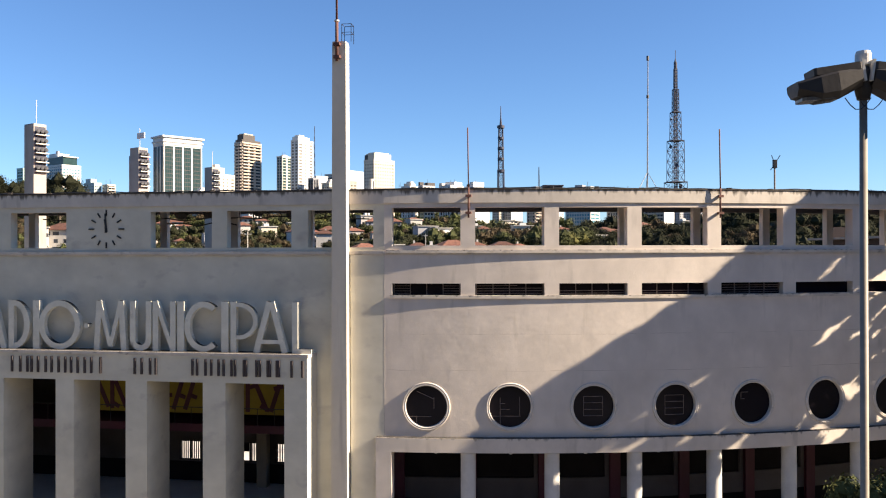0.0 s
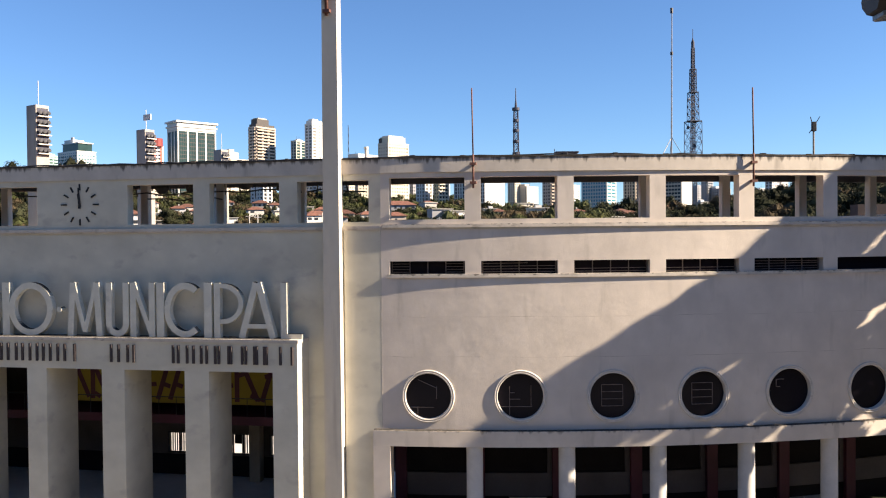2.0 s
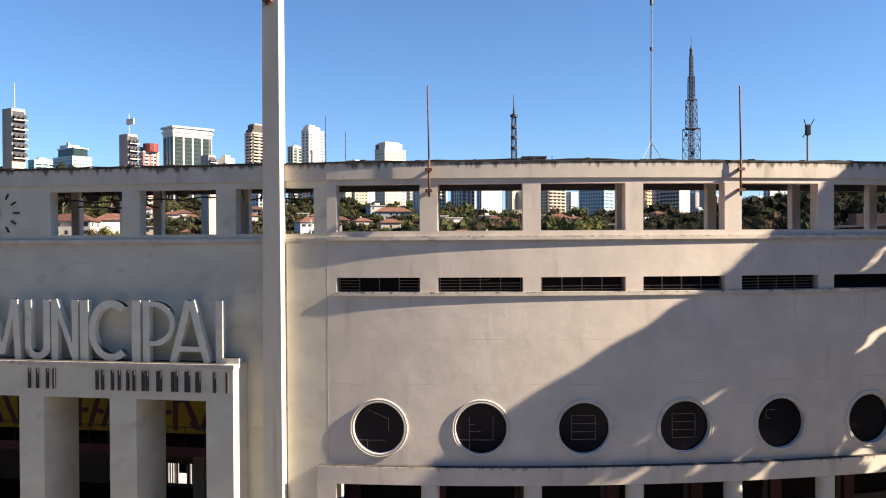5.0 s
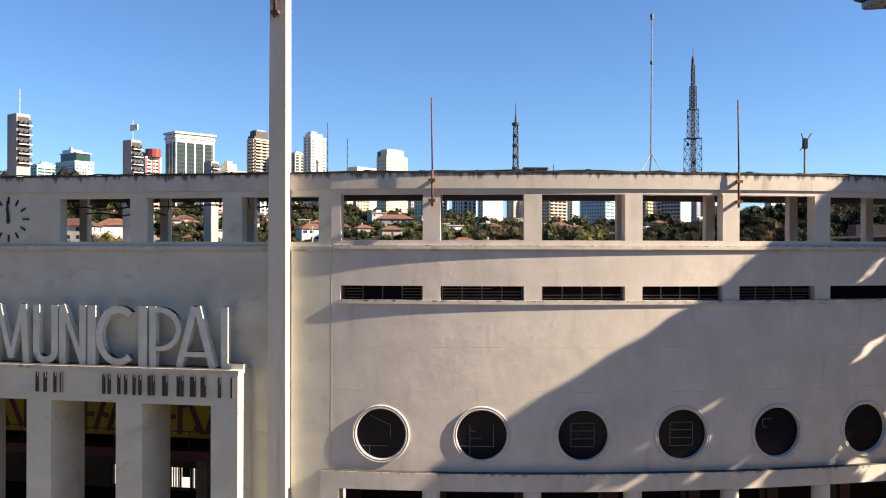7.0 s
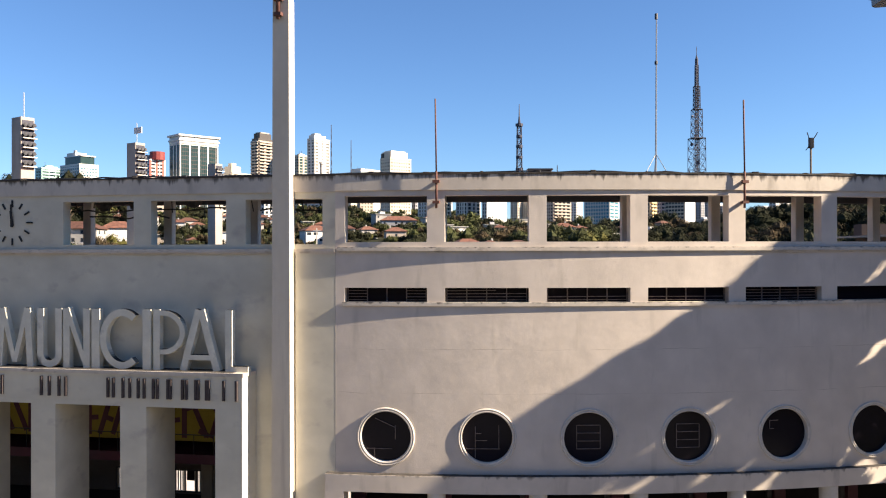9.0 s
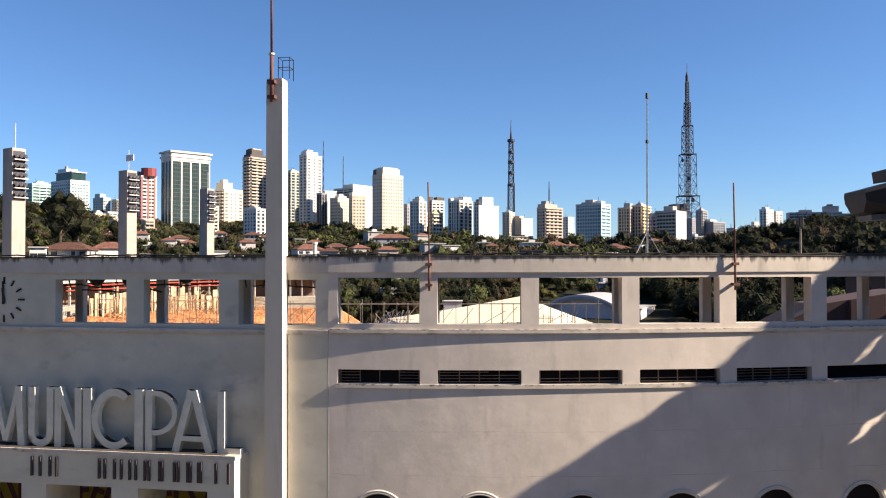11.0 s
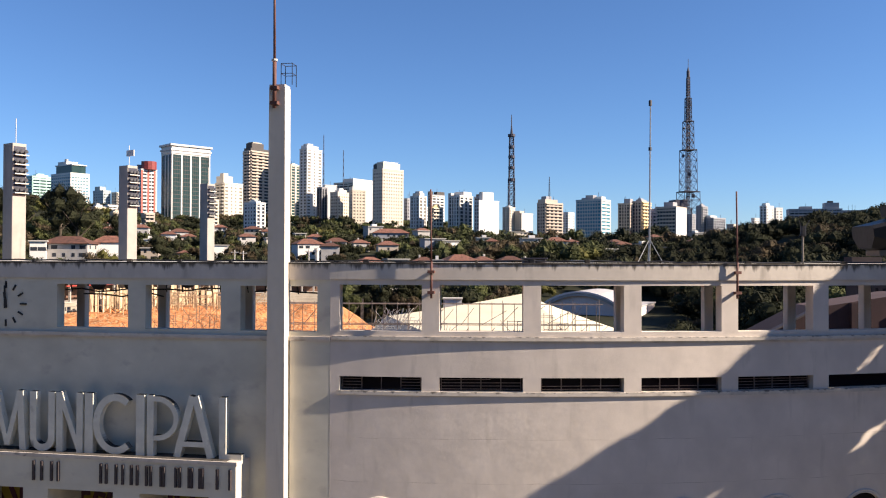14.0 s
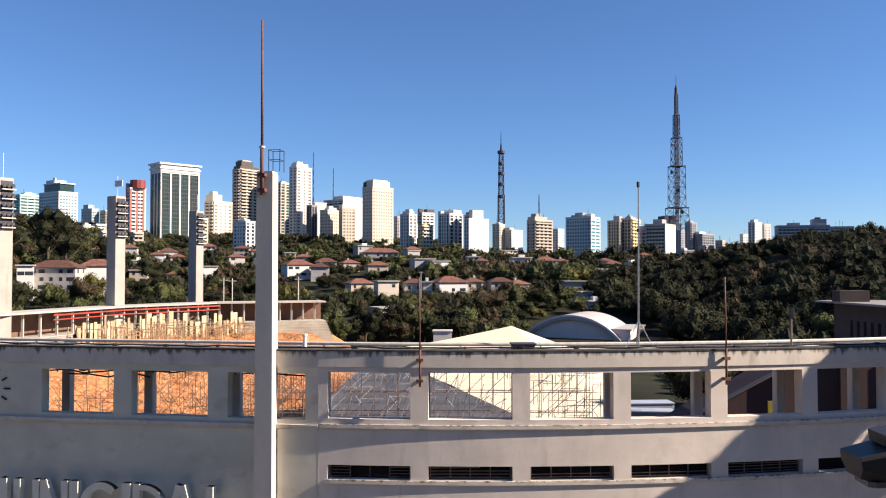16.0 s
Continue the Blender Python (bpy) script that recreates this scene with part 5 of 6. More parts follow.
def scaffold_tower(x0, x1, y0, y1, top, step, label):
    """Two rows of posts with ledgers, cross tubes and braces."""
    r = random.Random(12)
    bm = bmesh.new()
    n = round((x1 - x0) / step)
    levels = [top - 0.15 - 2.0 * k for k in range(6)]
    for i in range(n + 1):
        x = x0 + step * i + r.uniform(-0.1, 0.1)
        for y in (y0, y1) if i % 2 else (y0,):
            bar(bm, (x, y, 0.0), (x, y, top + r.uniform(-0.1, 0.35)), 0.042)
        for z in levels:
            if r.random() < 0.5:
                bar(bm, (x, y0 - 0.3, z), (x, y1 + 0.2, z), 0.035)
    for z in levels:
        for y in (y0, y1):
            bar(bm, (x0 - 0.3, y, z), (x1 + 0.3, y, z + r.uniform(-0.08, 0.08)), 0.05)
    for k, z in enumerate(levels[1:]):
        x = x0 + r.uniform(0, 1.5)
        while x < x1 - 2.0:
            reach = r.choice((1.2, 1.7, 2.4))
            bar(bm, (x, y0 - 0.07, z), (x + reach, y0 - 0.07, z + r.uniform(1.3, 2.0)), 0.036)
            x += r.uniform(1.3, 2.6)
    tagged(part("scaffolding", bm, "scaffold_tube"), label, "scaffolding", kind="stuff")


scaffold_tower(-15.0, 16.2, 87.5, 89.0, 14.0, 1.15, "tall rusty tube scaffolding behind the facade")
sr = random.Random(8)
spots = []
for k in range(190):
    t = sr.uniform(0.25, 2.0)
    i = int(t) + 1
    i = min(i, 3)
    p = STAND[i] + (STAND[i + 1] - STAND[i]) * (t - int(t)) if i < 4 else STAND[3]
    d = (STAND[i + 1] - STAND[i]).normalized()
    n = Vector((d.y, -d.x))
    o = sr.uniform(5, 13)
    p = p + n * o
    spots.append((p.x, p.y, bank(p.x, p.y) - 0.3))
scaffolding("scaffolding", spots, 3.4, "scaffold_wood", "timber props and formwork before the stand", 3, 0.0, 0.5, 0.25, 0.1)
spots = [(x + sr.uniform(-0.4, 0.4), y, bank(x, y) - 0.2) for y in np.arange(80, 165, 3.6) for x in np.arange(-47, -6, 1.9)]
scaffolding("scaffolding", spots, 3.6, "scaffold", "thin rusty scaffold poles on the earth", 4, 0.0, 0.35, 0.9, 0.045)
spots = [(x + sr.uniform(-0.4, 0.4), y, 0.0) for y in np.arange(60, 98, 5.0) for x in np.arange(-24, 30, 2.2)]
scaffolding("scaffolding", spots, 5.6, "scaffold", "rows of rusty scaffold poles behind the facade", 5, 0.0, 0.5, 0.2, 0.045)

# formwork boards before the stand
boards, gaps = bmesh.new(), bmesh.new()
for i in (1, 2):
    a, b = STAND[i], STAND[i + 1]
    d = (b - a).normalized()
    n = Vector((d.y, -d.x))
    t = 8.0 if i == 1 else 0.0
    while t < (b - a).length:
        wide = sr.uniform(0.5, 1.3)
        p = a + d * t + n * (8.6 + sr.uniform(-0.3, 0.3))
        m4 = Matrix.Translation((p.x, p.y, bank(p.x, p.y) - 0.4)) @ Matrix.Rotation(math.atan2(d.y, d.x), 4, "Z")
        if sr.random() < 0.72:
            box(boards, 0, wide, -0.08, 0.08, 0, sr.uniform(3.2, 5.4), m4)
        t += wide + sr.uniform(0.1, 0.6)
    # dark backing added to paint the shade in the gaps between boards
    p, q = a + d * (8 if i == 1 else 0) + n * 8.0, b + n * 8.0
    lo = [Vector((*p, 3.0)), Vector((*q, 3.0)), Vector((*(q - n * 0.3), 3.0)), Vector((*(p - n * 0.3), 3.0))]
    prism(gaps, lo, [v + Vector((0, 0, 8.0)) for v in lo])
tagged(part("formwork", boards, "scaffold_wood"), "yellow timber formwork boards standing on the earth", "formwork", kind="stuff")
tagged(part("formwork", gaps, "shaded_wall"), "dark sheet put in for the shade between the boards", "formwork", kind="stuff")

# tarpaulin roofs over the works
cover = thing("tarpaulin_roof", Matrix.Identity(4), "large cream tarpaulin roof over the building works", "tarpaulin")
PK, LF, NR, RT, GL = Vector((13.5, 150, 12.2)), Vector((-8, 131, 9.6)), Vector((14.0, 97, 4.2)), Vector((25.0, 113, 3.6)), Vector((-15, 103, 3.6))
BK = Vector((33, 160, 5.0))


def sheet(bm, a, b, c, d, n=10, sag=0.35):
    rows = []
    for i in range(n + 1):
        row = []
        for j in range(n + 1):
            u, v = i / n, j / n
            p = a * (1 - u) * (1 - v) + b * u * (1 - v) + c * u * v + d * (1 - u) * v
            dip = sag * (abs(math.sin(u * 4 * math.pi)) * 0.4 + math.sin(math.pi * v) * 0.5)
            row.append(p - Vector((0, 0, dip)))
        rows.append(row)
    for layer in (0.0, -0.06):
        vs = [[bm.verts.new(p + Vector((0, 0, layer))) for p in r] for r in rows]
        for i in range(n):
            for j in range(n):
                q = (vs[i][j], vs[i + 1][j], vs[i + 1][j + 1], vs[i][j + 1])
                bm.faces.new(q if layer == 0 else q[::-1])


bm = bmesh.new()
sheet(bm, LF, NR, RT, PK)
part("sheet", bm, "tarp_cream", cover)
bm = bmesh.new()
sheet(bm, PK, RT, Vector((27, 130, 4.6)), BK)
part("sheet", bm, "tarp_cream", cover)
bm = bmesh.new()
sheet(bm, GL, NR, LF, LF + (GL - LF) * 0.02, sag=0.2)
part("sheet", bm, "tarp_shade_grey", cover, "sheet on the shaded slope, with the shade in its grey")
for p in (LF, NR, RT, PK, GL, (LF + NR) / 2, (LF + PK) / 2, (PK + RT) / 2, (NR + RT) / 2):
    bm = bmesh.new()
    bar(bm, (p.x, p.y, 0), (p.x, p.y, p.z - 0.4), 0.12, 6)
    part("post", bm, "steel", cover)
grey = []
for k in range(16):
    for j in range(7):
        u, v = (k + sr.uniform(0.2, 0.8)) / 16, j / 7
        p = (GL * (1 - u) + NR * u) * (1 - v) + LF * v
        grey.append((p.x, p.y, p.z - 0.3))
scaffolding("scaffolding", grey, 2.4, "pipe", "pale leaning poles standing on the grey sheet", 6, 0.3, 0.25, 0.3, 0.05)
white = []
for k in range(9):
    for j in range(5):
        p = NR + (RT - NR) * (k / 8) + (PK - RT) * (j / 9)
        white.append((p.x, p.y, p.z - 0.4))
scaffolding("scaffolding", white, 3.2, "steel_dark", "upright poles and ledgers over the cream sheet", 7, 0.0, 0.8, 0.4, 0.045)

# site containers
for x, y, w, d, rz in ((31.0, 128, 8.0, 3.0, 4), (30.0, 121, 6.5, 2.8, -5), (42, 127, 5.0, 2.5, 12), (50, 130, 6, 2.5, 20)):
    cont = thing("site_container", pose(x, y, 0.0, 0, 0, rz), "pale blue-white flat-roofed site container", "container", "site containers")
    bm = bmesh.new()
    box(bm, -w / 2, w / 2, -d / 2, d / 2, 0, 2.5, bevel=0.05)
    part("body", bm, "container_white", cont)
    bm = bmesh.new()
    box(bm, -w / 2 - 0.1, w / 2 + 0.1, -d / 2 - 0.1, d / 2 + 0.1, 2.5, 2.65)
    part("roof", bm, "container_white", cont)

# barrel-roofed hall
hall = thing("sports_hall", pose(46.5, 279, -0.6, 0, 0, -23), "sports hall with a pale barrel roof and shaded gable", "hall")


def hall_arc(radius, n=32):
    half = math.asin(16.8 / 20.1) + 0.12
    return [(radius * math.sin(-half + 2 * half * k / n), radius * math.cos(-half + 2 * half * k / n) - 11.4) for k in range(n + 1)]


bm = bmesh.new()
outer, inner = hall_arc(20.1), hall_arc(18.7)
ring = outer + inner[::-1]
prism(bm, [Vector((x, -14.2, z)) for x, z in ring], [Vector((x, 13, z)) for x, z in ring])
bmesh.ops.triangulate(bm, faces=bm.faces)
part("roof", bm, "hall_roof", hall)
bm = bmesh.new()
ring = hall_arc(18.72)
prism(bm, [Vector((x, -13.0, z)) for x, z in ring], [Vector((x, -12.6, z)) for x, z in ring])
bmesh.ops.triangulate(bm, faces=bm.faces)
part("gable_wall", bm, "hall_wall", hall)
bm = bmesh.new()
ring = hall_arc(20.14)[4:29] + hall_arc(19.55)[4:29][::-1]
prism(bm, [Vector((x, -14.45, z)) for x, z in ring], [Vector((x, -14.2, z)) for x, z in ring])
bmesh.ops.triangulate(bm, faces=bm.faces)
part("fascia", bm, "hall_wall", hall)
bm = bmesh.new()
box(bm, 12.6, 18.4, -12.4, 12.6, 0, 4.3)
part("side_wall", bm, "hall_wall", hall)
bm = bmesh.new()
box(bm, 12.3, 18.8, -12.8, 13.0, 4.3, 4.6)
part("side_roof", bm, "hall_roof", hall)

# small white cabin behind the parapet
cabin = thing("site_cabin", pose(1.6, 150, 0), "small white cabin beside the tarpaulin roof", "cabin")
bm = bmesh.new()
box(bm, -1.6, 1.6, 0, 2.6, 0, 11.2)
part("wall", bm, "white_paint", cabin)
bm = bmesh.new()
box(bm, -1.75, 1.75, -0.15, 2.75, 11.2, 11.4)
part("roof", bm, "pale_concrete", cabin)

# opposite stand at the right
east = thing("stadium_stand", pose(63.5, 128, 0), "concrete stand building with shade in its dark colour and a row of slits", "stand")
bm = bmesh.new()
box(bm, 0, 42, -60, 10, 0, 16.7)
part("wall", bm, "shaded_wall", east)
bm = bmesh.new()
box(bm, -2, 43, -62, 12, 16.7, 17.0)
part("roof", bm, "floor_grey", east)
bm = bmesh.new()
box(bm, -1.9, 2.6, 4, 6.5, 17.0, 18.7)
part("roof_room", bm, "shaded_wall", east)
for k in range(9):
    bm = bmesh.new()
    box(bm, -0.06, 0.0, -12 + 2.0 * k, -11.3 + 2.0 * k, 11.2, 14.2)
    part("slit", bm, "inside_dark", east)

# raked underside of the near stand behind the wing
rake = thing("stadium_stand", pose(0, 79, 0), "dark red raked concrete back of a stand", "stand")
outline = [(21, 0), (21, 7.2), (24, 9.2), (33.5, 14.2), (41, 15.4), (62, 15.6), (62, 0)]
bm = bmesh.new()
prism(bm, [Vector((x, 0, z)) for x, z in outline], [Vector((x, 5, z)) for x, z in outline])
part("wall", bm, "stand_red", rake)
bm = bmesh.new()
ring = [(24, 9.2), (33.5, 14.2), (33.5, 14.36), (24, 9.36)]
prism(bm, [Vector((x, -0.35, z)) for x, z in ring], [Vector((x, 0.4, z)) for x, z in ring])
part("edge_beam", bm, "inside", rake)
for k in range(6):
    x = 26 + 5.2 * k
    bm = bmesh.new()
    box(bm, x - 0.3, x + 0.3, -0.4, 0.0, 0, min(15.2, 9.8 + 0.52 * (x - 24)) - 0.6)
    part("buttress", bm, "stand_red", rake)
sign_box = thing("site_sign", pose(30.2, 77.9, 8.2), "small yellow board on a post before the stand", "sign")
bm = bmesh.new()
box(bm, -0.6, 0.6, 0, 0.1, 1.2, 2.3)
part("board", bm, "yellow_cloth", sign_box)
bm = bmesh.new()
box(bm, -0.06, 0.06, 0.1, 0.2, -8.2, 2.3)
part("post", bm, "dark_metal", sign_box)

# floodlight columns
for x, y in ((-70.3, 141), (-64.5, 173), (-60.6, 213)):
    fl = thing("floodlight_column", pose(x, y, 8, 0, 0, -33), "tall flat concrete floodlight column with rows of lamps", "floodlight", "floodlight columns")
    bm = bmesh.new()
    box(bm, -1.45, 1.45, -1.15, 1.15, 0, 28.8, bevel=0.06)
    part("column", bm, "column_concrete", fl)
    bm = bmesh.new()
    box(bm, 1.45, 1.52, -0.95, 0.95, 20.4, 28.3)
    part("lamp_recess", bm, "steel_dark", fl, "dark lamp field on the sunlit face")
    for r in range(5):
        bm = bmesh.new()
        box(bm, 1.5, 2.1, -1.05, 1.25, 20.6 + 1.55 * r, 20.78 + 1.55 * r)
        rack = part("rack", bm, "pale_concrete", fl, "pale ledge carrying the lamps")
        for c in range(3):
            bm = bmesh.new()
            m4 = Matrix.Translation((1.85, -0.7 + 0.75 * c, 21.25 + 1.55 * r)) @ Matrix.Rotation(radians(75), 4, "Y")
            lathe(bm, [(0, -0.35), (0.13, -0.33), (0.29, 0.0), (0.35, 0.22), (0, 0.12)], 10, m4)
            part("lamp", bm, "dark_metal", rack, "dark round floodlight")
    bm = bmesh.new()
    bar(bm, (0.3, 0, 28.8), (0.3, 0, 33.0), 0.06)
    part("rod", bm, "pale_concrete", fl)
    if y == 173:
        bm = bmesh.new()
        box(bm, -0.5, 1.9, -0.1, 0.1, 30.8, 32.0)
        part("sign_board", bm, "white_paint", fl, "small white board on the rod")


# ---- houses on the slope ----
ht = random.Random(91)


def house(x, y, w, foot, eaves, roof):
    base = min(foot, terrain(x, y)) - 1.0
    d = max(7.0, min(11.0, w * 0.8))
    rz = 16 + ht.uniform(-14, 16)
    hip = roof == "hip"
    ob = thing("house", pose(x, y + d / 2, base, 0, 0, rz), "pale plastered hillside house with a tiled hip roof" if hip else "white flat-roofed hillside house", "house", "houses on the slope")
    t = eaves - base
    bm = bmesh.new()
    box(bm, -w / 2, w / 2, -d / 2, d / 2, 0, t)
    part("wall", bm, ht.choice(("house_wall", "house_wall", "white_wall", "cream_wall", "tan_wall", "house_wall", "grey_wall")), ob)
    bm = bmesh.new()
    if hip:
        e, k, r = 0.7, min(w, d) * 0.26, d * 0.42
        lo = [(-w / 2 - e, -d / 2 - e), (w / 2 + e, -d / 2 - e), (w / 2 + e, d / 2 + e), (-w / 2 - e, d / 2 + e)]
        prism(bm, [Vector((a, b, t - 0.1)) for a, b in lo], [Vector((a, b, t + 0.12)) for a, b in lo])
        r = min(r, w / 2 - 0.2)
        hi = [(-w / 2 + r, -0.1), (w / 2 - r, -0.1), (w / 2 - r, 0.1), (-w / 2 + r, 0.1)]
        prism(bm, [Vector((a, b, t + 0.12)) for a, b in lo], [Vector((a, b, t + k)) for a, b in hi])
        roof_ob = part("roof", bm, "roof_tile", ob)
        if ht.random() < 0.5:
            bm = bmesh.new()
            cx = ht.uniform(-0.25, 0.25) * w
            box(bm, cx - 0.4, cx + 0.4, 0.6, 1.3, t, t + k + 0.9)
            part("chimney", bm, "house_wall", roof_ob)
    else:
        box(bm, -w / 2 - 0.5, w / 2 + 0.5, -d / 2 - 0.7, d / 2 + 0.4, t, t + 0.45)
        roof_ob = part("roof", bm, "house_wall", ob)
        if ht.random() < 0.5:
            bm = bmesh.new()
            cx = ht.uniform(-0.2, 0.2) * w
            box(bm, cx - w * 0.16, cx + w * 0.16, -1.2, 1.6, t + 0.45, t + 2.0)
            part("tank_room", bm, "white_wall", roof_ob)
    floors = max(1, int((eaves - foot) / 2.7))
    for fl in range(floors):
        zz = foot - base + 0.9 + fl * (eaves - foot) / floors
        high = min(1.35, (eaves - foot) / floors - 1.2)
        if high < 0.4:
            continue
        n = max(2, int(w / 3.2))
        for c in range(n):
            xx = -w / 2 + w * (c + 0.5) / n
            wide = ht.choice((0.55, 0.7, 1.1, 1.3))
            if ht.random() < 0.35:
                continue
            bm = bmesh.new()
            box(bm, xx - wide, xx + wide, -d / 2 - 0.05, -d / 2 + 0.02, zz, zz + high)
            part("window", bm, "city_glass", ob)
        for c in range(2):
            bm = bmesh.new()
            yy = -d / 4 + d / 2 * c
            box(bm, w / 2 - 0.02, w / 2 + 0.05, yy - 0.6, yy + 0.6, zz, zz + high)
            part("window", bm, "city_glass", ob)
        if fl and ht.random() < 0.55:
            bm = bmesh.new()
            half = w * ht.uniform(0.2, 0.42)
            box(bm, -half, half, -d / 2 - 1.3, -d / 2, zz - 1.1, zz - 0.9)
            box(bm, -half, half, -d / 2 - 1.3, -d / 2 - 1.18, zz - 0.9, zz - 0.05)
            part("balcony", bm, "white_wall", ob)


for spec in HOUSES:
    house(*spec)

# poles beyond the stand
for x, y, top in ((-51.4, 205, 20.2), (-49.6, 206, 20.0), (-33.6, 206, 20.4), (-8.0, 330, 22.0)):
    pl = thing("utility_pole", pose(x, y, terrain(x, y)), "thin pale pole standing beyond the stand", "pole", "poles beyond the stand")
    bm = bmesh.new()
    bar(bm, (0, 0, -0.3), (0, 0, top - terrain(x, y)), 0.17, 8, 0.12)
    part("shaft", bm, "pale_concrete", pl)
    bm = bmesh.new()
    box(bm, -0.9, 0.9, -0.08, 0.08, top - terrain(x, y) - 0.7, top - terrain(x, y) - 0.5)
    part("crossarm", bm, "pale_concrete", pl)


# ---- skyline ----
def face_box(bm, side, w, d, u0, u1, z0, z1, n0, n1):
    """A box on one face of a block: u along the face from its left end, z up, n outward from the face."""
    if side == "front":
        box(bm, -w / 2 + u0, -w / 2 + u1, -d / 2 - n1, -d / 2 - n0, z0, z1)
    elif side == "right":
        box(bm, w / 2 + n0, w / 2 + n1, -d / 2 + u0, -d / 2 + u1, z0, z1)
    else:
        box(bm, -w / 2 - n1, -w / 2 - n0, d / 2 - u1, d / 2 - u0, z0, z1)


def facade(bm, side, w, d, h, floors, kind, cols, pier, sill):
    """Clads one face: piers and spandrels stand proud of the recessed glazing."""
    wide = d if side in ("right", "left") else w
    fh = h / floors
    if kind == "blank":
        face_box(bm, side, w, d, 0.02, wide - 0.02, 0, h, -0.5, 0.02)
        return
    edge = min(0.12 * wide, 1.2)
    for u0, u1 in ((0, edge), (wide - edge, wide)):
        face_box(bm, side, w, d, u0, u1, 0, h, -0.5, 0.0)
    step = (wide - 2 * edge) / cols
    inner = {"glass": -0.3, "stripes": 0.0}.get(kind, -0.06)
    for k in range(1, cols):
        u = edge + step * k
        face_box(bm, side, w, d, u - step * pier / 2, u + step * pier / 2, 0, h - 0.1, -0.5, inner)
    deep = {"balcony": 1.3, "bands": 0.1, "stripes": -0.28, "glass": -0.36}.get(kind, -0.03)
    for f in range(floors + 1):
        z = f * fh
        top = min(h, z + fh * sill)
        if f == floors:
            z, top = h - fh * 0.3, h
        elif kind == "glass" and f:
            continue
        face_box(bm, side, w, d, 0.04 if deep <= 0 else edge * 0.6, wide - (0.04 if deep <= 0 else edge * 0.6), z, top, -0.5, deep)


def tower_block(x, y, w, d, top, turn, wall, label, front, side, glazing="city_glass", roof=(), side_wall="", fh=3.1, base=None):
    """A high-rise on the ridge. front and side: kind, bays, share of pier, share of spandrel; roof: boxes by shares of width and depth, heights and a material."""
    z = (terrain(x, y) - 8.0) if base is None else base
    h = top - z
    ob = thing("tower_block", pose(x, y, z, 0, 0, turn), label, "high-rise", "skyline blocks")
    floors = max(3, round(h / fh))
    bm = bmesh.new()
    box(bm, -w / 2 + 0.45, w / 2 - 0.45, -d / 2 + 0.45, d / 2 - 0.45, 0, h - 0.4)
    part("glazing", bm, glazing, ob)
    visible = "right" if turn < 0 else "left"
    for face, spec in (("front", front), (visible, side)):
        if spec[0] == "glass":
            bm = bmesh.new()
            wide = w if face == "front" else d
            for f in range(1, floors):
                face_box(bm, face, w, d, 0.6, wide - 0.6, f * h / floors, f * h / floors + 0.55, -0.46, -0.38)
            for k in range(1, round(wide / 1.9)):
                face_box(bm, face, w, d, 1.9 * k - 0.1, 1.9 * k + 0.1, 0, h - 1, -0.46, -0.37)
            tagged(part("mullions", bm, "crown_dark", ob), kind="stuff")
    bm = bmesh.new()
    facade(bm, "front", w, d, h, floors, *front)
    tagged(part("front_facade", bm, wall, ob), kind="stuff")
    bm = bmesh.new()
    facade(bm, visible, w, d, h, floors, *side)
    tagged(part("side_facade", bm, side_wall or wall, ob), kind="stuff")
    bm = bmesh.new()
    blind = "left" if turn < 0 else "right"
    face_box(bm, blind, w, d, 0.03, d - 0.03, 0, h, -0.5, -0.01)
    box(bm, -w / 2 + 0.05, w / 2 - 0.05, d / 2 - 0.5, d / 2 - 0.02, 0, h)
    part("rear_wall", bm, wall, ob)
    bm = bmesh.new()
    box(bm, -w / 2 - 0.15, w / 2 + 0.15, -d / 2 - 0.15, d / 2 + 0.15, h, h + 0.9)
    parapet = part("parapet", bm, wall, ob)
    for u0, u1, v0, v1, z0, z1, mat in roof:
        bm = bmesh.new()
        box(bm, (u0 - 0.5) * w, (u1 - 0.5) * w, (v0 - 0.5) * d, (v1 - 0.5) * d, h + 0.9 + z0, h + 0.9 + z1, bevel=0.15)
        part("roof_house", bm, mat, parapet)
    r = random.Random(int(x * 7 + y))
    for k in range(r.choice((1, 2, 3))):
        bm = bmesh.new()
        px, py = r.uniform(-0.3, 0.3) * w, r.uniform(-0.3, 0.3) * d
        bar(bm, (px, py, h + 0.9), (px, py, h + r.uniform(4.0, 8.0)), 0.14)
        part("aerial", bm, "steel_dark", parapet, "thin dark aerial")
    return ob


GRID, BANDS, STRIPES, BALCONY, GLASS, BLANK = "grid", "bands", "stripes", "balcony", "glass", "blank"
PLAIN = (BLANK, 1, 0, 0)


def cap(z, wall):
    return [(0.2, 0.75, 0.25, 0.8, 0, z * 0.6, wall), (0.3, 0.6, 0.35, 0.65, z * 0.6, z, wall)]


tower_block(-422, 833, 12, 23, 99, -35, "teal_wall", "pale green low office block behind trees", (BANDS, 2, 0.1, 0.5), (BANDS, 3, 0.1, 0.55), "green_glass", cap(3, "teal_wall"))
tower_block(-365, 778, 34, 19, 96, -35, "white_wall", "white banded block with green glazed top floor", (BANDS, 9, 0.3, 0.46), (GRID, 6, 0.3, 0.62), "blue_glass",
            [(0.14, 0.94, 0.12, 0.86, 0, 7.2, "green_glass"), (0.1, 0.97, 0.1, 0.9, 7.2, 8.2, "white_wall"), (0.15, 0.6, 0.2, 0.8, 8.2, 11.5, "white_wall"), (0.3, 0.4, 0.4, 0.5, 11.5, 14.5, "grey_wall")])
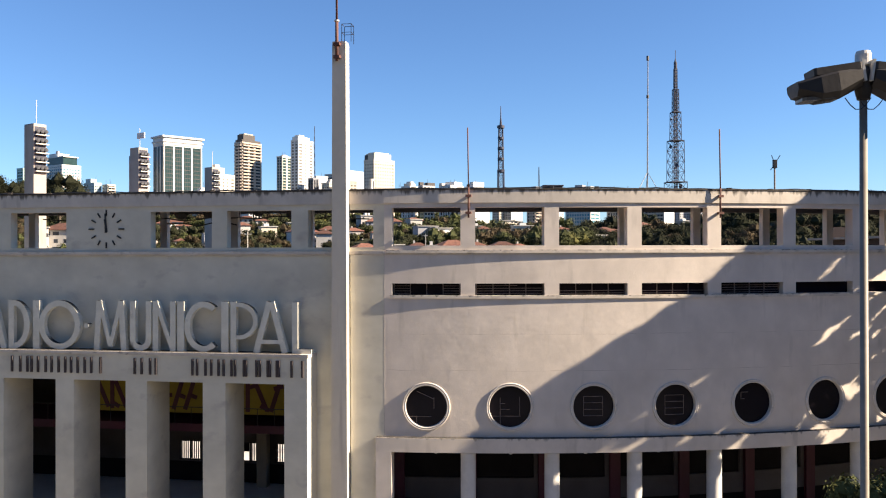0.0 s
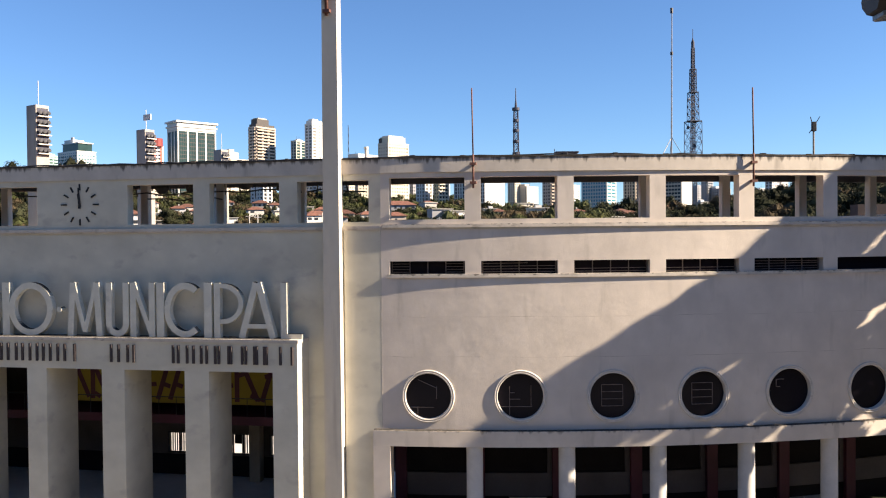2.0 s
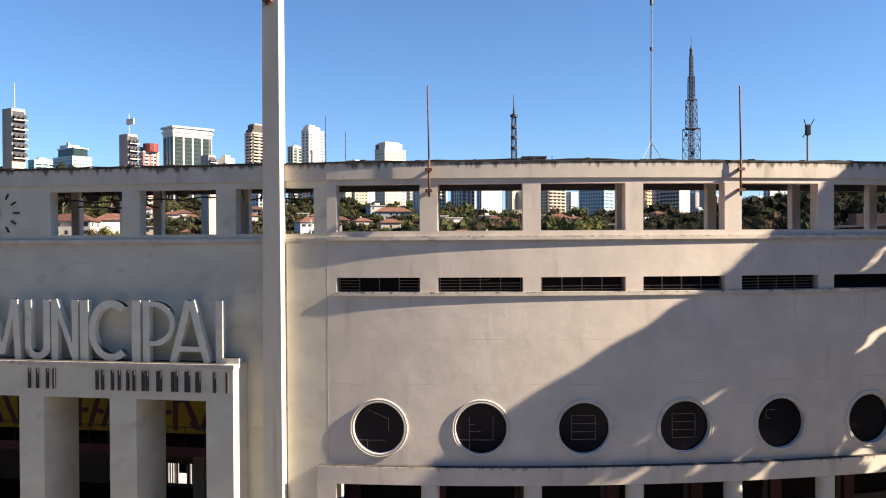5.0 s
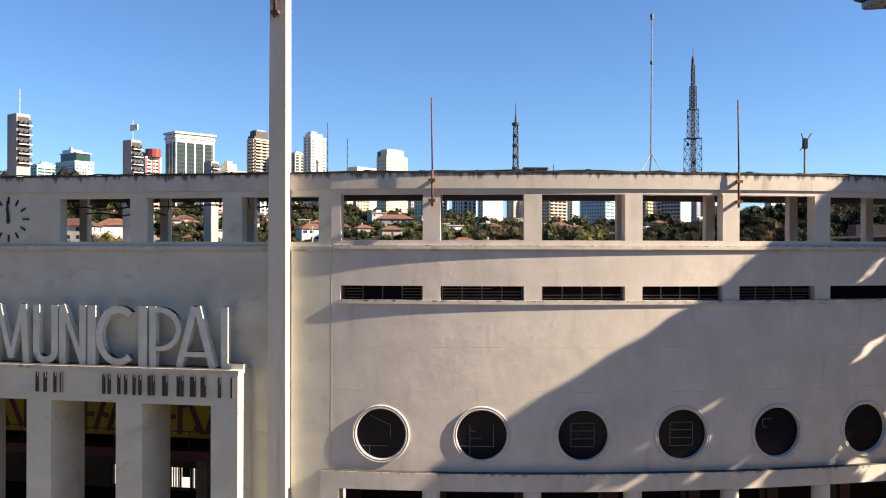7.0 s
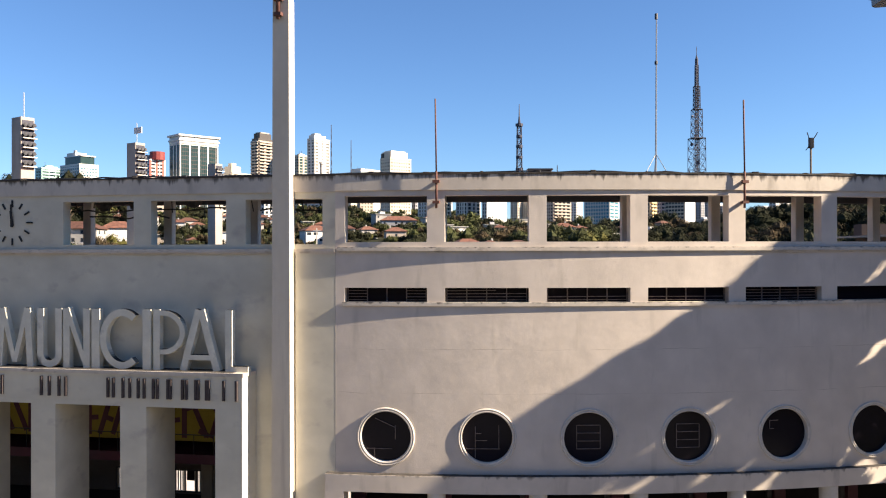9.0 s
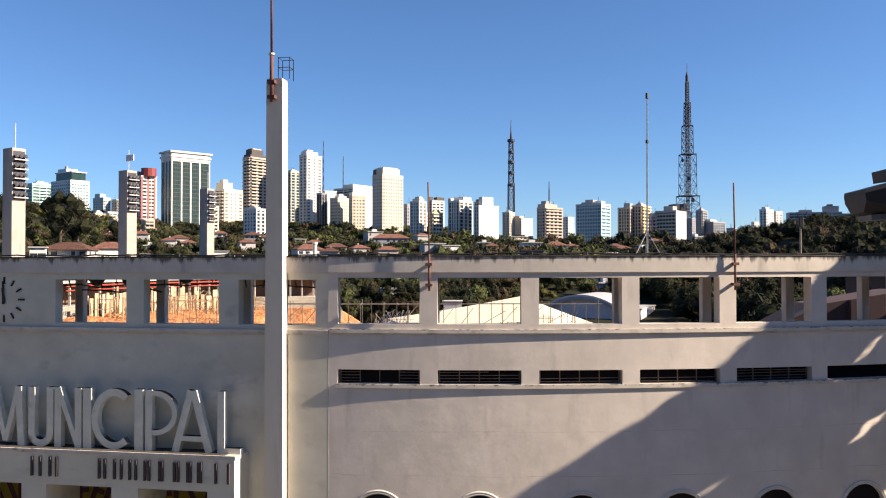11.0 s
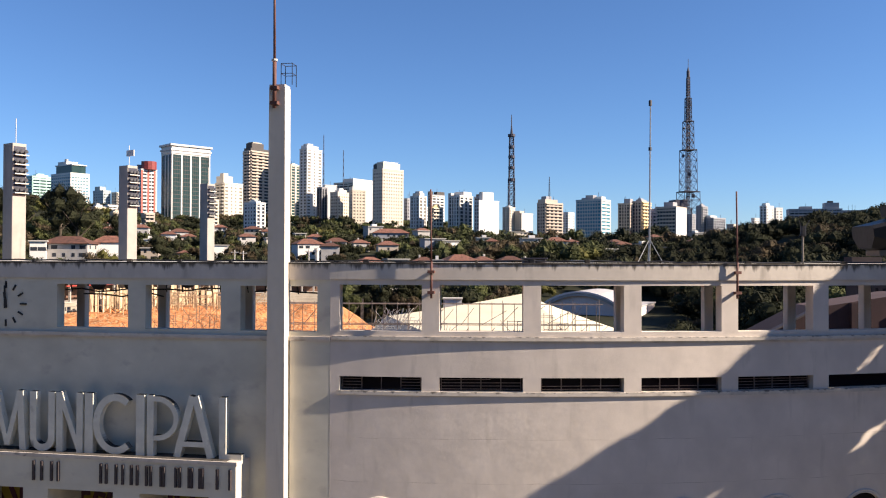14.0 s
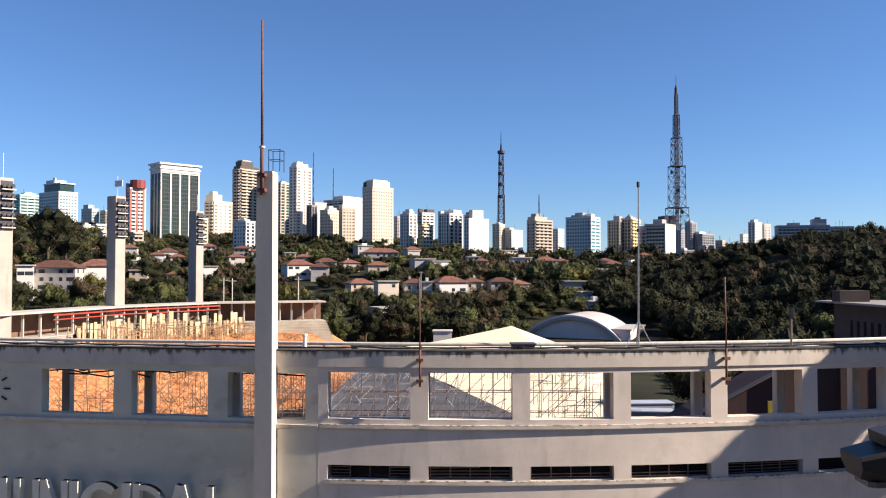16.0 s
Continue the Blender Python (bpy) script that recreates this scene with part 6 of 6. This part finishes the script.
tower_block(-392, 909, 20, 9, 91, -35, "blue_wall", "dark blue-grey block with few openings", (GRID, 5, 0.55, 0.6), (GRID, 3, 0.5, 0.6), roof=[(0.1, 0.6, 0.1, 0.9, 0, 4.5, "blue_wall")])
tower_block(-373, 907, 10, 10, 89, -35, "cream_wall", "small cream block with balconies", (GRID, 3, 0.4, 0.5), (BALCONY, 2, 0.2, 0.42))
tower_block(-265, 708, 9, 14, 93, -45, "white_wall", "white block with red painted stripes", (BANDS, 2, 0.2, 0.5), (BANDS, 3, 0.12, 0.5), roof=[(0.0, 0.2, 0.0, 0.3, 0, 4, "grey_wall")])
tower_block(-242, 740, 37, 20, 110, 45, "white_wall", "green glass office block with white ribs", (GLASS, 4, 0.16, 0.05), (GLASS, 3, 0.22, 0.05), "green_glass", fh=3.6)
tower_block(-212, 773, 13, 22, 87, -35, "cream_wall", "cream block with a blank lit flank", (BALCONY, 2, 0.25, 0.42), (GRID, 4, 0.72, 0.6), glazing="glare_glass", roof=[(0.1, 0.9, 0.0, 0.5, 0, 6, "cream_wall"), (0.3, 0.7, 0.1, 0.35, 6, 9, "cream_wall")])
tower_block(-196, 813, 11, 25, 122, -35, "tan_wall", "tan tower with deep balcony bands and a dark top", (BALCONY, 2, 0.2, 0.5), (BALCONY, 3, 0.35, 0.42), roof=[(0.05, 0.95, 0.02, 0.97, 0, 2.4, "crown_dark"), (0.1, 0.9, 0.1, 0.7, 2.4, 7.5, "crown_dark"), (0.2, 0.9, 0.15, 0.6, 7.5, 8.6, "tan_wall")])
tower_block(-162, 669, 15, 10, 62, -35, "white_wall", "low white block beside the pylon", (GRID, 4, 0.55, 0.5), (STRIPES, 2, 0.6, 0.3), roof=cap(2.5, "white_wall"))
tower_block(-171, 868, 8, 14, 115, -35, "cream_wall", "slim cream block with green glazing", (STRIPES, 2, 0.3, 0.3), (STRIPES, 2, 0.4, 0.25), "green_glass", cap(2, "cream_wall"))
tower_block(-142, 811, 10, 21, 124, -35, "white_wall", "tall white tower with smooth upright ribs", (STRIPES, 2, 0.5, 0.4), (STRIPES, 3, 0.72, 0.5), glazing="glare_glass", roof=[(0.1, 0.9, 0.05, 0.8, 0, 3.2, "white_wall"), (0.2, 0.8, 0.15, 0.5, 3.2, 5.0, "white_wall")])
tower_block(-114, 922, 29, 33, 101, -35, "blue_wall", "grey-blue block with a slanting roof", (BANDS, 4, 0.1, 0.4), PLAIN, roof=[(0.5, 1.0, 0.0, 1.0, 0, 3.5, "white_wall")], side_wall="white_wall")
tower_block(-111, 801, 10, 19, 81, -35, "cream_wall", "cream flats with rows of small windows", (GRID, 3, 0.4, 0.5), (GRID, 5, 0.5, 0.56), glazing="glare_glass", roof=cap(4, "white_wall"))
tower_block(-93, 787, 8, 14, 82, -60, "cream_wall", "cream flats with a stepped top", (STRIPES, 2, 0.5, 0.4), (GRID, 4, 0.45, 0.56), glazing="glare_glass", roof=[(0.0, 1.0, 0.0, 0.6, 0, 3.2, "white_wall")])
tower_block(-132, 867, 9, 13, 94, -65, "white_wall", "plain white block half hidden by its neighbour", (GRID, 2, 0.5, 0.5), PLAIN)
tower_block(-129, 800, 7, 8, 86, -35, "grey_wall", "narrow dark grey block in shade", (GLASS, 2, 0.2, 0.2), (GLASS, 2, 0.2, 0.2))
tower_block(-61, 754, 14, 25, 98, -45, "cream_wall", "cream tower with rows of small windows and a stepped top", (GRID, 5, 0.5, 0.56), (GRID, 8, 0.55, 0.56), glazing="glare_glass", roof=[(0.08, 0.95, 0.05, 0.86, 0, 5.4, "cream_wall"), (0.15, 0.85, 0.12, 0.8, 5.4, 6.6, "white_wall"), (0.02, 0.3, 0.02, 0.2, 0, 4.4, "crown_dark")])
tower_block(-44, 784, 4, 9, 74, -35, "grey_wall", "narrow grey block between towers", (GRID, 2, 0.5, 0.5), (GRID, 3, 0.5, 0.5))
tower_block(-32, 728, 10, 11, 72, -35, "white_wall", "white block with upright window strips", (STRIPES, 3, 0.55, 0.3), (STRIPES, 2, 0.5, 0.35), glazing="glare_glass", roof=[(0.1, 0.9, 0.2, 0.8, 0, 2.5, "cream_wall"), (0.3, 0.8, 0.3, 0.7, 2.5, 4.2, "white_wall")])
tower_block(-20, 868, 7, 17, 84, -50, "grey_wall", "grey block with dark open top floors", (BANDS, 2, 0.2, 0.4), (BANDS, 3, 0.3, 0.5), roof=[(0.0, 0.4, 0.0, 0.3, 0, 3.5, "crown_dark"), (0.2, 1.0, 0.4, 1.0, 0, 3.0, "crown_dark")], side_wall="white_wall")
tower_block(-16, 705, 6, 11, 61, -55, "yellow_wall", "small ochre block with balconies", (GRID, 2, 0.4, 0.5), (BALCONY, 3, 0.3, 0.42), roof=cap(2, "yellow_wall"), side_wall="cream_wall")
tower_block(5, 711, 12, 20, 71, -35, "white_wall", "white block with upright dark window strips", (STRIPES, 4, 0.5, 0.2), (STRIPES, 3, 0.5, 0.25), roof=[(0.2, 1.0, 0.3, 0.9, 0, 3.2, "white_wall"), (0.0, 0.25, 0.0, 0.3, 0, 2.0, "cream_wall")])
tower_block(24, 706, 9, 12, 70, -60, "grey_wall", "dark recessed stair block between white blocks", (BANDS, 2, 0.1, 0.3), (BANDS, 2, 0.1, 0.3), roof=[(0.1, 0.9, 0.1, 0.6, 0, 2.0, "crown_dark")])
tower_block(27, 697, 6, 22, 66, -52, "white_wall", "white block with a blank sunlit flank", (STRIPES, 2, 0.4, 0.3), PLAIN, roof=[(0.1, 0.9, 0.2, 0.75, 0, 7.0, "white_wall")])
tower_block(65, 1008, 10, 13, 80, -35, "cream_wall", "small cream block at the foot of the slim tower", (STRIPES, 3, 0.5, 0.4), (GRID, 3, 0.5, 0.5), roof=cap(2, "white_wall"))
tower_block(84, 1014, 10, 24, 73, -40, "cream_wall", "low cream and brown block", (GRID, 3, 0.4, 0.5), PLAIN, roof=[(0.0, 0.7, 0.0, 0.4, 0, 2.5, "tan_wall")], side_wall="white_wall")
tower_block(93, 812, 11, 25, 72, -50, "tan_wall", "brown block with balconies and a peaked top", (GRID, 3, 0.5, 0.5), (BALCONY, 4, 0.4, 0.42), roof=[(0.1, 1.0, 0.0, 0.7, 0, 3.0, "tan_wall"), (0.3, 0.9, 0.1, 0.4, 3.0, 6.0, "grey_wall")])
tower_block(126, 755, 25, 20, 71, -35, "blue_wall", "pale blue office block with a banded white flank", (GRID, 9, 0.32, 0.4), (BANDS, 2, 0.1, 0.5), "blue_glass", [(0.3, 0.6, 0.2, 0.6, 0, 4.0, "grey_wall"), (0.65, 0.9, 0.3, 0.7, 0, 2.6, "white_wall"), (0.1, 0.25, 0.3, 0.6, 0, 2.0, "grey_wall")], "white_wall")
tower_block(160, 772, 12, 14, 69, -35, "tan_wall", "tan flats with upright strips", (STRIPES, 4, 0.45, 0.3), (STRIPES, 3, 0.4, 0.3), roof=[(0.4, 0.9, 0.2, 0.7, 0, 4.0, "grey_wall")])
tower_block(174, 776, 10, 22, 71, -35, "tan_wall", "tan flats with ochre lit balconies", (STRIPES, 3, 0.45, 0.3), (BALCONY, 3, 0.3, 0.42), roof=cap(3, "grey_wall"), side_wall="yellow_wall")
tower_block(180, 744, 5, 12, 60, -65, "pink_wall", "small pink block with balconies", (GRID, 2, 0.4, 0.5), (BALCONY, 3, 0.3, 0.45), roof=[(0.0, 1.0, 0.1, 0.5, 0, 2.4, "pink_wall")])
tower_block(194, 746, 19, 26, 64, -35, "tan_wall", "tan banded block with a blank white flank", (BANDS, 6, 0.14, 0.45), PLAIN, roof=[(0.3, 0.75, 0.2, 0.6, 0, 4.2, "grey_wall")], side_wall="white_wall")
tower_block(301, 1057, 8, 13, 75, -45, "grey_wall", "grey block behind the lattice tower", (GRID, 2, 0.5, 0.5), (GRID, 3, 0.5, 0.5))
tower_block(300, 1011, 7, 18, 82, -40, "grey_wall", "grey-tan block beside the lattice tower", (GRID, 2, 0.5, 0.5), (BALCONY, 3, 0.4, 0.42), roof=cap(3, "grey_wall"))
tower_block(318, 1014, 10, 30, 68, -45, "grey_wall", "low dark glazed block", (GRID, 3, 0.4, 0.4), (BANDS, 5, 0.2, 0.3), roof=[(0.0, 0.6, 0.0, 0.5, 0, 2.5, "white_wall")])
tower_block(304, 962, 10, 23, 52, -45, "grey_wall", "low pale slab building", (BANDS, 2, 0.1, 0.7), (BANDS, 3, 0.1, 0.7))
tower_block(318, 957, 8, 11, 58, -35, "tan_wall", "small tan block on the ridge", (GRID, 3, 0.5, 0.5), (GRID, 3, 0.5, 0.5))
tower_block(346, 1005, 6, 14, 57, -60, "white_wall", "small white block on the ridge", (GRID, 2, 0.5, 0.5), (GRID, 3, 0.6, 0.6))
tower_block(366, 1014, 5, 9, 68, -60, "white_wall", "slim white block on the ridge", (GRID, 2, 0.5, 0.5), (GRID, 2, 0.6, 0.6))
tower_block(340, 908, 8, 15, 76, -50, "white_wall", "white block rising over the wooded ridge", (STRIPES, 2, 0.5, 0.4), (GRID, 3, 0.62, 0.6), roof=[(0.2, 0.8, 0.1, 0.6, 0, 2.6, "white_wall")])
tower_block(358, 924, 5, 10, 75, -65, "white_wall", "plain white annexe of the ridge block", (GRID, 2, 0.5, 0.5), (GRID, 2, 0.75, 0.6))
tower_block(366, 850, 50, 16, 69, -12, "grey_wall", "long grey flat-roofed block on the wooded ridge", (BANDS, 12, 0.1, 0.5), (BANDS, 3, 0.1, 0.5), roof=[(0.22, 0.45, 0.2, 0.7, 0, 2.6, "grey_wall"), (0.68, 0.95, 0.1, 0.8, 0, 6.0, "grey_wall"), (0.75, 0.85, 0.3, 0.6, 6.0, 8.0, "crown_dark")])
tower_block(420, 890, 32, 16, 70, -12, "grey_wall", "grey shaded block behind the ridge trees", (GRID, 8, 0.3, 0.5), (BANDS, 3, 0.1, 0.5))
tower_block(-280, 646, 9, 9, 57, -40, "cream_wall", "low cream flats among the trees", (GRID, 3, 0.4, 0.5), (GRID, 3, 0.5, 0.5), roof=cap(2.5, "white_wall"))
tower_block(-281, 672, 12, 8, 60, -50, "white_wall", "low white flats among the trees", (GRID, 3, 0.5, 0.5), (BALCONY, 2, 0.3, 0.45))
tower_block(-256, 624, 8, 7, 52, -50, "cream_wall", "low cream flats with balconies", (GRID, 3, 0.4, 0.5), (BALCONY, 2, 0.3, 0.45), roof=cap(2, "tan_wall"))
tower_block(-238, 640, 8, 8, 52, -50, "tan_wall", "low tan flats among the trees", (GRID, 3, 0.4, 0.5), (BALCONY, 2, 0.3, 0.45))
tower_block(-205, 690, 10, 11, 66, -40, "cream_wall", "cream flats below the tall blocks", (BALCONY, 2, 0.3, 0.45), (BALCONY, 3, 0.3, 0.45), roof=cap(2.5, "white_wall"))
tower_block(-35, 1010, 10, 14, 80, -35, "white_wall", "far white block in the gap", (GRID, 3, 0.5, 0.5), (GRID, 3, 0.5, 0.5))
tower_block(136, 1010, 12, 16, 74, -35, "white_wall", "far white block in the gap", (GRID, 3, 0.5, 0.5), (GRID, 3, 0.6, 0.6))
tower_block(225, 970, 10, 14, 62, -40, "tan_wall", "far tan block in the gap", (GRID, 3, 0.5, 0.5), (GRID, 3, 0.5, 0.5))
tower_block(255, 985, 12, 16, 58, -45, "cream_wall", "far low cream block", (GRID, 3, 0.5, 0.5), (GRID, 3, 0.5, 0.5))


def lattice(bm, z0, z1, w0, w1, bays, r):
    for k in range(bays):
        a, b = z0 + (z1 - z0) * k / bays, z0 + (z1 - z0) * (k + 1) / bays
        wa, wb = w0 + (w1 - w0) * k / bays, w0 + (w1 - w0) * (k + 1) / bays
        ca = [(-wa, -wa), (wa, -wa), (wa, wa), (-wa, wa)]
        cb = [(-wb, -wb), (wb, -wb), (wb, wb), (-wb, wb)]
        for i in range(4):
            j = (i + 1) % 4
            bar(bm, (*ca[i], a), (*cb[i], b), r)
            bar(bm, (*ca[i], a), (*cb[j], b), r * 0.6)
            bar(bm, (*ca[j], a), (*cb[i], b), r * 0.6)
            bar(bm, (*cb[i], b), (*cb[j], b), r * 0.6)


def drum(bm, z0, z1, r):
    bar(bm, (0, 0, z0), (0, 0, z1), r, 12)


tv = thing("tv_tower", pose(322.5, 1150, 43, 0, 0, 12), "tall dark steel lattice transmission tower", "tower")
bm = bmesh.new()
lattice(bm, 0, 46, 12.2, 11.9, 3, 0.6)
part("base_section", bm, "steel_dark", tv)
bm = bmesh.new()
lattice(bm, 0, 46, 3.0, 3.0, 6, 0.5)
part("lift_shaft", bm, "steel_dark", tv)
for z0, z1, w0, w1, n in ((46, 69, 11.9, 11.5, 2), (69, 127, 9.0, 8.6, 4), (127, 167, 5.9, 5.5, 4), (167, 199, 3.6, 3.3, 5)):
    bm = bmesh.new()
    lattice(bm, z0, z1, w0, w1, n, 0.5)
    part("lattice_section", bm, "steel_dark", tv)
    bm = bmesh.new()
    box(bm, -w1 * 1.04, w1 * 1.04, -w1 * 1.04, w1 * 1.04, z1 - 0.6, z1 + 0.3)
    part("platform", bm, "steel_dark", tv)
    bm = bmesh.new()
    lattice(bm, z0, z1, 1.9, 1.8, n * 2, 0.34)
    for k in range(n):
        a = z0 + (z1 - z0) * (k + 0.3) / n
        box(bm, -2.0, 2.0, -2.0, 2.0, a, a + 2.2)
    part("core", bm, "steel_dark", tv)
bm = bmesh.new()
lattice(bm, 199, 228, 2.0, 1.8, 8, 0.4)
for k in range(7):
    box(bm, -2.0, 2.0, -2.0, 2.0, 202 + 4 * k, 204.2 + 4 * k)
part("antenna_array", bm, "steel_dark", tv)
bm = bmesh.new()
drum(bm, 228, 237, 2.3)
bar(bm, (0, 0, 236), (0, 0, 242), 2.0, 8, 0.6)
bar(bm, (0, 0, 241), (0, 0, 254), 0.4)
part("antenna", bm, "steel_dark", tv)
bm = bmesh.new()
box(bm, -24, -6, -10, 10, 44, 57)
part("dish_platform", bm, "steel_dark", tv)
for k, (z, r, a) in enumerate(((64, 3.2, 20), (80, 2.6, 140), (92, 2.6, 250), (104, 2.2, 330), (118, 2.6, 200), (140, 2.0, 300), (158, 2.0, 120), (176, 1.6, 220), (190, 1.6, 320))):
    bm = bmesh.new()
    rr = 9.4 if z < 127 else 5.6 if z < 167 else 3.4
    m4 = Matrix.Translation((math.cos(radians(a)) * rr, math.sin(radians(a)) * rr, z)) @ Matrix.Rotation(radians(a), 4, "Z") @ Matrix.Rotation(radians(90), 4, "Y")
    lathe(bm, [(0, -0.5), (r, 0.3), (r, 0.6), (0, 0.1)], 14, m4)
    part("dish", bm, "steel_dark", tv)
tv = thing("tv_tower", pose(77.5, 1150, 70, 0, 0, 8), "slim dark steel transmission tower with ring platforms", "tower")
bm = bmesh.new()
lattice(bm, 0, 60, 4.2, 3.8, 7, 0.6)
part("lattice_section", bm, "steel_dark", tv)
bm = bmesh.new()
lattice(bm, 60, 120, 3.3, 2.6, 8, 0.52)
part("lattice_section", bm, "steel_dark", tv)
for z, r in ((58, 5.2), (75, 4.6), (90, 4.6), (104, 4.2), (120, 5.2)):
    bm = bmesh.new()
    drum(bm, z - 1.8, z + 1.8, r)
    part("platform", bm, "steel_dark", tv)
bm = bmesh.new()
bar(bm, (0, 0, 120), (0, 0, 132), 2.2, 8, 1.0)
bar(bm, (0, 0, 132), (0, 0, 149), 0.9, 6, 0.5)
part("antenna", bm, "steel_dark", tv)
for x, y, z, h in ((-140.7, 880, 60, 90), (-122.3, 900, 60, 76), (91.7, 806, 76, 22)):
    am = thing("antenna_mast", pose(x, y, z), "thin distant antenna mast on a rooftop", "mast", "skyline masts")
    bm = bmesh.new()
    lattice(bm, 0, h, 0.8, 0.2, 10, 0.13)
    part("lattice_section", bm, "steel_dark", am)


def roof_piece(name, label, x, y, z, rz, boxes, mat, category):
    ob = thing(name, pose(x, y, z, 0, 0, rz), label, category)
    for k, (x0, x1, y0, y1, z0, z1) in enumerate(boxes):
        bm = bmesh.new()
        box(bm, x0, x1, y0, y1, z0, z1, bevel=0.3)
        part("block", bm, mat, ob)


roof_piece("cornice", "stepped pale cornice crowning the green glass block", -242, 740, 110.9, 45, [(-18.8, 18.8, -10.3, 10.3, 0, 1.6), (-19.6, 19.6, -11.0, 11.0, 1.6, 3.0), (-18.6, 18.6, -10.2, 10.2, 3.0, 5.6), (-20.2, 20.2, -11.6, 11.6, 5.6, 7.2)], "white_wall", "cornice")
for k in range(4):
    st = thing("facade_stripe", pose(-265, 708, 20, 0, 0, -45), "red painted stripe on the banded block", "stripe", "red stripes")
    bm = bmesh.new()
    if k < 3:
        yy = -6.4 + 5.6 * k
        box(bm, 4.4, 4.75, yy - 0.8, yy + 0.8, 0, 73)
    else:
        box(bm, -2.6, -0.8, -7.3, -6.95, 0, 73)
    part("strip", bm, "red_wall", st)
# red tank on the banded block
tank = thing("roof_tank", pose(-263, 707, 93.5), "round red water tank on a rooftop", "tank")
bm = bmesh.new()
drum(bm, 0, 7.0, 6.3)
part("drum", bm, "tank_red", tank)
